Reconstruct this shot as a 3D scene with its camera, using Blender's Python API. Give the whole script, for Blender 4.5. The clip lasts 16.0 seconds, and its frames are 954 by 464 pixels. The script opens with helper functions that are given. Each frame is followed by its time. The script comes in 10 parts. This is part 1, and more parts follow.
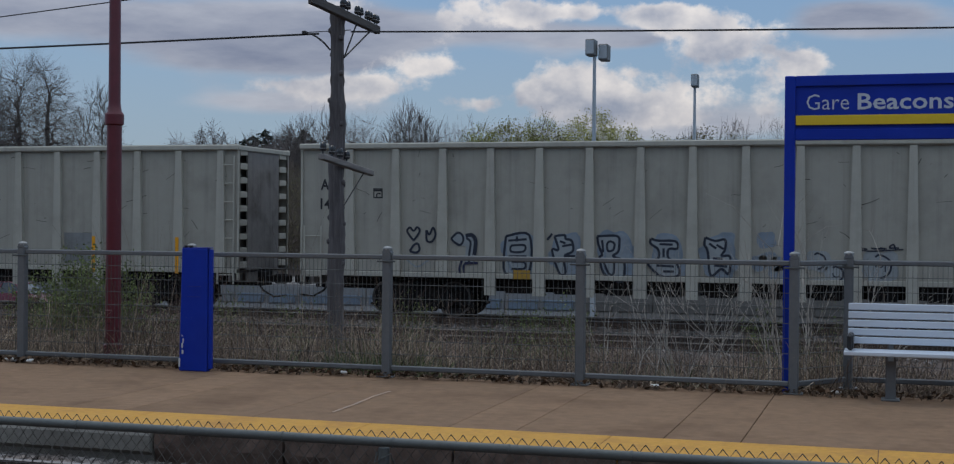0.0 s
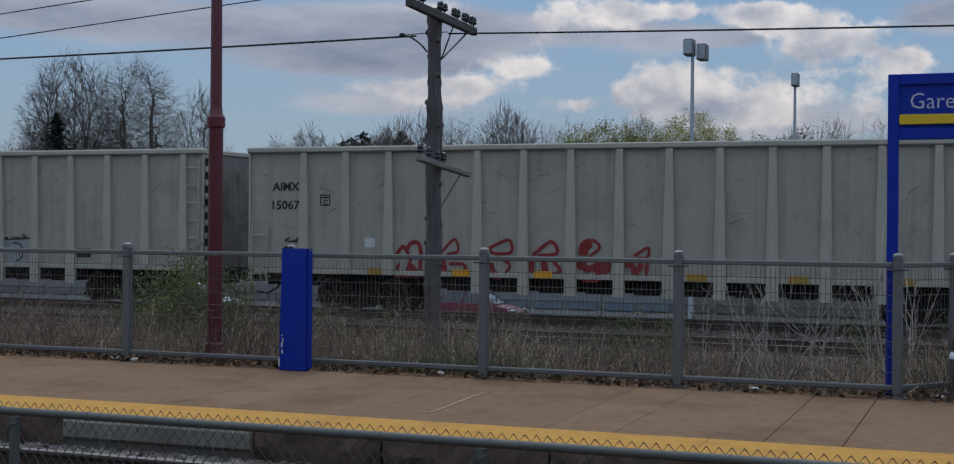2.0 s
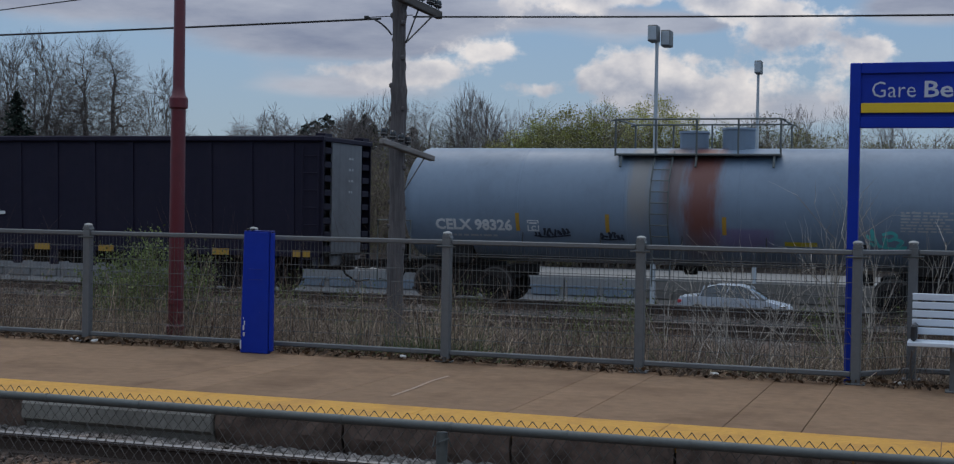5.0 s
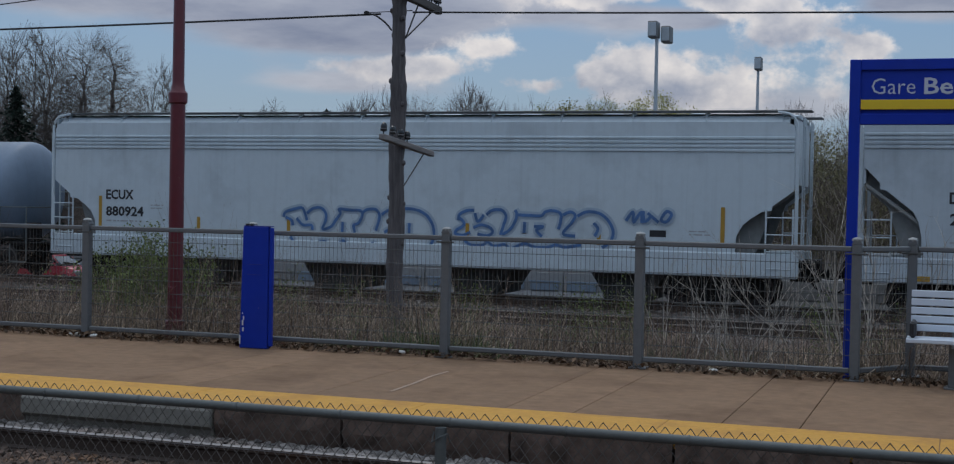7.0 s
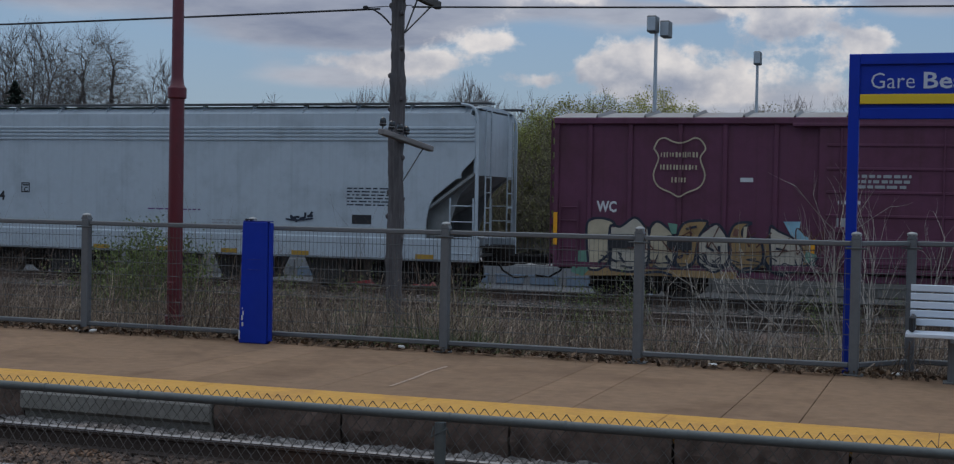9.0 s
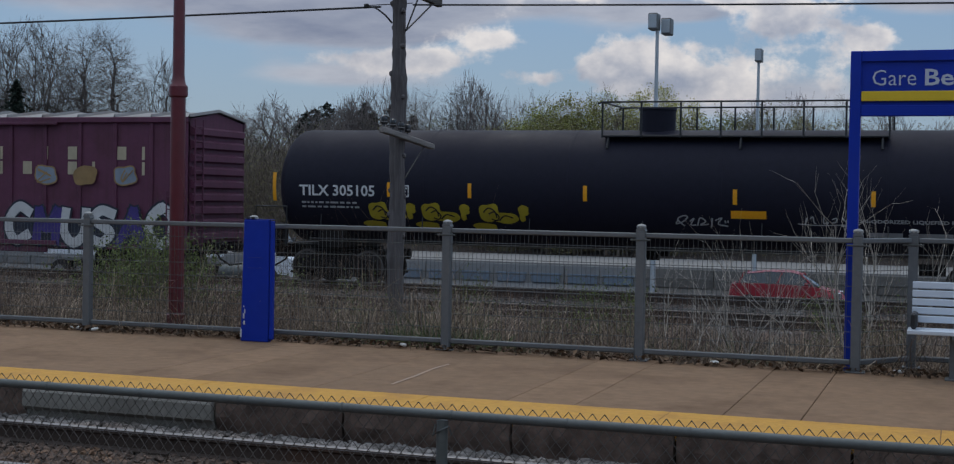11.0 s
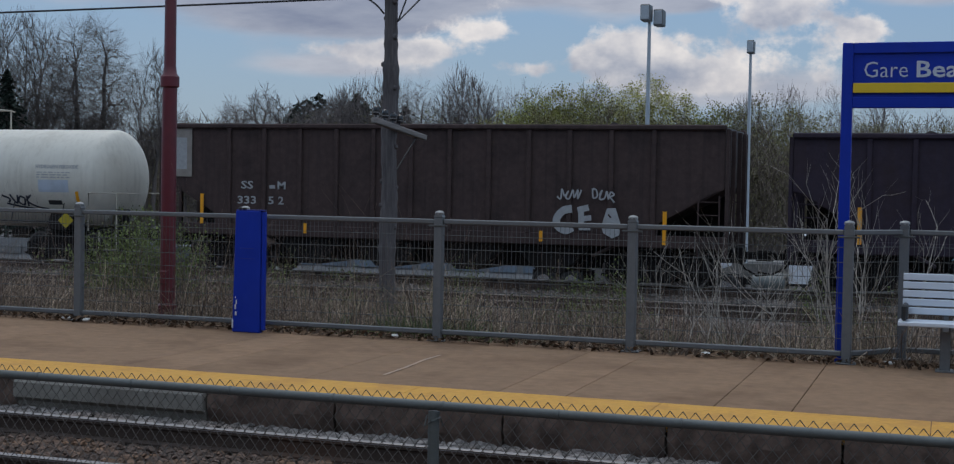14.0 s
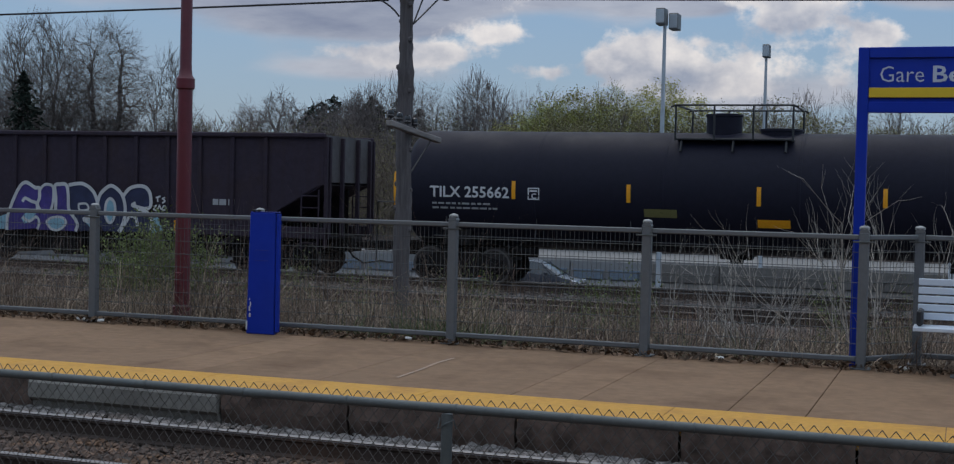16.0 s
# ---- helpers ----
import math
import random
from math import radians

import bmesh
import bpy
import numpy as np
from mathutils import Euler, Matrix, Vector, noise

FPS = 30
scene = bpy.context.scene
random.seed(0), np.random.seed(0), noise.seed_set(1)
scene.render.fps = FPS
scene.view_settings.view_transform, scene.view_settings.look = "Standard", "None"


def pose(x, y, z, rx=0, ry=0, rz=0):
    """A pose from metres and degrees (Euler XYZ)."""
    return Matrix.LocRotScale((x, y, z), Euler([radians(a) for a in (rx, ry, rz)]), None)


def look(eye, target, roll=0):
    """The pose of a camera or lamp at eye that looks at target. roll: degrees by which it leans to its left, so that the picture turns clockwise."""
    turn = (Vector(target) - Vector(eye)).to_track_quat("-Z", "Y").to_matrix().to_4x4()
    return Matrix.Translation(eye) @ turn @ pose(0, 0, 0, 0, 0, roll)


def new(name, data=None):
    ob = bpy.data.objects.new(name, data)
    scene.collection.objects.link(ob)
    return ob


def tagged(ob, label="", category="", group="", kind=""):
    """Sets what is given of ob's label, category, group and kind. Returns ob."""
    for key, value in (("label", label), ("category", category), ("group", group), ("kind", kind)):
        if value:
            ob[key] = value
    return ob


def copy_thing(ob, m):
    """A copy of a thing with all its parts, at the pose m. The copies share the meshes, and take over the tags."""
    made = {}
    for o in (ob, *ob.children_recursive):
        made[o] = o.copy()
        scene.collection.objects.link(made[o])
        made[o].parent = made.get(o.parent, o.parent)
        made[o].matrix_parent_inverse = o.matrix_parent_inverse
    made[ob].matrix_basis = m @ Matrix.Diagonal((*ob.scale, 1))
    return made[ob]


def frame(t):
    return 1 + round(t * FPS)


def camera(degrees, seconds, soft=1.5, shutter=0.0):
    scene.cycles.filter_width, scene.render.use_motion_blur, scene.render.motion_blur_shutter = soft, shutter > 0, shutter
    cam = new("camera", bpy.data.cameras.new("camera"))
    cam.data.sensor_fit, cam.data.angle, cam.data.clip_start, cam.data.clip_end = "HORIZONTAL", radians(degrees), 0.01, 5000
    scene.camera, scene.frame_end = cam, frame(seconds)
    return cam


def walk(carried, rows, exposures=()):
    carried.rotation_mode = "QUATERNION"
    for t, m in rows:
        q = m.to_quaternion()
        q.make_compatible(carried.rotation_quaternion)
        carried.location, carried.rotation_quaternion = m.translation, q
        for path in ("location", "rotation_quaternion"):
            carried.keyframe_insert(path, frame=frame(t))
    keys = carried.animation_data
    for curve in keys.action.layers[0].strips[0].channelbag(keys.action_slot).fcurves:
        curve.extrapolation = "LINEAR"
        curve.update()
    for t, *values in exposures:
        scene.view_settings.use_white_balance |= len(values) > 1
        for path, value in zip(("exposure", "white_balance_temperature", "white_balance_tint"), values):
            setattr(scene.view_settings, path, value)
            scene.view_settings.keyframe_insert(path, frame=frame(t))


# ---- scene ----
CAM_Z = 1.73
cam = camera(38.0, 16.0, soft=1.2)
# seconds, yaw, pitch, roll: the camera stands at one spot and turns a little
PATH = [
    (0.0, 16.765, -0.342, -0.467), (0.5, 18.667, -0.295, -0.541), (1.0, 20.338, -0.261, -0.474),
    (1.5, 20.842, -0.252, -0.376), (2.0, 20.762, -0.327, -0.442), (2.5, 20.323, -0.539, -0.870),
    (3.0, 19.626, -0.533, -0.942), (3.6, 19.35, -0.68, -0.96), (4.5, 19.25, -0.87, -0.98),
    (5.5, 19.252, -1.046, -1.001), (6.0, 19.254, -1.091, -1.065), (6.5, 19.293, -1.101, -0.959),
    (7.0, 19.223, -1.144, -1.112), (7.5, 19.172, -1.239, -1.119), (8.0, 19.186, -1.282, -1.071),
    (8.5, 19.186, -1.302, -1.075), (9.0, 19.195, -1.357, -1.064), (10.2, 19.23, -1.42, -1.0),
    (11.5, 19.239, -1.478, -0.929), (12.0, 19.047, -1.561, -0.958), (12.5, 18.862, -1.733, -0.890),
    (13.0, 18.650, -1.842, -1.026), (13.5, 18.726, -1.811, -1.062), (14.0, 18.919, -1.812, -1.056),
    (14.5, 19.028, -1.844, -1.025), (15.0, 18.978, -1.806, -1.081), (15.5, 19.106, -1.755, -1.245),
    (16.0, 19.511, -1.699, -1.326),
]
walk(cam, [(t, pose(0, 0, CAM_Z, 90 + p, r, y)) for t, y, p, r in PATH], exposures=[(0.0, -0.04), (3.0, -0.04), (5.5, 0.03), (8.0, -0.06), (9.5, -0.06), (12.0, 0.03), (16.0, 0.05)])

TRAIN_V, TRAIN_A = 13.23, 0.0116    # metres a second towards -x at the start, and its slight gain
TRAIN_Y, RAIL_Z = 34.4, -0.65
NEAR_RAIL_Z = -0.20

# ---------------------------------------------------------------- light
SUN_EL, SUN_AZ = 58.0, -28.0   # high beyond the train, veiled by cloud


def build_world():
    world = bpy.data.worlds.new("sky")
    scene.world = world
    world.use_nodes = True
    nt = world.node_tree
    nt.nodes.clear()
    N, L = nt.nodes.new, nt.links.new

    def math_node(op, a, b=None, c=None, clamp=False):
        n = N("ShaderNodeMath")
        n.operation, n.use_clamp = op, clamp
        for i, v in enumerate((a, b, c)):
            if v is None:
                continue
            if isinstance(v, (int, float)):
                n.inputs[i].default_value = v
            else:
                L(v, n.inputs[i])
        return n.outputs[0]

    def vmath(op, a, b=None):
        n = N("ShaderNodeVectorMath")
        n.operation = op
        for i, v in enumerate((a, b)):
            if v is None:
                continue
            if isinstance(v, tuple):
                n.inputs[i].default_value = v
            else:
                L(v, n.inputs[i])
        return n

    def mix(fac, a, b):
        n = N("ShaderNodeMix")
        n.data_type = "RGBA"
        for sock, v in ((n.inputs[0], fac), (n.inputs[6], a), (n.inputs[7], b)):
            if isinstance(v, tuple):
                sock.default_value = v
            elif isinstance(v, (int, float)):
                sock.default_value = v
            else:
                L(v, sock)
        return n.outputs[2]

    sky = N("ShaderNodeTexSky")
    sky.sky_type, sky.sun_disc = "NISHITA", False
    sky.sun_elevation, sky.sun_rotation = radians(SUN_EL), radians(SUN_AZ)
    sky.air_density, sky.dust_density = 1.0, 1.2
    geo = N("ShaderNodeTexCoord").outputs["Generated"]
    d = vmath("NORMALIZE", geo).outputs[0]
    sep = N("ShaderNodeSeparateXYZ")
    L(d, sep.inputs[0])

    def noise_at(scale, stretch, detail, rough, shift=(0, 0, 0)):
        v = vmath("MULTIPLY", d, stretch).outputs[0]
        v = vmath("ADD", v, shift).outputs[0]
        n = N("ShaderNodeTexNoise")
        n.inputs["Scale"].default_value = scale
        n.inputs["Detail"].default_value = detail
        n.inputs["Roughness"].default_value = rough
        L(v, n.inputs["Vector"])
        return n.outputs[0]

    def clamp_range(v, a, b, smooth=True):
        n = N("ShaderNodeMapRange")
        n.interpolation_type = "SMOOTHSTEP" if smooth else "LINEAR"
        n.inputs["From Min"].default_value, n.inputs["From Max"].default_value = a, b
        L(v, n.inputs["Value"])
        return n.outputs[0]

    def heap(banks, k):
        """Sum of soft spots round the banks' middles; k picks weight or shade."""
        total = None
        for bank in banks:
            az, el, wa, he = bank[:4]
            a, e = radians(az), radians(el)
            c = (math.sin(a) * math.cos(e), math.cos(a) * math.cos(e), math.sin(e))
            off = vmath("SUBTRACT", d, c).outputs[0]
            s = N("ShaderNodeSeparateXYZ")
            L(off, s.inputs[0])
            h2 = math_node("ADD", math_node("MULTIPLY", s.outputs[0], s.outputs[0]), math_node("MULTIPLY", s.outputs[1], s.outputs[1]))
            q = math_node("ADD", math_node("DIVIDE", h2, radians(wa) ** 2), math_node("DIVIDE", math_node("MULTIPLY", s.outputs[2], s.outputs[2]), radians(he) ** 2))
            w = math_node("MULTIPLY", math_node("EXPONENT", math_node("MULTIPLY", q, -1.0)), bank[k])
            total = w if total is None else math_node("ADD", total, w)
        return total

    def puffs(lift, side):
        big = noise_at(13, (1, 1, 1.5), 3, 0.5, (3.1 + side, 0.4, 1.7 + lift * 1.5))
        fine = noise_at(38, (1, 1, 1.3), 8, 0.6, (0.3 + side, 2.2, 0.6 + lift * 1.3))
        return math_node("ADD", math_node("MULTIPLY", big, 0.52), math_node("MULTIPLY", fine, 0.48))

    # heaped white cloud, bright where it faces the light, grey below
    heaped = math_node("ADD", puffs(0.0, 0.0), heap(HEAPS, 4))
    heap_cover = clamp_range(heaped, 0.63, 0.75)

    def relief(lift, side):
        return noise_at(22, (1, 1, 1.35), 5, 0.55, (5.3 + side, 1.1, 0.9 + lift * 1.35))

    gain = math_node("MULTIPLY", math_node("SUBTRACT", relief(0.016, -0.010), relief(0.0, 0.0)), 2.6)
    inner = math_node("MULTIPLY", math_node("SUBTRACT", noise_at(9, (1, 1, 2.4), 3, 0.5, (1.0, 5.0, 2.0)), 0.5), 1.6)
    edge = math_node("MULTIPLY", math_node("SUBTRACT", heaped, 0.80), 1.3)
    grey = math_node("ADD", math_node("ADD", math_node("ADD", math_node("ADD", gain, inner), edge), heap(HEAPS, 5)), 0.42)
    heap_colour = mix(clamp_range(grey, -0.15, 1.15, False), (1.40, 1.33, 1.30, 1), (0.56, 0.62, 0.78, 1))
    # soft grey sheets
    veil = math_node("ADD", heap(SHEETS, 4), math_node("MULTIPLY", math_node("SUBTRACT", noise_at(7, (1, 1, 3.5), 5, 0.55, (7.0, 1.0, 3.0)), 0.5), 1.1))
    sheet_cover = clamp_range(veil, 0.28, 0.75)
    tone = math_node("ADD", math_node("MULTIPLY", math_node("SUBTRACT", noise_at(10, (1, 1, 4.0), 6, 0.6, (2.0, 8.0, 1.0)), 0.5), 2.0), heap(SHEETS, 5))
    sheet_colour = mix(clamp_range(tone, -0.2, 1.0, False), (0.84, 0.88, 1.0, 1), (0.37, 0.42, 0.585, 1))
    blue = mix(math_node("MULTIPLY", sep.outputs[2], 6.0, clamp=True), (0.62, 0.85, 1.08, 1), (0.31, 0.56, 0.93, 1))
    skyblue = N("ShaderNodeVectorMath")
    skyblue.operation = "SCALE"
    L(sky.outputs[0], skyblue.inputs[0])
    skyblue.inputs["Scale"].default_value = 0.12
    clear = mix(0.75, skyblue.outputs[0], blue)
    final = mix(math_node("MULTIPLY", sheet_cover, 0.93), clear, sheet_colour)
    final = mix(math_node("MULTIPLY", heap_cover, 0.94), final, heap_colour)
    # the broken cloud closes into a bright even deck overhead
    final = mix(math_node("MULTIPLY", clamp_range(sep.outputs[2], 0.16, 0.5), 0.62), final, (0.73, 0.755, 0.785, 1))
    bg = N("ShaderNodeBackground")
    L(final, bg.inputs["Color"])
    # a clouded dome is brighter overhead than at the horizon
    L(math_node("MULTIPLY", math_node("ADD", math_node("MULTIPLY", math_node("MAXIMUM", sep.outputs[2], 0.0), 1.5), 0.85), SKY_STRENGTH), bg.inputs["Strength"])
    out = N("ShaderNodeOutputWorld")
    L(bg.outputs[0], out.inputs[0])


SKY_STRENGTH = 0.56
# azimuth from +y towards +x, elevation, half width, half height, weight, shade
HEAPS = [
    (-25.0, 5.6, 3.4, 0.6, 0.19, 0.25), (-22.0, 5.5, 2.2, 0.6, 0.20, -0.05), (-19.7, 6.8, 1.9, 0.85, 0.23, -0.15), (-18.4, 6.5, 1.5, 0.55, 0.20, -0.1), (-23.2, 5.3, 1.0, 0.3, 0.1, -0.1), (-20.9, 5.7, 0.9, 0.35, 0.12, -0.1),
    (-17.0, 4.9, 1.3, 0.5, 0.21, 0.1), (-14.4, 5.6, 1.4, 0.7, 0.26, -0.05), (-12.0, 6.3, 1.7, 0.9, 0.27, -0.15), (-8.5, 4.7, 5.0, 1.0, 0.25, 0.2), (-12.5, 4.8, 2.6, 0.7, 0.22, 0.1),
    (-6.8, 7.3, 2.6, 1.4, 0.30, 0.05), (-8.9, 8.4, 1.6, 0.6, 0.26, -0.1), (-3.4, 6.4, 1.2, 0.8, 0.26, -0.1), (-15.5, 8.6, 3.2, 0.8, 0.30, 0.05), (-11.5, 8.7, 2.2, 0.5, 0.24, -0.1),
    (-22.9, 8.9, 1.6, 0.4, 0.24, 0.0), (-30.5, 9.2, 3.5, 0.45, 0.22, 0.15), (-37.5, 8.9, 2.5, 0.4, 0.2, 0.15), (2.0, 5.3, 3.0, 1.2, 0.18, 0.1), (0.5, 9.4, 3.0, 0.5, 0.2, 0.0),
]
SHEETS = [
    (-28.0, 8.0, 9.0, 1.25, 0.95, 0.50), (-25.0, 6.7, 4.6, 0.9, 0.85, 0.45), (-38.5, 8.2, 6.0, 0.8, 0.80, 0.35), (-21.5, 7.6, 2.6, 1.0, 0.75, 0.45),
    (-10.8, 7.6, 2.8, 0.45, 0.85, 0.45), (-1.6, 8.3, 3.2, 0.8, 0.95, 0.60), (-8.0, 4.2, 7.5, 1.1, 0.70, 0.05), (-16.5, 8.0, 4.2, 0.6, 0.70, 0.3),
    (-24.6, 4.9, 4.2, 0.6, 0.75, 0.1), (-14.5, 6.8, 2.5, 0.7, 0.30, 0.1), (6.0, 7.6, 5.0, 1.2, 0.7, 0.4),
]
build_world()
sun = new("sun", bpy.data.lights.new("sun", "SUN"))
sun.data.energy, sun.data.angle, sun.data.color = 0.5, radians(20), (1.0, 0.95, 0.88)
sun.matrix_world = look((40 * math.sin(radians(SUN_AZ)), 40 * math.cos(radians(SUN_AZ)), 40 * math.tan(radians(SUN_EL))), (0, 0, 0))

# ---------------------------------------------------------------- materials


def material(name, color, rough=0.7, metal=0.0, var=0.12, grain=18.0, bump=0.15, dirt=None, dirt_amt=0.4,
             streak=0.0, island=0.0, per_object=0.0, stretch=(1, 1, 1), spec=0.5, scale=1.0, dirt_scale=0.9):
    m = bpy.data.materials.new(name)
    m.use_nodes = True
    nt = m.node_tree
    N, L = nt.nodes.new, nt.links.new
    bsdf = nt.nodes["Principled BSDF"]
    bsdf.inputs["Roughness"].default_value, bsdf.inputs["Metallic"].default_value = rough, metal
    bsdf.inputs["Specular IOR Level"].default_value = spec
    tc = N("ShaderNodeTexCoord").outputs["Object"]
    mp = N("ShaderNodeMapping")
    mp.inputs["Scale"].default_value = tuple(scale * s for s in stretch)
    L(tc, mp.inputs[0])

    def noise_tex(sc, detail, vec):
        n = N("ShaderNodeTexNoise")
        n.inputs["Scale"].default_value, n.inputs["Detail"].default_value = sc, detail
        n.inputs["Roughness"].default_value = 0.6
        L(vec, n.inputs["Vector"])
        return n.outputs[0]

    def mapr(v, a, b, c, e):
        n = N("ShaderNodeMapRange")
        for k, x in (("From Min", a), ("From Max", b), ("To Min", c), ("To Max", e)):
            n.inputs[k].default_value = x
        L(v, n.inputs["Value"])
        return n.outputs[0]

    def mixc(fac, a, b, kind="MIX"):
        n = N("ShaderNodeMix")
        n.data_type, n.blend_type = "RGBA", kind
        for sock, v in ((n.inputs[0], fac), (n.inputs[6], a), (n.inputs[7], b)):
            if isinstance(v, tuple):
                sock.default_value = (*v, 1) if len(v) == 3 else v
            elif isinstance(v, (int, float)):
                sock.default_value = v
            else:
                L(v, sock)
        return n.outputs[2]

    fine = noise_tex(grain, 5, mp.outputs[0])
    coarse = noise_tex(dirt_scale, 5, mp.outputs[0])
    hi = tuple(min(1, c * (1 + var)) for c in color)
    lo = tuple(c * (1 - var) for c in color)
    col = mixc(mapr(fine, 0.3, 0.7, 0, 1), lo, hi)
    col = mixc(mapr(coarse, 0.35, 0.65, 0, 1), mixc(0.5, col, lo), col)
    if dirt:
        fac = mapr(coarse, 0.48, 0.72, 0, dirt_amt)
        if streak:
            st = N("ShaderNodeMapping")
            st.inputs["Scale"].default_value = (7 * scale, 7 * scale, 0.28 * scale)
            L(tc, st.inputs[0])
            s = noise_tex(1.0, 5, st.outputs[0])
            add = N("ShaderNodeMath")
            add.operation, add.use_clamp = "ADD", True
            L(fac, add.inputs[0])
            L(mapr(s, 0.5, 0.78, 0, streak), add.inputs[1])
            fac = add.outputs[0]
        col = mixc(fac, col, dirt)
    if island:
        g = N("ShaderNodeNewGeometry").outputs["Random Per Island"]
        col = mixc(1.0, col, mixc(g, tuple([1 - island] * 3), tuple([1 + island] * 3)), "MULTIPLY")
    if per_object:
        g = N("ShaderNodeObjectInfo").outputs["Random"]
        col = mixc(1.0, col, mixc(g, tuple([1 - per_object] * 3), tuple([1 + per_object] * 3)), "MULTIPLY")
    L(col, bsdf.inputs["Base Color"])
    L(mapr(coarse, 0.3, 0.7, max(0.02, rough - 0.08), min(1, rough + 0.08)), bsdf.inputs["Roughness"])
    if bump:
        b = N("ShaderNodeBump")
        b.inputs["Strength"].default_value, b.inputs["Distance"].default_value = bump, 0.02
        L(fine, b.inputs["Height"])
        L(b.outputs[0], bsdf.inputs["Normal"])
    return m


def stained(key, spots):
    """Soft stains on a car's paint: x, half width, lower and upper end, colour, strength; noise frays their edges."""
    nt = M[key].node_tree
    N, L = nt.nodes.new, nt.links.new
    bsdf = nt.nodes["Principled BSDF"]
    tc = N("ShaderNodeTexCoord").outputs["Object"]
    mp = N("ShaderNodeMapping")
    mp.inputs["Scale"].default_value = (5, 1, 0.9)
    L(tc, mp.inputs[0])
    fray = N("ShaderNodeTexNoise")
    fray.inputs["Scale"].default_value, fray.inputs["Detail"].default_value = 1.6, 5
    L(mp.outputs[0], fray.inputs["Vector"])
    sep = N("ShaderNodeSeparateXYZ")
    L(tc, sep.inputs[0])

    def op(kind, a, b):
        n = N("ShaderNodeMath")
        n.operation = kind
        for i, v in enumerate((a, b)):
            if isinstance(v, (int, float)):
                n.inputs[i].default_value = v
            else:
                L(v, n.inputs[i])
        return n.outputs[0]

    def ramp(v, a, b):
        n = N("ShaderNodeMapRange")
        n.interpolation_type = "SMOOTHSTEP"
        n.inputs["From Min"].default_value, n.inputs["From Max"].default_value = a, b
        L(v, n.inputs["Value"])
        return n.outputs[0]

    rag = op("MULTIPLY", op("SUBTRACT", fray.outputs[0], 0.5), 1.1)
    col = bsdf.inputs["Base Color"].links[0].from_socket
    for x, w, z0, z1, colour, strength in spots:
        side = op("ADD", op("DIVIDE", op("ABSOLUTE", op("SUBTRACT", sep.outputs[0], x), 0.0), w), rag)
        low = op("ADD", sep.outputs[2], op("MULTIPLY", rag, 0.6))
        fac = op("MULTIPLY", ramp(side, 1.25, 0.35), op("MULTIPLY", ramp(low, z0, z0 + 0.45 * (z1 - z0)), ramp(sep.outputs[2], z1 + 0.06, z1 - 0.06)))
        n = N("ShaderNodeMix")
        n.data_type = "RGBA"
        L(op("MULTIPLY", fac, strength), n.inputs[0])
        L(col, n.inputs[6])
        n.inputs[7].default_value = (*colour, 1)
        col = n.outputs[2]
    L(col, bsdf.inputs["Base Color"])


M = {}


def mat(key, *args, **kw):
    M[key] = material(key, *args, **kw)


mat("concrete", (0.252, 0.159, 0.097), 0.95, spec=0.2, var=0.2, grain=7, dirt=(0.145, 0.088, 0.054), dirt_amt=0.9, dirt_scale=0.85, bump=0.35, per_object=0.07)
mat("coping_old", (0.145, 0.10, 0.08), 0.95, var=0.5, grain=9, dirt=(0.025, 0.017, 0.014), dirt_amt=1.0, bump=1.0, dirt_scale=3.2)
mat("coping_new", (0.235, 0.225, 0.20), 0.9, var=0.2, grain=14, dirt=(0.10, 0.09, 0.08), dirt_amt=0.7, bump=0.3)
mat("yellow_line", (0.57, 0.29, 0.033), 0.8, var=0.16, grain=16, dirt=(0.33, 0.16, 0.05), dirt_amt=0.7, bump=0.25, dirt_scale=1.9)
mat("unseen_wall", (0.13, 0.085, 0.07), 0.9, var=0.2, grain=6, dirt=(0.08, 0.06, 0.05), dirt_amt=0.5, bump=0.2)
mat("joint", (0.13, 0.085, 0.06), 0.95, var=0.3, bump=0.4)
mat("white_paint_mark", (0.37, 0.27, 0.20), 0.85, var=0.3, grain=30, dirt=(0.40, 0.22, 0.12), dirt_amt=1.0, dirt_scale=7)
mat("ballast", (0.115, 0.09, 0.08), 0.95, var=0.35, grain=40, dirt=(0.13, 0.075, 0.045), dirt_amt=0.7, bump=0.9, island=0.45)
mat("stone_grey", (0.20, 0.185, 0.175), 0.9, var=0.3, grain=30, dirt=(0.16, 0.08, 0.035), dirt_amt=0.5, bump=0.5, island=0.5)
mat("stone_rust", (0.10, 0.066, 0.05), 0.9, var=0.35, grain=30, dirt=(0.25, 0.13, 0.055), dirt_amt=0.6, dirt_scale=2.2, bump=0.5, island=0.5)
mat("rail_side", (0.055, 0.038, 0.03), 0.8, var=0.3, grain=30, dirt=(0.09, 0.045, 0.025), dirt_amt=0.6, bump=0.4)
mat("rail_head_dull", (0.20, 0.18, 0.165), 0.6, metal=0.5, var=0.15, grain=40, bump=0.1, stretch=(0.1, 1, 1))
mat("walkway_steel", (0.10, 0.105, 0.11), 0.6, metal=0.3, var=0.2, grain=10, bump=0.1)
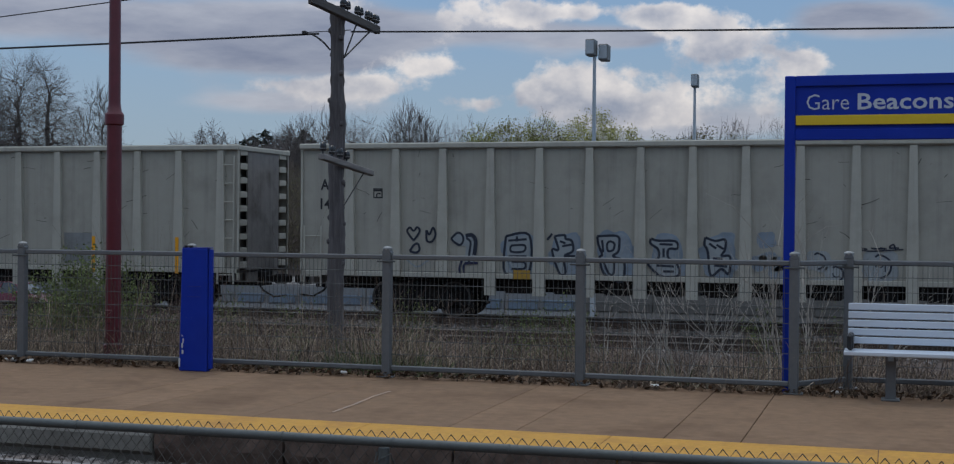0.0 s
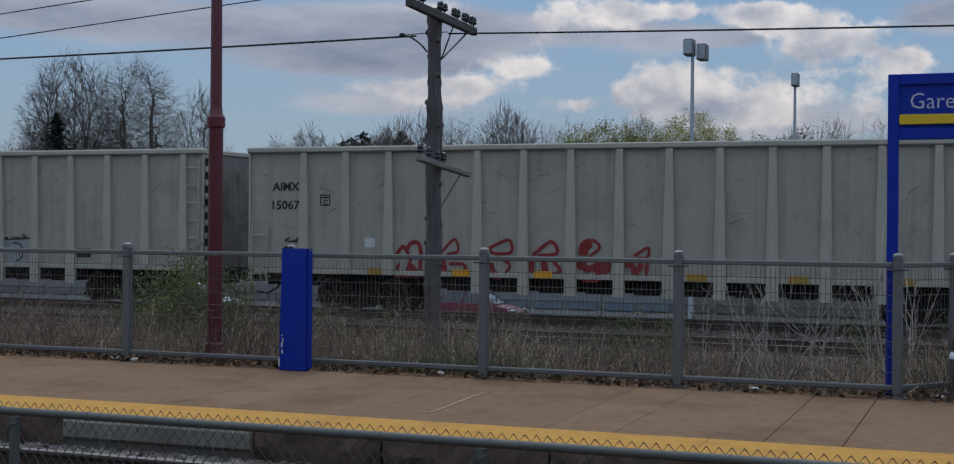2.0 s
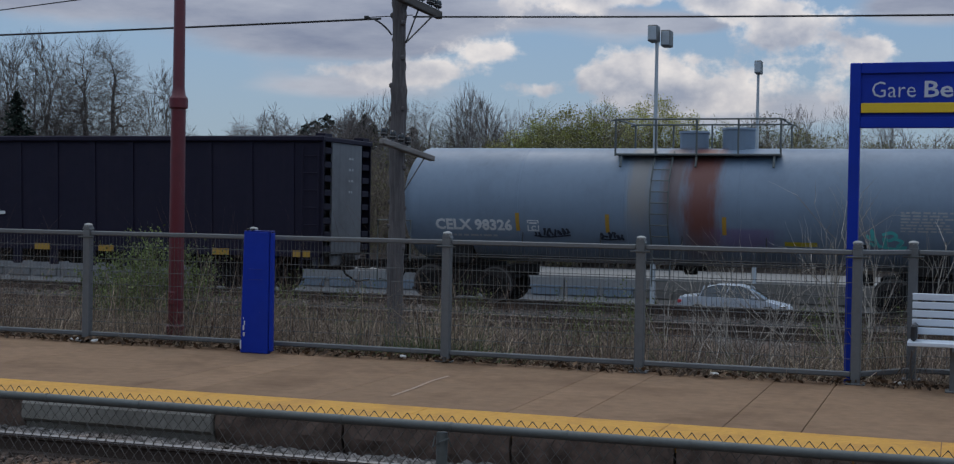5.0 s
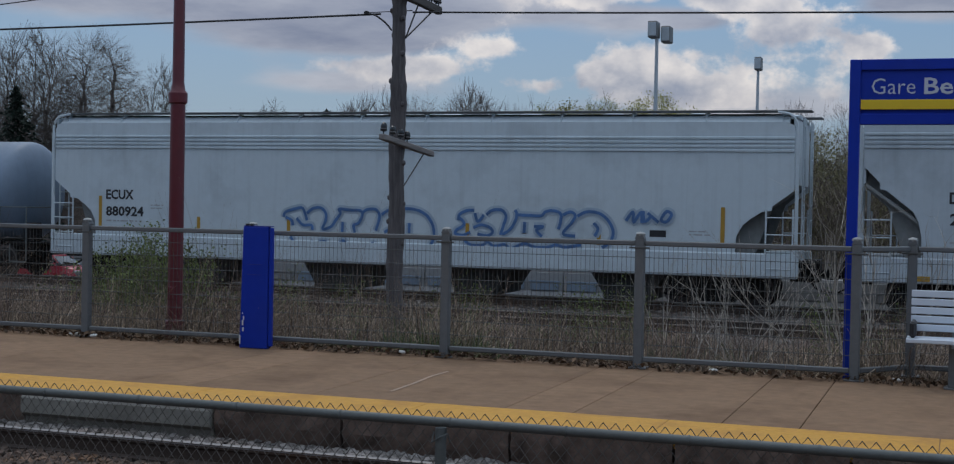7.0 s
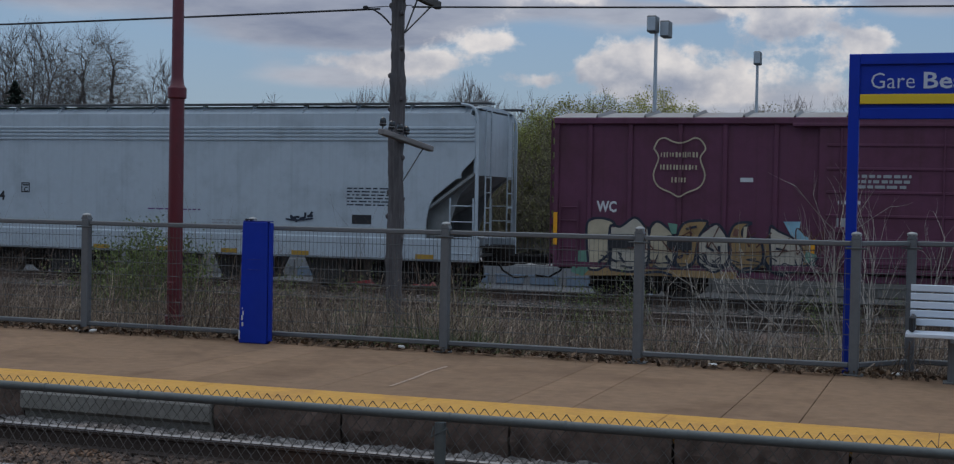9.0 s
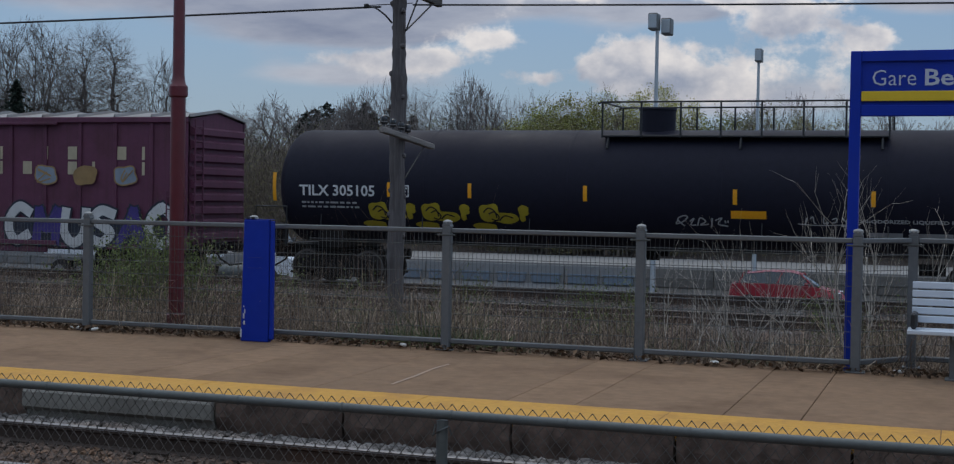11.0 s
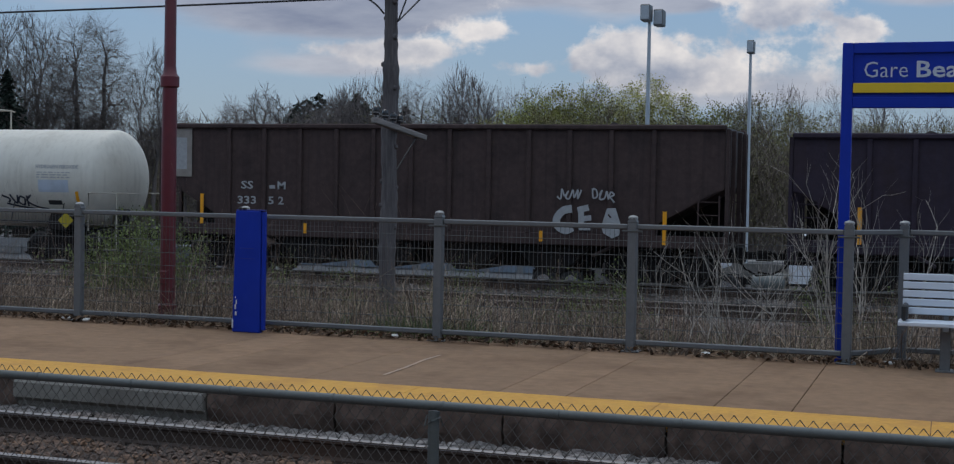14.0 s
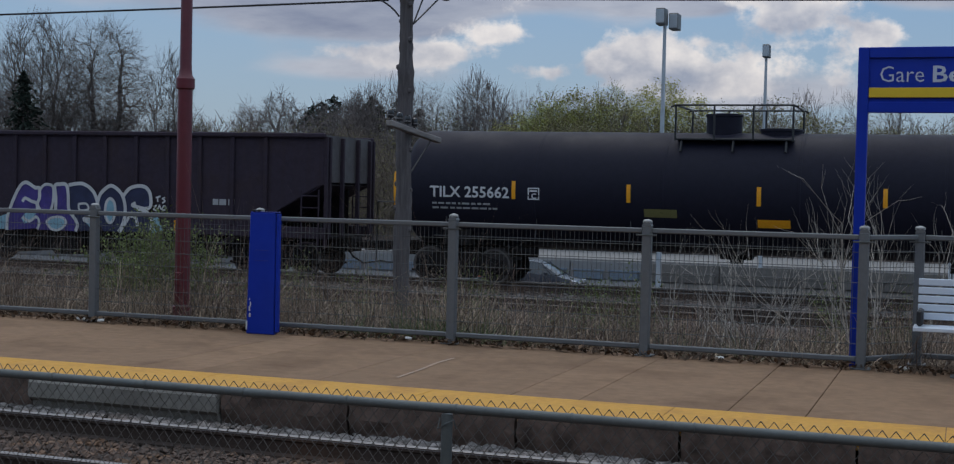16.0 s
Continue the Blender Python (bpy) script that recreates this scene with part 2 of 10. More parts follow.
# bays and gates: the shade under the car is put into this dark colour
mat("hopper_bay_shaded", (0.07, 0.07, 0.068), 0.85, spec=0.2, var=0.25, grain=6, dirt=(0.035, 0.03, 0.026), dirt_amt=0.7, streak=0.4, bump=0.2)
mat("cane_brown", (0.17, 0.12, 0.095), 0.95, var=0.25, grain=2, island=0.5, bump=0.0)
mat("rail_head", (0.23, 0.22, 0.22), 0.55, metal=0.9, var=0.08, grain=60, bump=0.05, stretch=(0.1, 1, 1))
mat("tie_wood", (0.07, 0.055, 0.045), 0.95, var=0.35, grain=30, stretch=(1, 0.2, 1), bump=0.6, per_object=0.2)
mat("soil", (0.05, 0.036, 0.031), 1.0, var=0.35, grain=12, dirt=(0.04, 0.03, 0.026), dirt_amt=0.6, bump=0.8)
mat("dry_grass", (0.33, 0.255, 0.18), 0.95, var=0.2, grain=2, island=0.75, bump=0.0, dirt=(0.15, 0.105, 0.082), dirt_amt=0.8, dirt_scale=0.5)
mat("green_grass", (0.09, 0.125, 0.045), 0.9, var=0.2, grain=2, island=0.4, bump=0.0)
mat("dead_leaf", (0.12, 0.075, 0.045), 0.95, var=0.3, grain=20, island=0.7, bump=0.1)
mat("litter_white", (0.6, 0.6, 0.58), 0.6, var=0.1)
mat("galvanised", (0.125, 0.14, 0.14), 0.6, metal=0.3, var=0.12, grain=30, dirt=(0.115, 0.118, 0.11), dirt_amt=0.5, bump=0.1)
mat("post_cap", (0.30, 0.31, 0.31), 0.6, metal=0.2, var=0.15, grain=30, bump=0.05)
mat("fence_grey", (0.155, 0.163, 0.170), 0.6, metal=0.25, var=0.10, grain=20, dirt=(0.12, 0.122, 0.125), dirt_amt=0.5, bump=0.08)
mat("mesh_wire", (0.10, 0.105, 0.105), 0.6, metal=0.3, var=0.1, bump=0.0)
mat("chain_wire", (0.105, 0.095, 0.085), 0.7, metal=0.2, var=0.15, bump=0.0)
mat("blue_enamel", (0.006, 0.032, 0.36), 0.5, spec=0.22, var=0.10, grain=4, dirt=(0.02, 0.045, 0.3), dirt_amt=0.4, bump=0.05)
mat("blue_dark", (0.008, 0.02, 0.22), 0.5, var=0.1)
mat("sign_yellow", (0.70, 0.50, 0.02), 0.5, var=0.05, bump=0.03)
mat("sign_white", (0.50, 0.56, 0.66), 0.5, var=0.03, bump=0.0)
mat("red_pole", (0.125, 0.019, 0.028), 0.38, var=0.12, grain=10, dirt=(0.075, 0.02, 0.024), dirt_amt=0.5, bump=0.08)
mat("bench_slat", (0.62, 0.68, 0.76), 0.45, var=0.05, grain=6, bump=0.04, stretch=(0.1, 1, 1))
mat("black_metal", (0.02, 0.021, 0.024), 0.5, var=0.2, grain=14, bump=0.1)
mat("bare_pole_wood", (0.125, 0.112, 0.115), 0.95, var=0.45, grain=26, stretch=(1, 1, 0.07), dirt=(0.05, 0.04, 0.04), dirt_amt=0.8, bump=1.0, dirt_scale=5.0)
mat("arm_wood", (0.10, 0.09, 0.085), 0.95, var=0.3, grain=22, stretch=(1, 0.06, 1), dirt=(0.05, 0.045, 0.04), dirt_amt=0.6, bump=0.6)
mat("pale_arm_wood", (0.24, 0.22, 0.21), 0.95, var=0.3, grain=22, stretch=(1, 0.06, 1), dirt=(0.12, 0.11, 0.1), dirt_amt=0.6, bump=0.6)
mat("insulator", (0.03, 0.03, 0.033), 0.2, var=0.2, spec=0.6)
mat("cable", (0.012, 0.012, 0.014), 0.6, var=0.1, bump=0)
mat("mast_grey", (0.42, 0.46, 0.50), 0.5, metal=0.3, var=0.08, bump=0.05)
mat("lamp_grey", (0.16, 0.165, 0.17), 0.5, metal=0.2, var=0.08, bump=0.05)
mat("asphalt", (0.10, 0.10, 0.105), 0.9, var=0.2, grain=10, dirt=(0.07, 0.07, 0.072), dirt_amt=0.5, bump=0.3)
mat("pale_road", (0.24, 0.235, 0.23), 0.95, var=0.15, grain=6, dirt=(0.2, 0.19, 0.18), dirt_amt=0.5, bump=0.2)
mat("barrier_concrete", (0.21, 0.215, 0.22), 0.9, var=0.12, grain=6, dirt=(0.18, 0.18, 0.18), dirt_amt=0.5, streak=0.3, bump=0.2)
mat("barrier_dark", (0.16, 0.15, 0.14), 0.9, var=0.2, grain=6, dirt=(0.09, 0.085, 0.075), dirt_amt=0.7, streak=0.4, bump=0.2)
mat("barrier_blue", (0.16, 0.21, 0.27), 0.85, var=0.12, grain=6, dirt=(0.18, 0.21, 0.25), dirt_amt=0.4, bump=0.2)
# rolling stock
mat("gondola_paint", (0.375, 0.356, 0.305), 0.75, var=0.05, grain=5, dirt=(0.20, 0.185, 0.16), dirt_amt=0.5, streak=0.45, bump=0.12, dirt_scale=0.7)
mat("gondola_rib", (0.442, 0.422, 0.361), 0.75, var=0.05, grain=5, dirt=(0.24, 0.22, 0.19), dirt_amt=0.4, streak=0.3, bump=0.1)
mat("black_car_paint", (0.0156, 0.0132, 0.0288), 0.65, spec=0.2, var=0.12, grain=5, dirt=(0.026, 0.022, 0.034), dirt_amt=0.5, streak=0.35, bump=0.12)
mat("tank_blue_grey", (0.175, 0.235, 0.315), 0.48, var=0.05, grain=5, dirt=(0.115, 0.145, 0.19), dirt_amt=0.4, streak=0.25, bump=0.06)
mat("tank_black", (0.0145, 0.0145, 0.026), 0.6, spec=0.15, var=0.15, grain=6, dirt=(0.017, 0.016, 0.026), dirt_amt=0.5, streak=0.35, bump=0.08)
mat("cream_rail", (0.46, 0.43, 0.36), 0.6, var=0.1, grain=8, dirt=(0.2, 0.12, 0.08), dirt_amt=0.5, dirt_scale=4, bump=0.05)
mat("tank_white", (0.648, 0.621, 0.545), 0.55, var=0.04, grain=5, dirt=(0.42, 0.39, 0.33), dirt_amt=0.5, streak=0.45, bump=0.06)
mat("hopper_grey", (0.54, 0.609, 0.655), 0.55, var=0.04, grain=5, dirt=(0.30, 0.34, 0.37), dirt_amt=0.4, streak=0.25, bump=0.05)
mat("hopper_dull", (0.46, 0.517, 0.564), 0.55, var=0.05, grain=5, dirt=(0.28, 0.31, 0.34), dirt_amt=0.5, streak=0.35, bump=0.05)
mat("hopper_slope", (0.24, 0.25, 0.25), 0.75, var=0.15, grain=6, dirt=(0.1, 0.09, 0.08), dirt_amt=0.6, streak=0.3, bump=0.15)
mat("maroon_paint", (0.118, 0.030, 0.066), 0.65, var=0.10, grain=5, dirt=(0.06, 0.02, 0.024), dirt_amt=0.55, streak=0.4, bump=0.12)
mat("boxcar_roof", (0.25, 0.24, 0.235), 0.6, var=0.15, grain=8, dirt=(0.2, 0.12, 0.08), dirt_amt=0.5, bump=0.2)
mat("rusty_brown", (0.074, 0.051, 0.048), 0.85, spec=0.2, var=0.22, grain=7, dirt=(0.034, 0.027, 0.027), dirt_amt=0.7, streak=0.6, bump=0.3)
mat("rusty_black", (0.042, 0.032, 0.047), 0.8, spec=0.2, var=0.22, grain=7, dirt=(0.042, 0.029, 0.030), dirt_amt=0.7, streak=0.6, bump=0.3)
mat("rust_stain", (0.185, 0.088, 0.065), 0.85, var=0.25, grain=6, dirt=(0.12, 0.05, 0.03), dirt_amt=0.6, streak=0.5, bump=0.15)
mat("tan_stain", (0.30, 0.27, 0.24), 0.8, var=0.2, grain=6, dirt=(0.22, 0.2, 0.19), dirt_amt=0.6, streak=0.5, bump=0.1)
mat("underframe", (0.014, 0.012, 0.012), 0.85, spec=0.2, var=0.3, grain=12, dirt=(0.035, 0.026, 0.02), dirt_amt=0.6, bump=0.3)
mat("wheel_steel", (0.028, 0.023, 0.022), 0.75, metal=0.2, var=0.25, grain=12, bump=0.2)
mat("wheel_rim", (0.12, 0.11, 0.105), 0.6, metal=0.6, var=0.1, bump=0.05)
mat("panel_olive", (0.16, 0.15, 0.05), 0.6, var=0.15, grain=6, bump=0.03)
mat("reflector", (0.85, 0.37, 0.01), 0.45, var=0.08, bump=0.03)
mat("reflector_dull", (0.42, 0.24, 0.03), 0.6, var=0.15, bump=0.03)
mat("scratch_dark", (0.13, 0.12, 0.10), 0.8, var=0.3, grain=12, bump=0)
mat("letter_black", (0.022, 0.022, 0.026), 0.7, var=0.2, grain=12, bump=0)
mat("letter_white", (0.62, 0.63, 0.64), 0.7, var=0.12, grain=12, bump=0)
mat("letter_grey", (0.36, 0.37, 0.38), 0.7, var=0.15, grain=12, bump=0)
mat("spray_blue", (0.075, 0.165, 0.36), 0.7, var=0.35, grain=3, bump=0)
mat("spray_pale", (0.44, 0.50, 0.58), 0.7, var=0.12, grain=3, bump=0)
mat("spray_dark", (0.02, 0.026, 0.045), 0.7, var=0.3, grain=4, bump=0)
mat("spray_red", (0.26, 0.022, 0.024), 0.7, var=0.25, grain=4, bump=0)
mat("spray_haze", (0.24, 0.29, 0.35), 0.8, var=0.25, grain=2.5, bump=0)
mat("spray_veil", (0.36, 0.44, 0.53), 0.8, var=0.12, grain=2.5, bump=0)
mat("end_panel", (0.23, 0.21, 0.195), 0.65, var=0.15, grain=4, dirt=(0.075, 0.06, 0.052), dirt_amt=0.75, streak=0.4, bump=0.15, dirt_scale=1.1)
mat("end_panel_dark", (0.15, 0.155, 0.17), 0.6, var=0.12, grain=5, dirt=(0.08, 0.08, 0.09), dirt_amt=0.5, streak=0.4, bump=0.15)
mat("spray_grey", (0.27, 0.31, 0.35), 0.8, var=0.2, grain=5, bump=0)
mat("spray_bone", (0.47, 0.42, 0.34), 0.8, var=0.15, grain=5, bump=0)
mat("spray_brown", (0.10, 0.04, 0.03), 0.8, var=0.2, grain=5, bump=0)
mat("end_panel_worn", (0.10, 0.095, 0.10), 0.7, var=0.2, grain=5, dirt=(0.04, 0.03, 0.028), dirt_amt=0.7, streak=0.5, bump=0.2)
mat("spray_mist", (0.31, 0.335, 0.345), 0.8, var=0.12, grain=2.5, bump=0)
mat("spray_violet", (0.055, 0.036, 0.20), 0.7, var=0.3, grain=3, bump=0)
mat("spray_navy", (0.022, 0.028, 0.075), 0.7, var=0.3, grain=3, bump=0)
mat("spray_aqua", (0.25, 0.45, 0.55), 0.7, var=0.25, grain=3, bump=0)
mat("spray_teal", (0.10, 0.50, 0.49), 0.7, var=0.25, grain=3, bump=0)
mat("spray_cream", (0.47, 0.40, 0.28), 0.7, var=0.2, grain=3, bump=0)
mat("spray_tan", (0.33, 0.21, 0.09), 0.7, var=0.25, grain=3, bump=0)
mat("spray_green", (0.13, 0.27, 0.20), 0.7, var=0.25, grain=3, bump=0)
mat("spray_white", (0.55, 0.55, 0.55), 0.7, var=0.12, grain=3, bump=0)
mat("spray_yellow", (0.42, 0.33, 0.02), 0.7, var=0.2, grain=3, bump=0)
mat("spray_purple", (0.15, 0.06, 0.20), 0.7, var=0.3, grain=2, bump=0)
mat("placard_red", (0.5, 0.04, 0.05), 0.6, var=0.05, bump=0)
stained("tank_blue_grey", [(0.46, 0.50, 0.75, 3.95, (0.16, 0.046, 0.028), 0.93), (-0.22, 0.30, 1.7, 3.95, (0.16, 0.08, 0.055), 0.7), (-1.05, 0.34, 1.5, 3.95, (0.26, 0.23, 0.20), 0.75), (1.5, 0.8, 1.4, 2.0, (0.17, 0.07, 0.22), 0.5)])
stained("tank_white", [(-0.12, 1.5, 3.30, 3.72, (0.27, 0.17, 0.11), 0.85), (-0.4, 0.35, 2.7, 3.8, (0.36, 0.33, 0.28), 0.7), (-1.4, 0.5, 1.2, 2.2, (0.30, 0.27, 0.23), 0.6), (-2.4, 0.3, 1.2, 2.1, (0.33, 0.30, 0.26), 0.6)])
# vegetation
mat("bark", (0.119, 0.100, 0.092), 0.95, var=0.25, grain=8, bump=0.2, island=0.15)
# paler than bark: the haze of distance is put into the colour
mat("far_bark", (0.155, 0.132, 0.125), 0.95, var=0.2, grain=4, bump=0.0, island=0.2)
mat("twig_pale", (0.40, 0.36, 0.31), 0.95, var=0.2, grain=8, bump=0.0, island=0.25)
mat("twig_brown", (0.145, 0.115, 0.092), 0.95, var=0.2, grain=4, bump=0.0, island=0.4)
mat("spring_leaf", (0.25, 0.27, 0.085), 0.9, var=0.3, grain=1, bump=0.0, island=0.28, spec=0.2)
mat("spring_leaf_yellow", (0.34, 0.33, 0.11), 0.9, var=0.3, grain=1, bump=0.0, island=0.25, spec=0.2)
mat("olive_leaf", (0.20, 0.185, 0.095), 0.9, var=0.3, grain=1, bump=0.0, island=0.3, spec=0.2)
mat("needle", (0.022, 0.034, 0.024), 0.9, var=0.2, grain=2, bump=0.0, island=0.4)
mat("weed_leaf", (0.125, 0.155, 0.045), 0.85, var=0.2, grain=2, bump=0.0, island=0.4)
# road vehicles
mat("car_red", (0.30, 0.015, 0.03), 0.3, var=0.05, bump=0.0)
mat("car_maroon", (0.17, 0.022, 0.05), 0.3, var=0.05, bump=0.0)
mat("car_silver", (0.42, 0.45, 0.50), 0.3, metal=0.4, var=0.05, bump=0.0)
mat("car_grey", (0.055, 0.06, 0.075), 0.28, metal=0.1, var=0.05, bump=0.0)
mat("car_white", (0.68, 0.71, 0.76), 0.35, var=0.04, bump=0.0)
mat("car_glass", (0.035, 0.05, 0.065), 0.08, var=0.05, bump=0.0, spec=0.8)
mat("tyre", (0.018, 0.018, 0.019), 0.9, var=0.2, bump=0.1)
mat("chrome", (0.6, 0.62, 0.64), 0.2, metal=0.9, var=0.05, bump=0.0)
# ---------------------------------------------------------------- mesh tools


class Shape:
    """Collects vertices and faces for one mesh."""

    def __init__(self):
        self.v, self.f = [], []

    def add(self, verts, faces):
        k = len(self.v)
        self.v.extend(tuple(p) for p in verts)
        self.f.extend(tuple(i + k for i in q) for q in faces)
        return self

    def box(self, x0, x1, y0, y1, z0, z1, c=0.0):
        c = min(c, (x1 - x0) * 0.45, (y1 - y0) * 0.45, (z1 - z0) * 0.45)
        if c <= 0:
            v = [(x, y, z) for z in (z0, z1) for y in (y0, y1) for x in (x0, x1)]
            return self.add(v, [(0, 2, 3, 1), (4, 5, 7, 6), (0, 1, 5, 4), (2, 6, 7, 3), (0, 4, 6, 2), (1, 3, 7, 5)])
        v, idx = [], {}
        for sx in (0, 1):
            for sy in (0, 1):
                for sz in (0, 1):
                    for ax in range(3):
                        p = [x1 - c if sx else x0 + c, y1 - c if sy else y0 + c, z1 - c if sz else z0 + c]
                        p[ax] = ((x0, x1), (y0, y1), (z0, z1))[ax][(sx, sy, sz)[ax]]
                        idx[sx, sy, sz, ax] = len(v)
                        v.append(tuple(p))
        f = []
        for ax in range(3):
            o = [a for a in range(3) if a != ax]
            for s in (0, 1):
                q = []
                for a, b in ((0, 0), (1, 0), (1, 1), (0, 1)):
                    k = [0, 0, 0]
                    k[ax], k[o[0]], k[o[1]] = s, a, b
                    q.append(idx[(*k, ax)])
                flip = (s == 1) == (ax == 1)
                f.append(tuple(reversed(q)) if flip else tuple(q))
            for a in (0, 1):
                for b in (0, 1):
                    q = []
                    for s, w in ((0, o[0]), (1, o[0]), (1, o[1]), (0, o[1])):
                        k = [0, 0, 0]
                        k[ax], k[o[0]], k[o[1]] = s, a, b
                        q.append(idx[(*k, w)])
                    f.append(tuple(q))
        for sx in (0, 1):
            for sy in (0, 1):
                for sz in (0, 1):
                    f.append(tuple(idx[sx, sy, sz, a] for a in range(3)))
        return self.add(v, f)

    def tube(self, pts, r, n=6, r1=None, caps=True):
        pts = [Vector(p) for p in pts]
        m = len(pts)
        r1 = r if r1 is None else r1
        v = []
        up = Vector((0, 0, 1))
        for i, p in enumerate(pts):
            d = (pts[min(i + 1, m - 1)] - pts[max(i - 1, 0)])
            d = d.normalized() if d.length > 1e-9 else Vector((0, 0, 1))
            a = d.cross(up if abs(d.z) < 0.95 else Vector((1, 0, 0))).normalized()
            b = d.cross(a)
            rr = r + (r1 - r) * i / max(1, m - 1)
            for k in range(n):
                t = 2 * math.pi * k / n
                v.append(p + a * (rr * math.cos(t)) + b * (rr * math.sin(t)))
        f = []
        for i in range(m - 1):
            for k in range(n):
                f.append((i * n + k, i * n + (k + 1) % n, (i + 1) * n + (k + 1) % n, (i + 1) * n + k))
        if caps:
            f.append(tuple(range(n - 1, -1, -1)))
            f.append(tuple((m - 1) * n + k for k in range(n)))
        return self.add(v, f)

    def lathe(self, profile, axis="z", n=24, at=(0, 0, 0), caps=True):
        """profile: (position along the axis, radius)."""
        v, f = [], []
        for s, r in profile:
            for k in range(n):
                t = 2 * math.pi * k / n
                a, b = r * math.cos(t), r * math.sin(t)
                p = {"z": (a, b, s), "x": (s, a, b), "y": (a, s, b)}[axis]
                v.append((p[0] + at[0], p[1] + at[1], p[2] + at[2]))
        m = len(profile)
        for i in range(m - 1):
            for k in range(n):
                f.append((i * n + k, i * n + (k + 1) % n, (i + 1) * n + (k + 1) % n, (i + 1) * n + k))
        if caps:
            f.append(tuple(range(n - 1, -1, -1)))
            f.append(tuple((m - 1) * n + k for k in range(n)))
        return self.add(v, f)

    def prism(self, poly, axis, a, b):
        """A polygon of (u, w) pushed from a to b along the axis: y takes (x, z), x takes (y, z), z takes (x, y)."""
        def place(u, w, s):
            return {"y": (u, s, w), "x": (s, u, w), "z": (u, w, s)}[axis]
        n = len(poly)
        v = [place(u, w, a) for u, w in poly] + [place(u, w, b) for u, w in poly]
        f = [tuple(range(n)), tuple(range(2 * n - 1, n - 1, -1))]
        f += [(k, (k + 1) % n + 0, (k + 1) % n + n, k + n)[::-1] for k in range(n)]
        return self.add(v, f)

    def moved(self, m):
        self.v = [tuple(m @ Vector(p)) for p in self.v]
        return self


def mesh_of(name, shape, m, smooth=35):
    me = bpy.data.meshes.new(name)
    me.from_pydata(shape.v, [], shape.f)
    bm = bmesh.new()
    bm.from_mesh(me)
    if len(shape.f) < 20000:
        bmesh.ops.recalc_face_normals(bm, faces=bm.faces)
    bm.to_mesh(me)
    bm.free()
    if smooth:
        me.polygons.foreach_set("use_smooth", [True] * len(me.polygons))
        me.set_sharp_from_angle(angle=radians(smooth))
    me.materials.append(M[m])
    return me


def part(name, shape, m, parent=None, label="", smooth=35, at=None):
    ob = new(name, shape if isinstance(shape, bpy.types.Mesh) else mesh_of(name, shape, m, smooth))
    if parent is not None:
        ob.parent = parent
    if at is not None:
        ob.matrix_basis = at
    return tagged(ob, label) if label else ob


def thing(name, label, category, group="", at=None, kind=""):
    ob = new(name)
    ob.empty_display_size = 0.2
    if at is not None:
        ob.matrix_basis = at
    return tagged(ob, label, category, group, kind)


def setting(name, shape, m, label, category, smooth=35, kind="structure"):
    return tagged(new(name, mesh_of(name, shape, m, smooth)), label, category, "", kind)


def text_mesh(body, size, bold=0.0, width=None, depth=0.004):
    cu = bpy.data.curves.new("lettering", "FONT")
    cu.body, cu.size, cu.offset, cu.extrude, cu.resolution_u = body, size, bold, depth, 2
    tmp = bpy.data.objects.new("lettering", cu)
    scene.collection.objects.link(tmp)
    bpy.context.view_layer.update()
    me = bpy.data.meshes.new_from_object(tmp.evaluated_get(bpy.context.evaluated_depsgraph_get()))
    bpy.data.objects.remove(tmp)
    bpy.data.curves.remove(cu)
    xs = [v.co.x for v in me.vertices]
    k = width / (max(xs) - min(xs)) if width else 1.0
    x0 = min(xs)
    for v in me.vertices:
        v.co.x = (v.co.x - x0) * k
    return me


def ribbon(shape, pts, w, thick=0.006):
    """A painted stroke: a flat band along pts, (x, y) in the plane z = 0, standing proud by thick."""
    n = len(pts)
    v = []
    for i in range(n):
        a, b = Vector(pts[max(i - 1, 0)]), Vector(pts[min(i + 1, n - 1)])
        d = (b - a)
        d = d.normalized() if d.length > 1e-9 else Vector((1, 0))
        q = Vector((-d.y, d.x)) * (w / 2)
        p = Vector(pts[i])
        z = thick + 0.0024 * i / n      # a later turn lies over an earlier one
        v += [(p.x + q.x, p.y + q.y, z), (p.x - q.x, p.y - q.y, z)]
    shape.add(v, [(2 * i, 2 * i + 1, 2 * i + 3, 2 * i + 2) for i in range(n - 1)])


def curve_through(pts, per=6):
    """A smooth line through the points."""
    out = []
    n = len(pts)
    for i in range(n - 1):
        p0, p1, p2, p3 = (Vector(pts[max(0, min(n - 1, k))]) for k in (i - 1, i, i + 1, i + 2))
        for s in range(per):
            t = s / per
            out.append(tuple(0.5 * ((2 * p1) + (p2 - p0) * t + (2 * p0 - 5 * p1 + 4 * p2 - p3) * t * t + (3 * p1 - p0 - 3 * p2 + p3) * t ** 3)))
    out.append(tuple(Vector(pts[-1])))
    return out
# ---------------------------------------------------------------- the ground and the tracks
def sheet(rows, xs, m, name, label, category):
    """One sheet of ground: rows of (y, z) across, from x to x along."""
    s = Shape()
    for y, z in rows:
        for x in xs:
            s.v.append((x, y, z))
    n = len(xs)
    for i in range(len(rows) - 1):
        for k in range(n - 1):
            s.f.append((i * n + k, i * n + k + 1, (i + 1) * n + k + 1, (i + 1) * n + k))
    return setting(name, s, m, label, category)


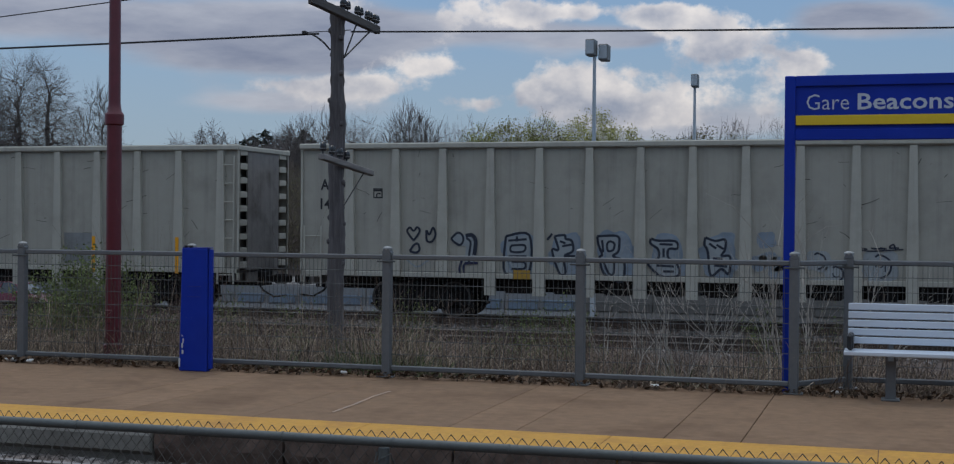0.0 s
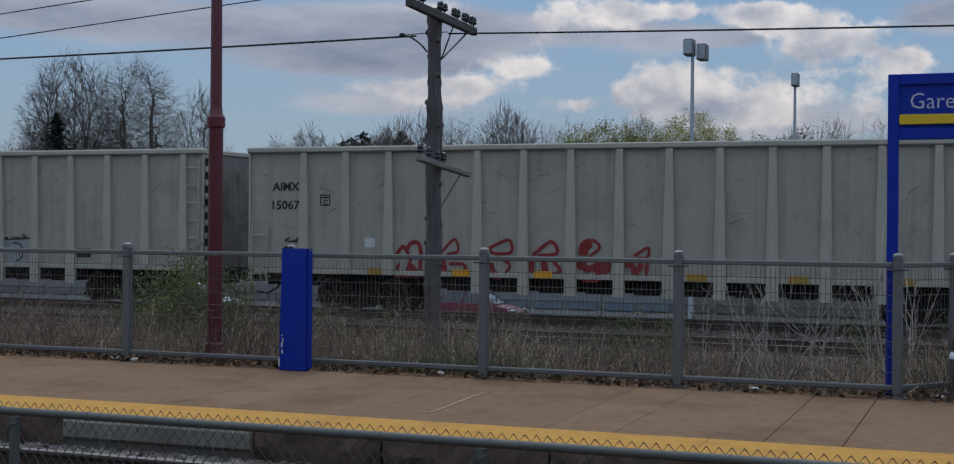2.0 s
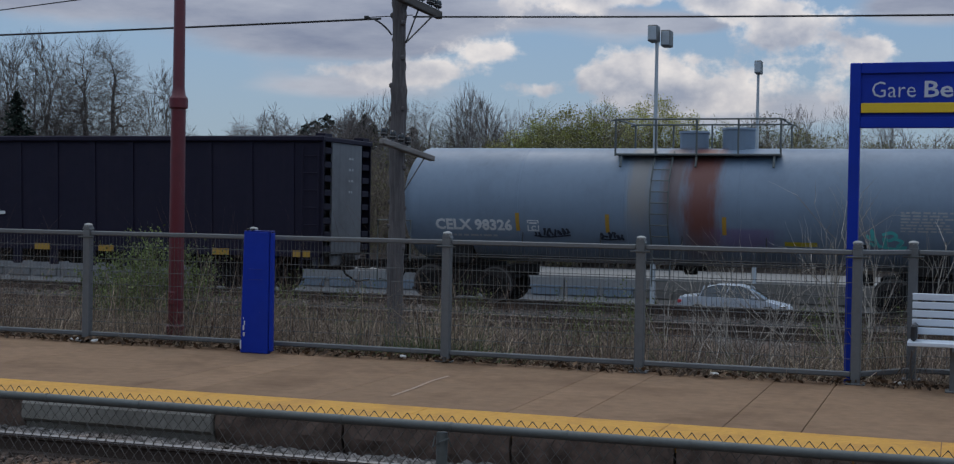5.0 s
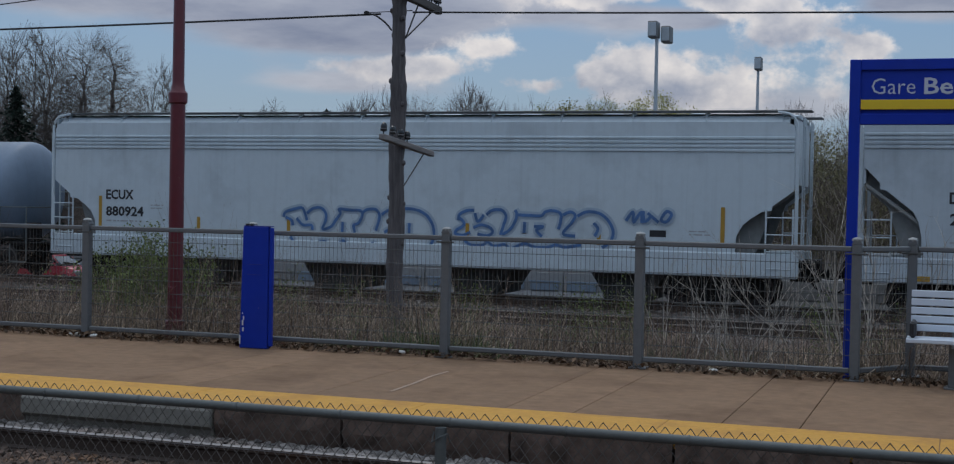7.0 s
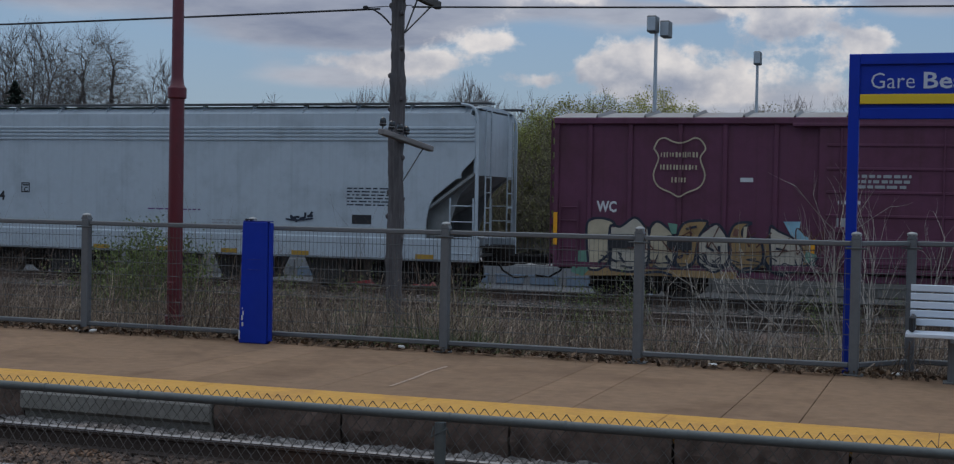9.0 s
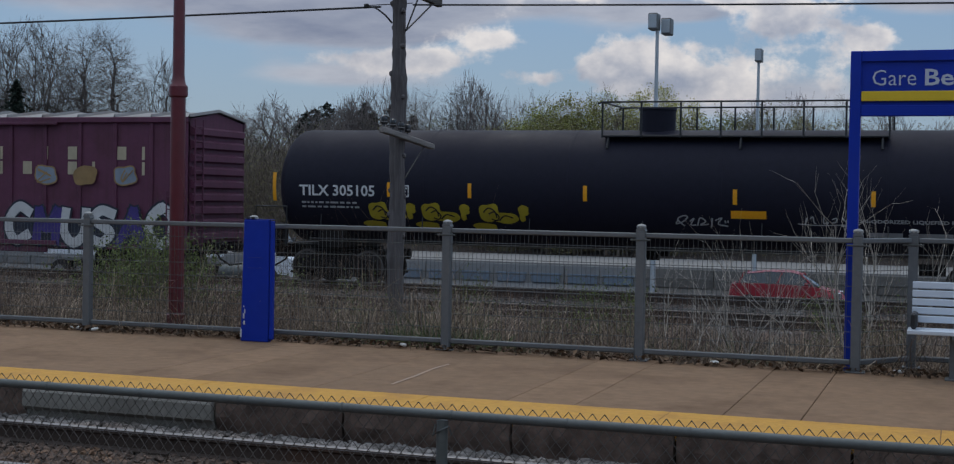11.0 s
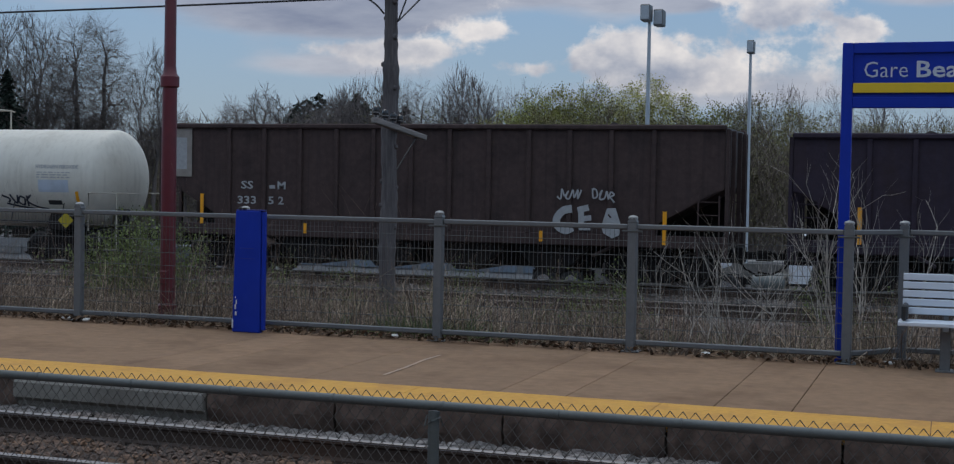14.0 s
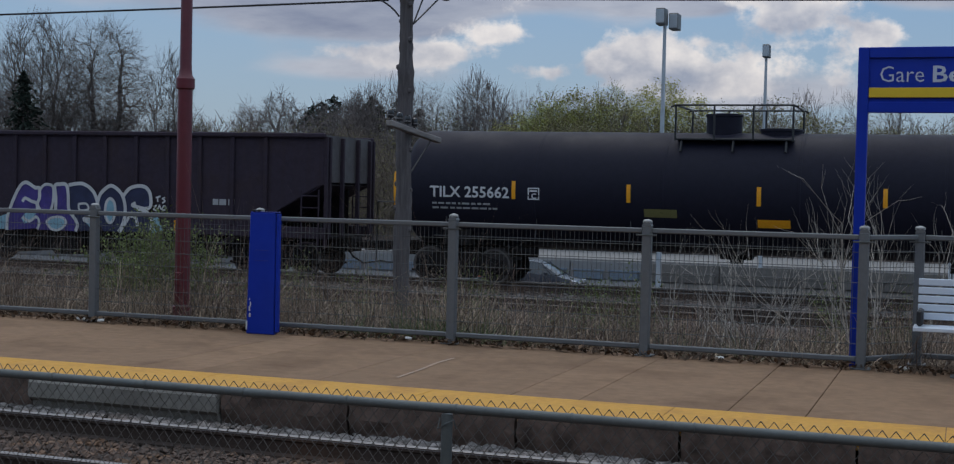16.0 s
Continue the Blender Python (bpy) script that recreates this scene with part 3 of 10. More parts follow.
XS = [-2500, -900, -300, -120, -60] + [-50 + 2.5 * k for k in range(33)] + [40, 80, 200, 700, 2500]
GROUND = [(-2500, -0.1), (-60, -0.1), (-12, -0.1), (-6.2, -0.35), (3.0, -0.42), (10.3, -0.42), (10.45, -0.42), (14.4, -0.42), (14.9, -0.06), (15.6, -0.12), (18, -0.35), (22, -0.7), (26, -0.92), (27, -0.98),
          (38, -0.98), (41, -1.5), (45, -2.7), (50, -3.0), (51, -3.02), (79, -3.02), (80, -2.6), (84, -2.3), (93, -2.3), (100, -2.0), (140, -1.5), (400, -1), (2500, 0)]
sheet(GROUND, XS, "soil", "ground", "bare brown earth under weeds and gravel", "ground")
sheet([(3.1, -0.40), (10.35, -0.40)], [-60, -30, -10, 0, 10, 30, 60], "ballast", "ballast_bed_1", "dark rusty crushed stone bed under the near rails", "ballast")
sheet([(26.8, -0.955), (27.3, -0.84), (37.3, -0.84), (38.0, -0.955)], [-200, -60, -30, -10, 0, 10, 30, 60, 200], "ballast", "ballast_bed_2", "dark crushed stone bed under the freight rails", "ballast")


def rail(name, y, z_top, x0, x1, label, head="rail_head"):
    t = thing(name, label, "rail", "rails of the railway", kind="structure")
    s = Shape()
    k = z_top - 0.006
    s.prism([(y - 0.07, k - 0.165), (y + 0.07, k - 0.165), (y + 0.07, k - 0.15), (y + 0.012, k - 0.135), (y + 0.012, k - 0.045), (y + 0.036, k - 0.03), (y + 0.036, k),
             (y - 0.036, k), (y - 0.036, k - 0.03), (y - 0.012, k - 0.045), (y - 0.012, k - 0.135), (y - 0.07, k - 0.15)], "x", x0, x1)
    part("rail_web", s, "rail_side", t, smooth=0)
    s = Shape()
    s.prism([(y - 0.037, k - 0.012), (y + 0.037, k - 0.012), (y + 0.035, k + 0.002), (y + 0.024, z_top), (y - 0.024, z_top), (y - 0.035, k + 0.002)], "x", x0, x1)
    part("rail_head", s, head, t, "bright worn rail head" if head == "rail_head" else "dull rail head")
    return t


for i, (y, z) in enumerate(((3.82, NEAR_RAIL_Z), (5.32, NEAR_RAIL_Z), (8.12, NEAR_RAIL_Z), (9.62, NEAR_RAIL_Z))):
    rail("rail", y, z, -60, 60, "steel rail with rusty sides and a polished head")
for y in (28.1, 29.6, 33.65, 35.15):
    rail("rail", y, RAIL_Z, -200, 200, "steel freight rail with rusty sides and a worn head", "rail_head" if y > 33 else "rail_head_dull")

tie_me = mesh_of("tie", Shape().box(-0.11, 0.11, -1.28, 1.28, -0.17, 0.0, 0.015), "tie_wood")
for yc in (8.87,):
    ties = thing("railway_ties", "weathered dark timber ties in the ballast", "railway ties", kind="structure")
    for k in range(44):
        part("tie", tie_me, None, ties, at=pose(-20 + k * 0.56, yc + 0.02 * math.sin(k * 7), NEAR_RAIL_Z - 0.178, 0, 0, 1.5 * math.sin(k * 3.3)))


def stones(name, n, x0, x1, y0, y1, z, size, m, seed, label, skip=()):
    rnd = random.Random(seed)
    base = [(1, 0, 0), (-1, 0, 0), (0, 1, 0), (0, -1, 0), (0, 0, 1), (0, 0, -1), (0.6, 0.6, 0.5), (-0.6, 0.55, 0.5), (0.55, -0.6, 0.5), (-0.6, -0.6, 0.45)]
    faces = [(4, 6, 7), (4, 7, 9), (4, 9, 8), (4, 8, 6), (0, 6, 8), (2, 7, 6), (1, 9, 7), (3, 8, 9), (0, 2, 6), (2, 1, 7), (1, 3, 9), (3, 0, 8)]
    s = Shape()
    for _ in range(n):
        x, y = rnd.uniform(x0, x1), rnd.uniform(y0, y1)
        if any(a < y < b for a, b in skip):
            continue
        r = size * rnd.uniform(0.5, 1.35)
        q = Euler((rnd.uniform(-0.5, 0.5), rnd.uniform(-0.5, 0.5), rnd.uniform(0, 6.3))).to_matrix()
        k = (rnd.uniform(0.8, 1.4), rnd.uniform(0.7, 1.1), rnd.uniform(0.5, 0.9))
        o = Vector((x, y, z + r * 0.15))
        s.add([tuple(o + q @ Vector((p[0] * r * k[0] * rnd.uniform(0.8, 1.2), p[1] * r * k[1] * rnd.uniform(0.8, 1.2), p[2] * r * k[2]))) for p in base], faces)
    return setting(name, s, m, label, "gravel", smooth=0, kind="stuff")


stones("ballast_stones", 15000, -11, 0.5, 7.3, 10.3, -0.385, 0.036, "stone_rust", 3, "rusty brown crushed stones between the near rails", skip=((8.05, 8.19), (9.55, 9.69)))
stones("ballast_stones_grey", 5200, -12, 1.5, 9.70, 10.42, -0.325, 0.042, "stone_grey", 5, "grey crushed stones beside the platform edge")
stones("ballast_stones_far", 3800, -34, 4, 27.2, 33.5, -0.83, 0.06, "stone_grey", 9, "grey crushed stones along the freight track")

# ---------------------------------------------------------------- the far platform
joints = [-40.0, -34.0, -28.0, -22.0, -17.2, -14.6, -12.0, -9.6, -7.35, -6.72, -5.45, -3.62, -3.02, -1.78, -1.16, 0.62, 1.25, 3.05, 5.5, 10.0, 18.0, 40.0]
platform = thing("platform", "stained tan concrete platform slabs with open joints", "platform", kind="structure")
for a, b in zip(joints[:-1], joints[1:]):
    gap = 0.0035 if -2 < a < 0 else 0.0025
    part("slab", Shape().box(a + gap, b - gap, 10.62, 14.72, -0.18, 0.0, 0.004), "concrete", platform)
part("joint_bed", Shape().box(-40, 40, 10.6, 14.72, -0.4, -0.03), "joint", platform)
line = [-40 + 2.1 * k for k in range(39)]
for a, b in zip(line[:-1], line[1:]):
    part("yellow_edge", Shape().box(a + 0.003, b - 0.003, 10.42, 11.17, -0.1, 0.004, 0.003), "yellow_line", platform, "worn yellow painted safety edge")
cop = [-40, -30, -21, -14.5, -11.2, -7.88, -5.95, -4.75, -3.3, -2.0, -0.7, 0.6, 2.3, 6, 12, 40]
rnd = random.Random(4)
for i, (a, b) in enumerate(zip(cop[:-1], cop[1:])):
    fresh = i == 5
    if fresh:
        yo = 10.31
        s = Shape()
        s.prism([(yo + 0.04, -0.02), (10.62, -0.02), (10.62, -0.42), (yo + 0.10, -0.42), (yo + 0.07, -0.24), (yo, -0.20), (yo, -0.07)], "x", a + 0.01, b - 0.01)
    else:
        # spalled faces: the section wanders along the block
        s, n = Shape(), max(2, min(24, int((b - a) / 0.09)))
        for k in range(n + 1):
            x = a + 0.012 + (b - a - 0.024) * k / n
            q = [0.05 * noise.noise((x * 2.3, j * 1.7, 3.0)) + 0.03 * noise.noise((x * 9.0, j * 3.1, 8.0)) for j in range(4)]
            ring = [(10.36 + 0.3 * abs(q[0]), -0.03 + 0.2 * q[0]), (10.62, -0.02), (10.62, -0.42), (10.42 + q[3], -0.42), (10.39 + q[2], -0.30), (10.35 + 0.7 * q[1], -0.17)]
            s.v.extend((x, y, z) for y, z in ring)
        for k in range(n):
            for j in range(6):
                s.f.append((k * 6 + j, k * 6 + (j + 1) % 6, (k + 1) * 6 + (j + 1) % 6, (k + 1) * 6 + j))
        s.f += [tuple(range(5, -1, -1)), tuple(n * 6 + j for j in range(6))]
    part("coping", s, "coping_new" if fresh else "coping_old", platform, "newer pale concrete coping" if fresh else "", smooth=25)
s = Shape()
ribbon(s, [(-4.88, 11.7), (-4.9, 12.3), (-4.95, 12.9), (-4.94, 13.35)], 0.032, 0.0)
s.v = [(x, y, 0.0045) for x, y, z in s.v]
part("paint_mark", s, "white_paint_mark", platform, "worn white painted scratch", smooth=0)
near = thing("near_platform", "plain concrete platform on which the viewer stands", "platform", kind="structure")
part("slab", Shape().box(-60, 60, -6, 2.95, -0.42, 0.0, 0.02), "concrete", near)
part("yellow_edge", Shape().box(-60, 60, 2.2, 2.93, -0.05, 0.004), "yellow_line", near)

# never in view: added to hold back the low sky light from behind
setting("wall_south", Shape().box(-70, 70, -6.5, -6.0, -0.4, 5.6), "unseen_wall", "plain brown wall, unseen, added behind the viewer to block low sky light", "wall")

# leaf litter at the foot of the fence
rnd = random.Random(8)
s = Shape()
for _ in range(2600):
    x, y = rnd.uniform(-16, 3), 14.42 + abs(rnd.gauss(0, 0.22))
    r = rnd.uniform(0.015, 0.05)
    q = Euler((rnd.uniform(-0.9, 0.9), rnd.uniform(-0.9, 0.9), rnd.uniform(0, 6.3))).to_matrix()
    o = Vector((x, y, (0.012 if y < 14.72 else -0.03) + rnd.uniform(0, 0.05)))
    s.add([tuple(o + q @ Vector(p)) for p in ((-r, 0, 0), (0, -r * 0.6, 0.01), (r * 1.2, 0, 0), (0, r * 0.6, 0.01))], [(0, 1, 2, 3)])
setting("leaf_litter", s, "dead_leaf", "dry brown leaves along the foot of the fence", "dead leaves", smooth=0, kind="stuff")
for x, y in ((-9.95, 14.42), (-10.3, 14.5), (-5.95, 14.55), (-2.4, 14.5), (-0.55, 14.6)):
    s = Shape().box(-0.05, 0.05, -0.035, 0.035, 0.0, 0.035, 0.012)
    tagged(part("paper_scrap", s, "litter_white", None, at=pose(x, y, 0.02, 0, 0, rnd.uniform(0, 180))), "crumpled white paper scrap lying by the fence", "litter", "litter")

# ---------------------------------------------------------------- platform fence
FY = 14.62


def fence_post(parent, x, y, h=1.44):
    s = Shape()
    s.box(x - 0.05, x + 0.05, y - 0.05, y + 0.05, 0.0, h - 0.04, 0.012)
    s.prism([(x - 0.055, h - 0.045), (x + 0.055, h - 0.045), (x + 0.03, h), (x - 0.03, h)], "y", y - 0.05, y + 0.05)
    post = part("post", s, "fence_grey", parent)
    part("cap", Shape().lathe([(h - 0.012, 0.052), (h + 0.008, 0.054), (h + 0.022, 0.04), (h + 0.03, 0.012)], "z", 12, at=(x, y, 0)), "post_cap", post, "pale domed metal cap")
    part("base_plate", Shape().box(x - 0.1, x + 0.1, y - 0.09, y + 0.09, 0.0, 0.015, 0.004), "fence_grey", post)
    s = Shape()
    s.box(x - 0.11, x + 0.11, y - 0.062, y - 0.048, 1.29, 1.31, 0.004)
    part("bracket", s, "mesh_wire", post)


def fence_bay(parent, a, b):
    """A welded mesh panel between two points (x, y)."""
    a, b = Vector(a), Vector(b)
    d = (b - a).normalized()
    L = (b - a).length
    ang = math.degrees(math.atan2(d.y, d.x))
    m = pose(a.x, a.y, 0, 0, 0, ang)
    part("top_rail", Shape().box(0.05, L - 0.05, -0.025, 0.025, 1.32, 1.375, 0.01).moved(m), "fence_grey", parent)
    part("bottom_rail", Shape().box(0.05, L - 0.05, -0.025, 0.025, 0.075, 0.13, 0.01).moved(m), "fence_grey", parent)
    s = Shape()
    n = int((L - 0.1) / 0.05)
    for k in range(1, n):
        x = 0.05 + (L - 0.1) * k / n
        s.tube([(x, 0.0, 0.13), (x, 0.0, 1.32)], 0.0026, 4, caps=False)
    for k in range(1, 8):
        z = 0.1 + 1.25 * k / 8
        for dy in (-0.005, 0.005):
            s.tube([(0.05, dy, z), (L - 0.05, dy, z)], 0.0032, 4, caps=False)
    part("wire_mesh", s.moved(m), "mesh_wire", parent, "thin welded steel wire mesh", smooth=0)


fence = thing("platform_fence", "grey steel fence of welded wire mesh panels along the platform", "fence", kind="structure")
posts = [(-19.5, FY), (-17.15, FY), (-14.8, FY), (-12.5, FY), (-10.2, FY), (-7.9, FY), (-5.45, FY), (-3.23, FY), (-0.98, FY), (-0.46, 15.3), (1.85, 15.3), (4.2, 15.3)]
for p in posts:
    fence_post(fence, *p)
for a, b in zip(posts[:-1], posts[1:]):
    fence_bay(fence, a, b)

# blue column
col = thing("blue_column", "dented blue enamelled steel column with chipped paint", "ticket column")
s = Shape().box(-7.89, -7.56, 14.36, 14.44, 0.0, 1.42, 0.010)
s.v = [(x - (0.03 if (z < 0.12 and x < -7.8) else 0), y, z) for x, y, z in s.v]
part("body", s, "blue_enamel", col)
part("side_plate", Shape().box(-7.552, -7.515, 14.37, 14.43, 0.03, 1.41, 0.006), "blue_enamel", col)
part("cap", Shape().box(-7.885, -7.52, 14.365, 14.435, 1.42, 1.432, 0.004), "blue_dark", col)
for z in (0.98, 0.86):
    part("seam", Shape().box(-7.80, -7.62, 14.317, 14.321, z, z + 0.006), "blue_dark", col)
for x, z, w, hh in ((-7.865, 0.27, 0.02, 0.06), (-7.85, 0.33, 0.015, 0.05), (-7.86, 0.20, 0.022, 0.045), (-7.90, 0.05, 0.02, 0.10), (-7.86, 0.4, 0.01, 0.02)):
    part("paint_chip", Shape().box(x, x + w, 14.314, 14.322, z, z + hh, 0.003), "litter_white", col, "bare pale chip in the paint")
for x in (-7.84, -7.78):
    part("bolt", Shape().box(x - 0.02, x + 0.02, 14.36, 14.40, 1.43, 1.455, 0.006), "black_metal", col)

# dark red lamp post
lamp = thing("lamp_post", "dark red painted steel lamp post with a stepped shaft", "lamp post", at=pose(-9.36, 15.3, -0.1))
part("shaft", Shape().lathe([(0.0, 0.12), (0.28, 0.12), (0.30, 0.095), (3.02, 0.092), (3.04, 0.118), (3.16, 0.118), (3.20, 0.088), (3.30, 0.075), (8.0, 0.06)], "z", 24), "red_pole", lamp)
part("footing", Shape().lathe([(-0.3, 0.24), (0.03, 0.24), (0.035, 0.2)], "z", 20), "coping_old", lamp)
part("hand_hole", Shape().box(-0.05, 0.05, -0.108, -0.085, 0.55, 0.72, 0.01), "red_pole", lamp)
for k in range(4):
    part("anchor_bolt", Shape().lathe([(0.0, 0.016), (0.07, 0.016)], "z", 6, at=(0.16 * math.cos(k * 1.57 + 0.8), 0.16 * math.sin(k * 1.57 + 0.8), 0.03)), "galvanised", lamp)
part("clip", Shape().lathe([(0.96, 0.098), (1.0, 0.098)], "z", 16), "red_pole", lamp)

# station sign
SY = 14.86
sign = thing("station_sign", "blue framed station name sign with a yellow stripe", "sign")
for x in (-1.055, 1.62):
    part("leg", Shape().box(x - 0.055, x + 0.055, SY - 0.055, SY + 0.055, -0.05, 3.30, 0.008), "blue_enamel", sign)
part("top_beam", Shape().box(-1.0, 1.565, SY - 0.05, SY + 0.05, 3.19, 3.30, 0.006), "blue_enamel", sign)
part("bottom_beam", Shape().box(-1.0, 1.565, SY - 0.05, SY + 0.05, 2.63, 2.74, 0.006), "blue_enamel", sign)
part("panel", Shape().box(-1.0, 1.565, SY - 0.02, SY + 0.02, 2.74, 3.19), "blue_enamel", sign)
part("stripe", Shape().box(-0.995, 1.56, SY - 0.055, SY - 0.019, 2.785, 2.885, 0.003), "sign_yellow", sign)
for body, x, w, bold in (("Gare", -0.89, 0.43, -0.0015), ("Beaconsfield", -0.375, 1.42, 0.0035)):
    me = text_mesh(body, 0.235, bold, w, 0.002)
    me.materials.append(M["sign_white"])
    part("lettering", me, None, sign, "pale station name lettering", at=pose(x, SY - 0.024, 2.945, 90, 0, 0))
for z in (0.35, 1.0, 1.34):
    part("bolt", Shape().lathe([(0, 0.012), (0.012, 0.010)], "y", 8, at=(-1.02, SY - 0.07, z)), "galvanised", sign)

# bench
bench = thing("bench", "platform bench with pale painted slats on steel legs", "bench")
by = 14.55
for k in range(5):
    z = 0.545 + k * 0.085
    part("back_slat", Shape().box(-0.44, 1.55, by + 0.03 + k * 0.012, by + 0.06 + k * 0.012, z, z + 0.068, 0.006), "bench_slat", bench)
for k in range(4):
    y = by - 0.36 + k * 0.1
    part("seat_slat", Shape().box(-0.47, 1.58, y, y + 0.088, 0.455, 0.495, 0.006), "bench_slat", bench)
for x in (-0.02, 1.1):
    part("leg", Shape().box(x - 0.05, x + 0.05, by - 0.15, by - 0.05, 0.0, 0.45, 0.01), "fence_grey", bench)
    part("foot_plate", Shape().box(x - 0.09, x + 0.09, by - 0.22, by + 0.02, 0.0, 0.015, 0.004), "fence_grey", bench)
    part("bearer", Shape().box(x - 0.03, x + 0.03, by - 0.36, by + 0.05, 0.41, 0.455, 0.006), "fence_grey", bench)
    part("back_bracket", Shape().prism([(by + 0.06, 0.42), (by + 0.09, 0.42), (by + 0.14, 0.96), (by + 0.10, 0.96)], "x", x - 0.025, x + 0.025), "fence_grey", bench)
for x in (-0.44, 1.5):
    part("armrest", Shape().box(x, x + 0.06, by - 0.30, by + 0.05, 0.50, 0.66, 0.02), "black_metal", bench, "black plastic armrest")

# ---------------------------------------------------------------- chain-link fence between the tracks
CY, CT = 6.7, 0.60
link = thing("chain_link_fence", "galvanised chain-link fence with a tubular top rail", "fence", kind="structure")
part("top_rail", Shape().tube([(-22 + 2.0 * k, CY, CT) for k in range(19)], 0.024, 14), "galvanised", link)
for k in range(-6, 6):
    x = -2.51 + 2.95 * k
    s = Shape().lathe([(-0.75, 0.03), (CT - 0.03, 0.03)], "z", 12, at=(x, CY, 0))
    part("post", s, "galvanised", link)
    s = Shape()
    for z in (0.52, 0.2, -0.1):
        s.tube([(x + 0.05 * math.cos(t), CY - 0.04 * math.sin(t), z + 0.03 * math.sin(2 * t)) for t in (-0.5, 0.5, 1.5, 2.6, 3.6)], 0.004, 5)
    part("tie_wire", s, "galvanised", link)
for k in range(30):
    x = -13 + 0.62 * k
    part("rail_tie", Shape().lathe([(-0.005, 0.0275), (0.005, 0.0275)], "x", 12, at=(x, CY, CT)), "galvanised", link)
s = Shape()
cell = 0.0625
n0, n1 = int(-13.0 / cell), int(4.5 / cell)
for i in range(n0, n1):
    x = i * cell
    pts = []
    z = CT + 0.052
    k = 0
    while z > -0.42:
        sgn = 1 if (k + i) % 2 == 0 else -1
        pts.append((x + (cell / 2 if k % 2 == 0 else 0) + (0 if k % 2 else 0), CY + 0.03 + 0.003 * sgn, z))
        z -= cell * 0.62
        k += 1
    half = [(p[0] if j % 2 == 0 else p[0] - 0.0, p[1], p[2]) for j, p in enumerate(pts)]
    s.tube(half, 0.0028, 4, caps=False)
    s.tube([(2 * x + cell - p[0], p[1] + 0.004, p[2]) for p in half], 0.0028, 4, caps=False)
part("wire_netting", s, "chain_wire", link, "diamond wire netting with twisted tips", smooth=0)

# ---------------------------------------------------------------- utility pole and wires
PX, PY = -9.14, 22.0
pole = thing("utility_pole", "weathered grey timber utility pole with two crossarms", "utility pole")
s = Shape()
rnd = random.Random(2)
prof = []
for k in range(60):
    z = -0.8 + 6.22 * k / 59
    prof.append((z, 0.142 - 0.0045 * z + rnd.uniform(-0.010, 0.012) + (0.018 if rnd.random() < 0.12 else 0)))
s.lathe(prof, "z", 14, at=(PX, PY, 0))
rnd = random.Random(5)
s.v = [(x + 0.012 * math.sin(z * 3 + y * 9), y + 0.01 * math.cos(z * 4.1), z) for x, y, z in s.v]
part("shaft", s, "bare_pole_wood", pole)
for k in range(14):
    z = 1.0 + 0.32 * k + rnd.uniform(-0.15, 0.15)
    a = math.pi * (1.0 if k % 2 else 1.9) + rnd.uniform(-0.5, 0.5)
    part("knot", Shape().lathe([(-0.05, 0.015), (-0.02, 0.045), (0.02, 0.045), (0.05, 0.015)], "z", 8, at=(PX + 0.125 * math.cos(a), PY + 0.125 * math.sin(a), z)), "bare_pole_wood", pole)


def crossarm(z, y0, y1, pins, drop, m="arm_wood", deep=0.07):
    tilt = Matrix.Translation((0, PY, z)) @ Matrix.Rotation(-math.atan(drop), 4, "X") @ Matrix.Translation((0, -PY, -z))
    arm = part("crossarm", Shape().box(PX + 0.10, PX + 0.21, y0, y1, z + 0.06 - 2 * deep, z + 0.06, 0.012).moved(tilt), m, pole, "old timber crossarm")
    for y in pins:
        s = Shape()
        s.tube([(PX + 0.155, y, z + 0.06), (PX + 0.155, y, z + 0.12)], 0.012, 6)
        s.lathe([(z + 0.11, 0.045), (z + 0.14, 0.062), (z + 0.16, 0.05), (z + 0.18, 0.058), (z + 0.235, 0.045), (z + 0.255, 0.02)], "z", 12, at=(PX + 0.155, y, 0))
        part("insulator", s.moved(tilt), "insulator", arm, "dark glass pin insulator")


crossarm(5.27, 20.50, 23.50, (20.6, 20.95, 21.1, 21.85, 22.05, 22.5, 22.65, 22.98, 23.1, 23.32, 23.44), 0.03)
crossarm(2.71, 20.95, 23.25, (21.02, 21.4, 21.75, 22.05), 0.085, "pale_arm_wood", 0.048)
part("brace", Shape().tube([(PX + 0.12, PY, 4.55), (PX + 0.17, PY + 0.45, 5.2)], 0.015, 6).tube([(PX + 0.12, PY, 4.55), (PX + 0.17, PY + 1.2, 5.2)], 0.015, 6), "cable", pole)
part("brace", Shape().tube([(PX + 0.12, PY, 2.0), (PX + 0.17, PY + 0.9, 2.66)], 0.012, 6), "cable", pole)


def cable(a, b, sag, r=0.014, label="black overhead cable strung between poles"):
    a, b = Vector(a), Vector(b)
    pts = []
    for k in range(25):
        t = k / 24
        p = a.lerp(b, t)
        p.z -= sag * 4 * t * (1 - t)
        pts.append(p)
    tagged(part("overhead_cable", Shape().tube(pts, r, 6), "cable"), label, "cable", "overhead cables")


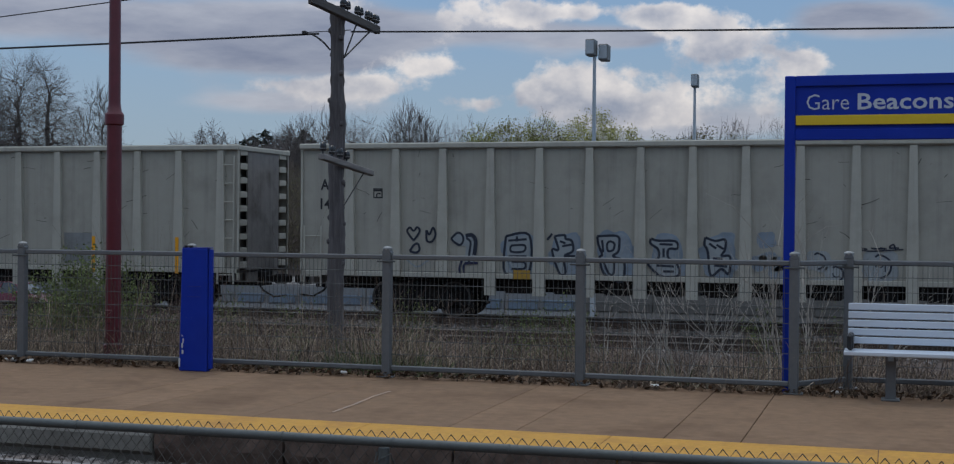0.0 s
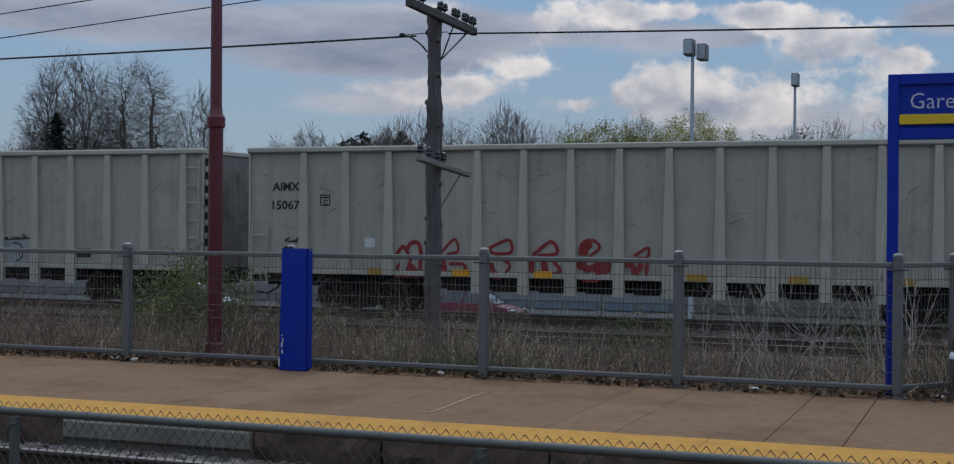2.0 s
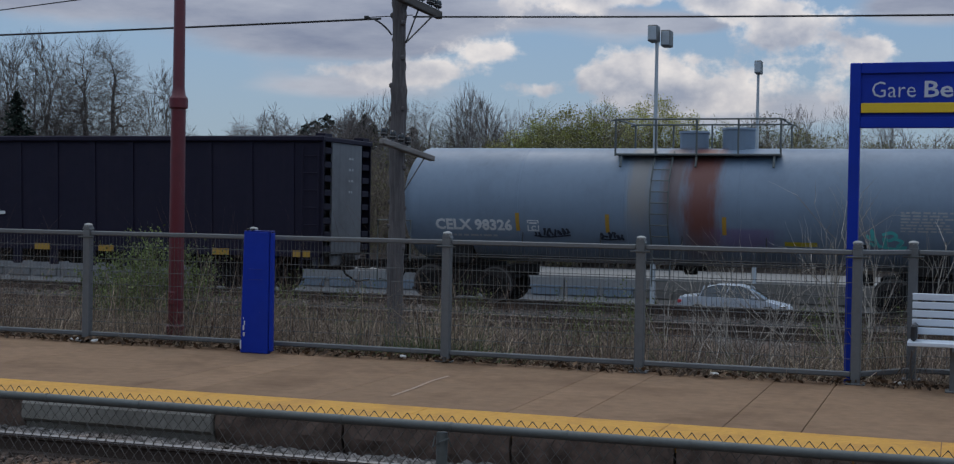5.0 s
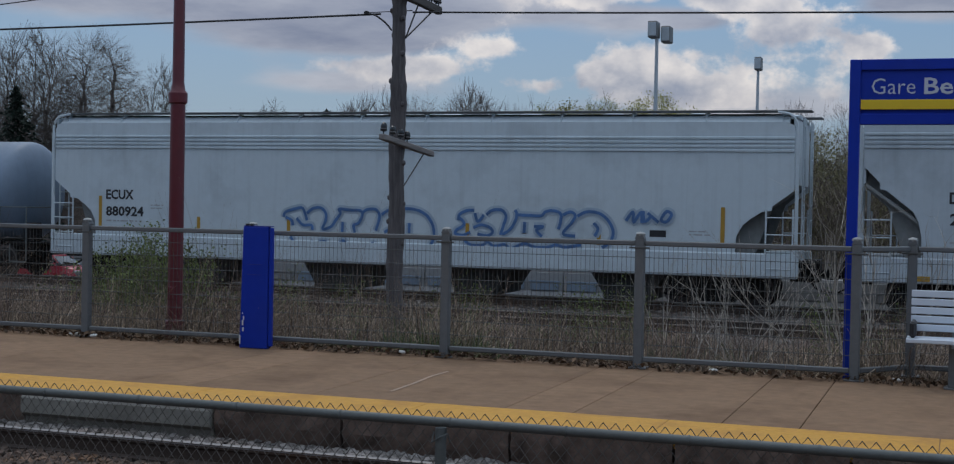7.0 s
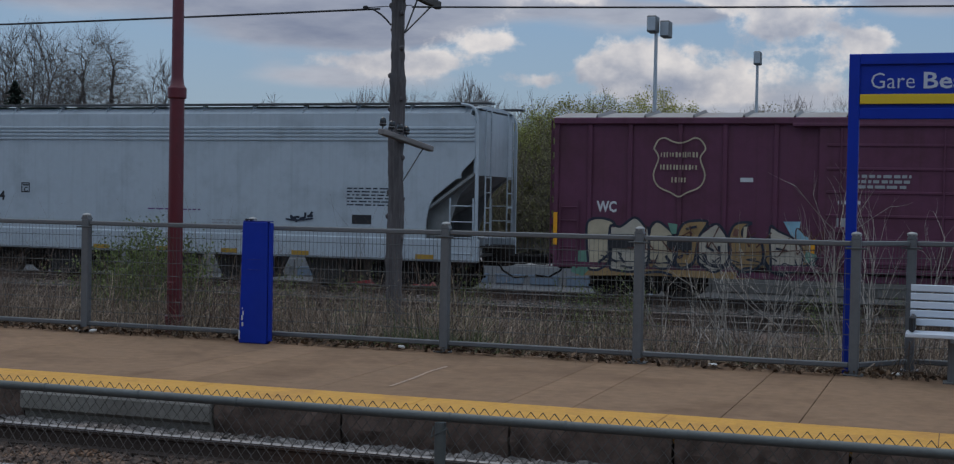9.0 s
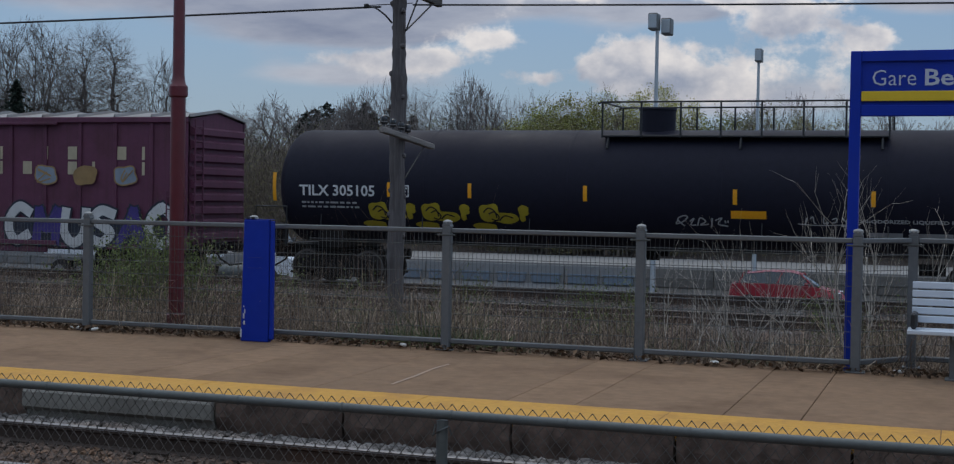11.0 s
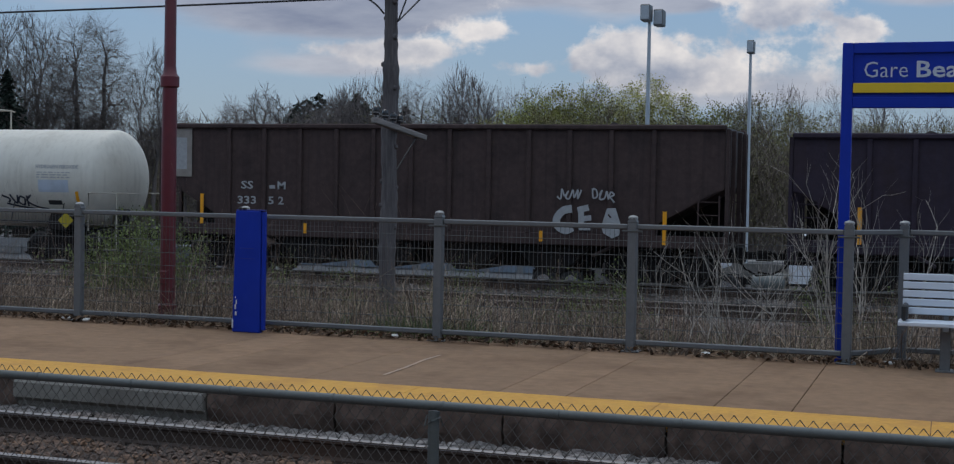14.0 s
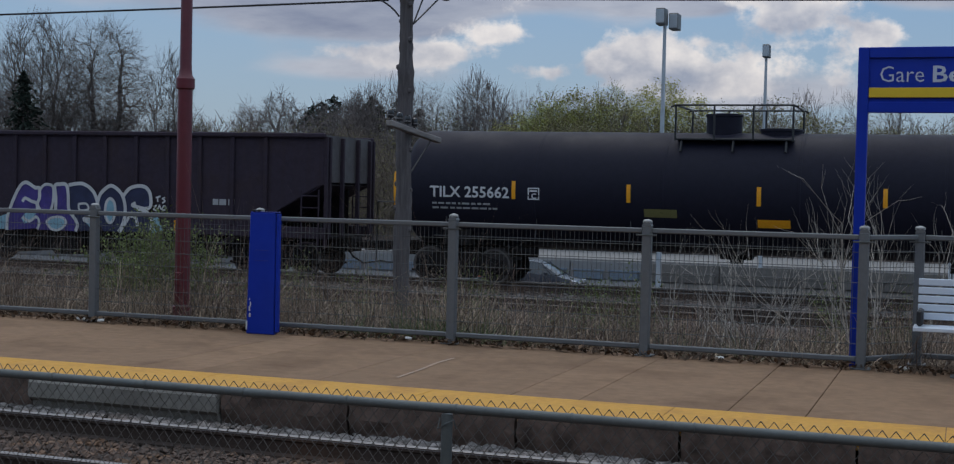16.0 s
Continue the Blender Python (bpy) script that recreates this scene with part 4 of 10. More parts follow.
cable((PX - 0.35, PY, 4.97), (PX - 46, PY, 5.3), 0.245, 0.019)
cable((PX + 0.2, PY + 0.1, 5.0), (PX + 45, PY, 4.9), 0.34, 0.016)
part("cable_loop", Shape().tube(curve_through([(PX - 0.62, PY, 4.985), (PX - 0.45, PY - 0.02, 4.95), (PX - 0.25, PY - 0.05, 4.82), (PX - 0.12, PY - 0.05, 4.68)], 6), 0.016, 6)
     .box(PX - 0.66, PX - 0.58, PY - 0.03, PY + 0.03, 4.96, 5.03, 0.012), "cable", pole)
cable((PX - 0.6, PY, 5.0), (PX + 0.2, PY + 0.1, 5.03), 0.0, 0.008)
for px, py, ph in ((PX - 46, PY, 5.6), (PX + 45, PY, 5.4), (-34, 20, 4.4), (3, 20, 7.2)):
    far_pole = thing("timber_pole", "weathered timber pole carrying overhead cables", "utility pole", "timber poles", at=pose(px, py, -0.9))
    part("shaft", Shape().lathe([(0, 0.15), (ph + 0.9, 0.11), (ph + 0.95, 0.06)], "z", 12), "bare_pole_wood", far_pole)
cable((-34, 20, 4.0), (3, 20, 6.97), 0.0, 0.010)
cable((-34, 20, 3.58), (3, 20, 6.53), 0.0, 0.010)

# ---------------------------------------------------------------- the road behind the railway
ROAD_Z = -2.62
setting("road_1", Shape().box(-600, 600, 51.5, 63.6, -3.1, ROAD_Z), "asphalt", "grey asphalt carriageway below the railway", "road")
setting("road_2", Shape().box(-600, 600, 66.0, 78.6, -3.1, -2.95), "asphalt", "grey asphalt carriageway beyond the barrier", "road")
setting("service_road", Shape().box(-600, 600, 81.5, 93, -2.36, -2.24), "pale_road", "pale dusty service road at the edge of the wood", "road")
barrier = thing("road_barrier", "pale concrete road barrier with recessed panels", "barrier", kind="structure")
for k in range(-16, 10):
    x = k * 3.6
    blue = -9 <= k <= -5
    s = Shape()
    s.prism([(64.2, -3.0), (64.25, -2.62), (64.5, -2.4), (64.56, -1.52), (64.84, -1.52), (64.9, -2.4), (65.1, -2.62), (65.15, -3.0)], "x", x + 0.02, x + 3.58)
    # segments from k = -4 on have a darker colour
    part("segment", s, "barrier_concrete" if k < -4 else "barrier_dark", barrier, "" if k < -4 else "darker brown-grey concrete segment", smooth=0)
    for j in range(2):
        xa = x + 0.22 + j * 1.75
        s = Shape()
        s.box(xa, xa + 1.42, 64.40, 64.50, -2.36, -1.98, 0.02)
        s.box(xa - 0.06, xa + 1.48, 64.36, 64.52, -1.97, -1.90, 0.01)
        part("panel", s, "barrier_blue" if blue else ("barrier_concrete" if k < -4 else "barrier_dark"), barrier, "faded blue-grey panel" if blue else "")

for name, x, y, z, hw in (("floodlight_mast", -12.30, 58.0, -2.9, 0.72), ("floodlight_mast", -10.38, 75.0, -2.9, 0.66)):
    mast = thing(name, "grey steel lighting mast with box lamps", "lighting mast", "lighting masts", at=pose(x, y, z))
    top = (9.35 if y < 60 else 9.7) - z
    part("shaft", Shape().lathe([(0, 0.16), (0.3, 0.13), (top - 0.3, 0.07), (top, 0.065)], "z", 14), "mast_grey", mast)
    for dx, dz in (((-0.1, 0.0), (0.36, -0.16)) if y < 60 else ((0.04, -0.08),)):
        head = part("lamp_head", Shape().box(dx - 0.30 * hw + 0.0, dx + 0.26 * hw, -0.45 + (0.5 if dx > 0.2 else 0), 0.25 + (0.5 if dx > 0.2 else 0), top - 0.45 + dz, top + 0.25 + dz, 0.04), "lamp_grey", mast, "grey box lamp head")
        part("lens", Shape().box(dx - 0.19, dx + 0.15, -0.47 + (0.5 if dx > 0.2 else 0), -0.445 + (0.5 if dx > 0.2 else 0), top - 0.38 + dz, top + 0.18 + dz, 0.01), "mast_grey", head)
# ---------------------------------------------------------------- the train
WHEEL_R = 0.457
CARS, WHEELSETS = [], []      # (thing, x at 0 s) ; (wheelset, its place in the truck)


def wheel_mesh():
    s = Shape()
    for side in (-1, 1):
        y = side * 0.755
        prof = [(-0.07, 0.10), (-0.07, 0.30), (-0.055, 0.39), (-0.055, WHEEL_R - 0.01), (-0.04, WHEEL_R), (0.04, WHEEL_R + 0.003), (0.052, WHEEL_R + 0.026),
                (0.065, WHEEL_R + 0.022), (0.065, 0.39), (0.02, 0.36), (0.03, 0.14), (0.07, 0.12)]
        s.lathe([(y - side * a, r) for a, r in prof], "y", 28)
    s.lathe([(-1.02, 0.075), (-0.80, 0.08), (0.80, 0.08), (1.02, 0.075)], "y", 12)
    first = len(s.f)
    for side in (-1, 1):      # the bright worn rim on each outer face
        y = side * 0.755
        s.lathe([(y + side * 0.0555, WHEEL_R - 0.055), (y + side * 0.060, WHEEL_R - 0.05), (y + side * 0.060, WHEEL_R - 0.012), (y + side * 0.0555, WHEEL_R - 0.008)], "y", 28, caps=False)
    me = mesh_of("wheelset", s, "wheel_steel")
    me.materials.append(M["wheel_rim"])
    for i in range(first, len(me.polygons)):
        me.polygons[i].material_index = 1
    return me


def side_frame_mesh():
    s = Shape()
    poly = [(-1.16, 0.32), (-1.16, 0.62), (-0.76, 0.72), (-0.45, 0.86), (0.45, 0.86), (0.76, 0.72), (1.16, 0.62), (1.16, 0.32),
            (0.74, 0.32), (0.62, 0.42), (0.46, 0.15), (-0.46, 0.15), (-0.62, 0.42), (-0.74, 0.32)]
    s.prism(poly, "y", -0.07, 0.07)
    for x in (-0.89, 0.89):
        s.lathe([(-0.16, 0.06), (-0.15, 0.12), (0.10, 0.13)], "y", 12, at=(x, 0, 0.457))
    for k in (-0.22, 0.0, 0.22):
        s.lathe([(0.28, 0.085), (0.32, 0.10), (0.52, 0.10), (0.56, 0.085)], "z", 10, at=(k, -0.04, 0))
    return mesh_of("side_frame", s, "underframe")


def bolster_mesh():
    s = Shape()
    s.box(-0.22, 0.22, -1.0, 1.0, 0.40, 0.82, 0.04)
    s.lathe([(0.80, 0.20), (0.96, 0.20)], "z", 14)
    s.box(-0.62, -0.50, -0.8, 0.8, 0.30, 0.42, 0.02).box(0.50, 0.62, -0.8, 0.8, 0.30, 0.42, 0.02)
    return mesh_of("bolster", s, "underframe")


def truck_filler_mesh():
    # a dark box added to block the light between the wheels
    return mesh_of("brake_gear", Shape().box(-1.20, 1.20, -0.60, 0.60, 0.58, 0.92, 0.03), "underframe")


def brake_rod_mesh():
    return mesh_of("brake_rod", Shape().tube([(-1.35, 0, 0.30), (-0.6, 0, 0.24), (0.6, 0, 0.24), (1.35, 0, 0.30)], 0.035, 6), "underframe")


FILLER_ME, ROD_ME = truck_filler_mesh(), brake_rod_mesh()
WHEEL_ME, FRAME_ME, BOLSTER_ME = wheel_mesh(), side_frame_mesh(), bolster_mesh()


def coupler_mesh():
    s = Shape()
    s.box(0, 0.62, -0.09, 0.09, 0.76, 0.94, 0.03)
    s.box(0.50, 0.86, -0.17, 0.12, 0.72, 0.98, 0.05)
    s.box(0.70, 0.92, 0.02, 0.19, 0.74, 0.96, 0.04)
    s.tube([(0.05, -0.35, 0.9), (0.3, -0.38, 0.55), (0.6, -0.36, 0.38), (0.95, -0.3, 0.42)], 0.028, 6)
    return mesh_of("coupler", s, "underframe")


COUPLER_ME = coupler_mesh()


def running_gear(car, half, truck_at):
    for sx in (-1, 1):
        truck = part("truck", BOLSTER_ME, None, car, "black cast steel two-axle freight truck", at=pose(sx * truck_at, 0, 0))
        for sy in (-1, 1):
            part("brake_rod", ROD_ME, None, truck, at=pose(0, sy * 0.86, 0))
            part("side_frame", FRAME_ME, None, truck, at=pose(0, sy * 0.98, 0, 0, 0, 0 if sy < 0 else 180))
        part("brake_gear", FILLER_ME, None, truck)
        for ax in (-0.89, 0.89):
            w = part("wheelset", WHEEL_ME, None, truck, at=pose(ax, 0, WHEEL_R))
            WHEELSETS.append((w, ax))
        part("coupler", COUPLER_ME, None, car, at=pose(sx * (half - 0.15), 0, 0, 0, 0, 0 if sx > 0 else 180))


def flat(x, z, y=-1.6):
    return pose(x, y, z, 90, 0, 0)


class Skin:
    """Where the near side of a car lies: flat at y, or a drum of radius r about height zc."""

    def __init__(self, y=-1.605, r=None, zc=None):
        self.y, self.r, self.zc = y, r, zc

    def at(self, x, z, lift=0.008):
        if self.r is None:
            return pose(x, self.y - lift, z, 90, 0, 0)
        phi = math.asin(max(-0.99, min(0.99, (z - self.zc) / self.r)))
        rr = self.r + lift
        return pose(x, -rr * math.cos(phi), self.zc + rr * math.sin(phi), 90 - math.degrees(phi), 0, 0)


def bent(shape, skin, x, z, lift=0.006):
    """Lays a flat drawing (u right, v up from x, z) on the side of a car."""
    out = []
    for u, v, w in shape.v:
        if skin.r is None:
            out.append((x + u, skin.y - lift - w, z + v))
        else:
            phi0 = math.asin(max(-0.99, min(0.99, (z - skin.zc) / skin.r)))
            phi = phi0 + v / skin.r
            rr = skin.r + lift + w
            out.append((x + u, -rr * math.cos(phi), skin.zc + rr * math.sin(phi)))
    shape.v = out
    return shape


def lettering(car, skin, body, x, z, h, m="letter_black", bold=0.012, width=None, label=""):
    """x, z: the lower left corner; h: the height of the capitals."""
    me = text_mesh(body, h / 0.70, bold, width, 0.002)
    s = Shape()
    s.add([tuple(v.co) for v in me.vertices], [tuple(p.vertices) for p in me.polygons])
    bpy.data.meshes.remove(me)
    return part("lettering", bent(s, skin, x, z), m, car, label, smooth=0)


def patch(car, skin, x0, x1, z0, z1, m, name="marking", label="", n=4):
    s = Shape()
    for i in range(n):
        a, b = (z1 - z0) * i / n, (z1 - z0) * (i + 1) / n
        s.add([(0, a, 0), (x1 - x0, a, 0), (x1 - x0, b, 0), (0, b, 0)], [(0, 1, 2, 3)])
    return part(name, bent(s, skin, x0, z0), m, car, label, smooth=0)


def bars(car, skin, x0, x1, z_top, rows, m, h=0.05, gap=0.05, seed=0, name="small_print"):
    """Print too small to read: broken bars in rows."""
    rnd = random.Random(seed)
    s = Shape()
    for r in range(rows):
        y1 = -r * (h + gap)
        u = 0.0
        while u < (x1 - x0) * rnd.uniform(0.8, 1.0):
            w = rnd.uniform(0.06, 0.24)
            w = min(w, x1 - x0 - u)
            s.add([(u, y1 - h, 0), (u + w, y1 - h, 0), (u + w, y1, 0), (u, y1, 0)], [(0, 1, 2, 3)])
            u += w + rnd.uniform(0.03, 0.06)
    return tagged(part(name, bent(s, skin, x0, z_top), m, car, smooth=0), "rows of small painted print", "", "", "stuff")


def plate_box(car, skin, x, z, m, size=0.34):
    """The framed clearance letter."""
    s = Shape()
    h, t = size / 2, 0.03
    for a in ((-h, h, -h, -h + t), (-h, h, h - t, h), (-h, -h + t, -h, h), (h - t, h, -h, h)):
        s.add([(a[0], a[2], 0), (a[1], a[2], 0), (a[1], a[3], 0), (a[0], a[3], 0)], [(0, 1, 2, 3)])
    s.add([(-0.10, 0.05, 0), (0.10, 0.05, 0), (0.10, 0.09, 0), (-0.10, 0.09, 0)], [(0, 1, 2, 3)])
    part("clearance_mark", bent(s, skin, x, z), m, car, smooth=0)
    lettering(car, skin, "C", x - 0.055, z - 0.12, 0.13, m, 0.006)


def reflector(car, skin, x, z0, z1, m="reflector", w=0.10):
    s = Shape()
    n = 4
    for i in range(n):
        a, b = (z1 - z0) * i / n, (z1 - z0) * (i + 1) / n
        s.add([(-w / 2, a, 0), (w / 2, a, 0), (w / 2, b, 0), (-w / 2, b, 0)], [(0, 1, 2, 3)])
    part("reflector_strip", bent(s, skin, x, z0, 0.01), m, car, "yellow reflective strip", smooth=0)


def blob_letter(rnd, w, h, kind):
    """A rounded graffiti form: outline points about its centre."""
    out = []
    n = 26
    k1, k2, k3 = rnd.uniform(0, 6.28), rnd.uniform(0, 6.28), rnd.choice((2, 3, 4))
    for i in range(n):
        t = 2 * math.pi * i / n
        c, s = math.cos(t), math.sin(t)
        sq = 1 / (abs(c) ** 3.2 + abs(s) ** 3.2) ** (1 / 3.2)
        r = sq * (1 + 0.07 * math.sin(k3 * t + k1) + 0.05 * math.sin(5 * t + k2) * (1 if kind else 0.4))
        out.append((w / 2 * r * c, h / 2 * r * s))
    return out


def strokes_in(rnd, w, h, n, w_stroke, shape):
    for i in range(n):
        pts = [(rnd.uniform(-0.42, 0.42) * w, rnd.uniform(-0.42, 0.42) * h) for _ in range(rnd.choice((3, 4)))]
        ribbon(shape, curve_through(pts, 5), w_stroke, 0.003 + 0.002 * i)


def graffiti(car, skin, x, z, w, h, fill, line, seed, wl=0.06, inner=2, name="graffiti", halo=None, lean=0.0):
    """One sprayed letter-like form: an optional cloud behind it, a fill and its outline."""
    rnd = random.Random(seed)
    outline = [(u + lean * v, v) for u, v in blob_letter(rnd, w, h, 1)]
    if halo:
        s = Shape()
        big = [(u * 1.22, v * 1.2) for u, v in blob_letter(rnd, w, h, 0)]
        s.add([(u, v, 0) for u, v in big] + [(0, 0, 0)], [(i, (i + 1) % len(big), len(big)) for i in range(len(big))])
        part(name, bent(s, skin, x, z, 0.004), halo, car, smooth=0)
    if fill:
        s = Shape()
        s.add([(u, v, 0) for u, v in outline] + [(0, 0, 0)], [(i, (i + 1) % len(outline), len(outline)) for i in range(len(outline))])
        part(name, bent(s, skin, x, z, 0.007), fill, car, smooth=0)
    s = Shape()
    ribbon(s, outline + outline[:2], wl, 0.0)
    strokes_in(rnd, w, h, inner, wl * 0.9, s)
    part(name, bent(s, skin, x, z, 0.011), line, car, "spray-painted outline", smooth=0)


# stems of sprayed letter-like forms, in a box of one by one
STEMS = {
    "hook": [[(0.9, 0.85), (0.45, 1.0), (0.08, 0.7), (0.08, 0.3), (0.45, 0.0), (0.92, 0.18)]],
    "snake": [[(0.9, 0.9), (0.4, 1.0), (0.1, 0.75), (0.5, 0.52), (0.9, 0.3), (0.55, 0.0), (0.08, 0.1)]],
    "gate": [[(0.1, 0.0), (0.12, 0.95)], [(0.12, 0.95), (0.5, 0.4), (0.88, 0.95)], [(0.88, 0.95), (0.9, 0.0)]],
    "ring": [[(0.5, 1.0), (0.1, 0.75), (0.08, 0.28), (0.5, 0.0), (0.9, 0.25), (0.9, 0.75), (0.5, 1.0), (0.3, 0.93)]],
    "peak": [[(0.05, 0.0), (0.35, 0.6), (0.5, 1.0)], [(0.5, 1.0), (0.68, 0.55), (0.95, 0.0)], [(0.25, 0.35), (0.78, 0.38)]],
    "comb": [[(0.9, 0.95), (0.3, 1.0), (0.12, 0.9)], [(0.12, 0.95), (0.1, 0.05)], [(0.1, 0.02), (0.5, 0.0), (0.9, 0.05)], [(0.12, 0.5), (0.7, 0.52)]],
    "fork": [[(0.12, 0.0), (0.12, 1.0)], [(0.9, 1.0), (0.5, 0.6), (0.15, 0.45)], [(0.4, 0.55), (0.7, 0.2), (0.95, 0.0)]],
    "cup": [[(0.08, 1.0), (0.08, 0.35), (0.5, 0.0), (0.9, 0.3), (0.92, 1.0)]],
}


def stem_letter(car, skin, x, z, w, h, kind, fill, line, t_fill=0.2, t_line=0.3, soft=None, lean=0.0, label=""):
    """One fat sprayed form from (x, z), its lower left: soft edge, outline and fill, each on top of the last."""
    layers = ([(soft, t_line * 1.45, 0.004)] if soft else []) + [(line, t_line, 0.006)] + ([(fill, t_fill, 0.013)] if fill else [])
    for m, t, lift in layers:
        s = Shape()
        for i, stroke in enumerate(STEMS[kind]):
            pts = curve_through([(u * w + lean * v * h, v * h) for u, v in stroke], 6)
            a, b = Vector(pts[0]), Vector(pts[1])
            d = (a - b).normalized() * t * 0.35
            e = (Vector(pts[-1]) - Vector(pts[-2])).normalized() * t * 0.35
            pts = [tuple(a + d)] + pts + [tuple(Vector(pts[-1]) + e)]
            ribbon(s, pts, t, 0.0018 * i)
        part("graffiti", bent(s, skin, x, z, lift), m, car, label if m == line else "", smooth=0)


def word(car, skin, x, z, w, h, kinds, fill, line, t_fill, t_line, soft=None, lean=0.0, step=None, seed=0, label=""):
    rnd = random.Random(seed)
    for i, kind in enumerate(kinds):
        stem_letter(car, skin, x + i * (step or w * 1.12), z + rnd.uniform(-0.04, 0.04) * h, w * rnd.uniform(0.92, 1.06), h * rnd.uniform(0.92, 1.06), kind,
                    fill[i % len(fill)] if fill else None, line, t_fill, t_line, soft, lean, label)


def brush(car, skin, x, z, m, w, pts, lift):
    """One sprayed line through pts, metres from (x, z)."""
    s = Shape()
    ribbon(s, curve_through(pts, 5), w, 0.0)
    part("graffiti", bent(s, skin, x, z, lift), m, car, smooth=0)


def blob(car, skin, x, z, m, pts, lift):
    """One sprayed patch with the outline pts, metres from (x, z)."""
    s = Shape()
    s.add([(u, v, 0) for u, v in pts], [tuple(range(len(pts)))])
    part("graffiti", bent(s, skin, x, z, lift), m, car, smooth=0)


def scrapes(car, skin, x0, x1, z0, z1, n, seed, m="scratch_dark"):
    """Knocks and scrapes: short thin dark strokes over a side."""
    rnd = random.Random(seed)
    s = Shape()
    for i in range(n):
        x, z = rnd.uniform(x0, x1), z0 + (z1 - z0) * rnd.random() ** 0.6
        L, a = rnd.choice((0.06, 0.12, 0.3, 0.45)) * rnd.uniform(0.6, 1.2), rnd.gauss(0.25, 0.5)
        pts = [(x + L * t * math.cos(a), z + L * t * math.sin(a) + 0.05 * L * math.sin(3 * t) * rnd.uniform(-1, 1)) for t in (0, 0.33, 0.66, 1)]
        ribbon(s, curve_through(pts, 3), rnd.choice((0.009, 0.012, 0.018)), 0.0)
    tagged(part("scrape", bent(s, skin, 0, 0, 0.008), m, car, smooth=0), "dark scrapes in the paint", "", "", "stuff")


def scrawl(car, skin, x, z, w, h, m, seed, n=5, wl=0.035):
    """A quick tag: a run of loops."""
    rnd = random.Random(seed)
    s = Shape()
    for i in range(n):
        cx = w * (i + 0.5) / n
        pts = [(cx + rnd.uniform(-0.5, 0.5) * w / n, rnd.uniform(-0.5, 0.5) * h) for _ in range(4)]
        ribbon(s, curve_through(pts, 5), wl, 0.0015 * i)
    ribbon(s, curve_through([(0, -h * 0.3), (w * 0.4, -h * 0.42), (w, -h * 0.2)], 5), wl * 0.8, 0.0015 * n)
    part("graffiti", bent(s, skin, x, z, 0.012), m, car, "loose scrawled spray tag", smooth=0)


def ladder(car, x, y, z0, z1, m, w=0.42, rungs=6, name="ladder", across="x"):
    s = Shape()
    for k in (-w / 2, w / 2):
        p = (x + k, y) if across == "x" else (x, y + k)
        s.tube([(*p, z0), (*p, z1)], 0.022, 6)
    for i in range(rungs):
        z = z0 + (z1 - z0) * (i + 0.5) / rungs
        a, b = ((x - w / 2, y), (x + w / 2, y)) if across == "x" else ((x, y - w / 2), (x, y + w / 2))
        s.tube([(*a, z), (*b, z)], 0.016, 5)
    return part(name, s, m, car)


def run(t):
    """How far the train has gone by t seconds."""
    return TRAIN_V * t + TRAIN_A * t * t / 2


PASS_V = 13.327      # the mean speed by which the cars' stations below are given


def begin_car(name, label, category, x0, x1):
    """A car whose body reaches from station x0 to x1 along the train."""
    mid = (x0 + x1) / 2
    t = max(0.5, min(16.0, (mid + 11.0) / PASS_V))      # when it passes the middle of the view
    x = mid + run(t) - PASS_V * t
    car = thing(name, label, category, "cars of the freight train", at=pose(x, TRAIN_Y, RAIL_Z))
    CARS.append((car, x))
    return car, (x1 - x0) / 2


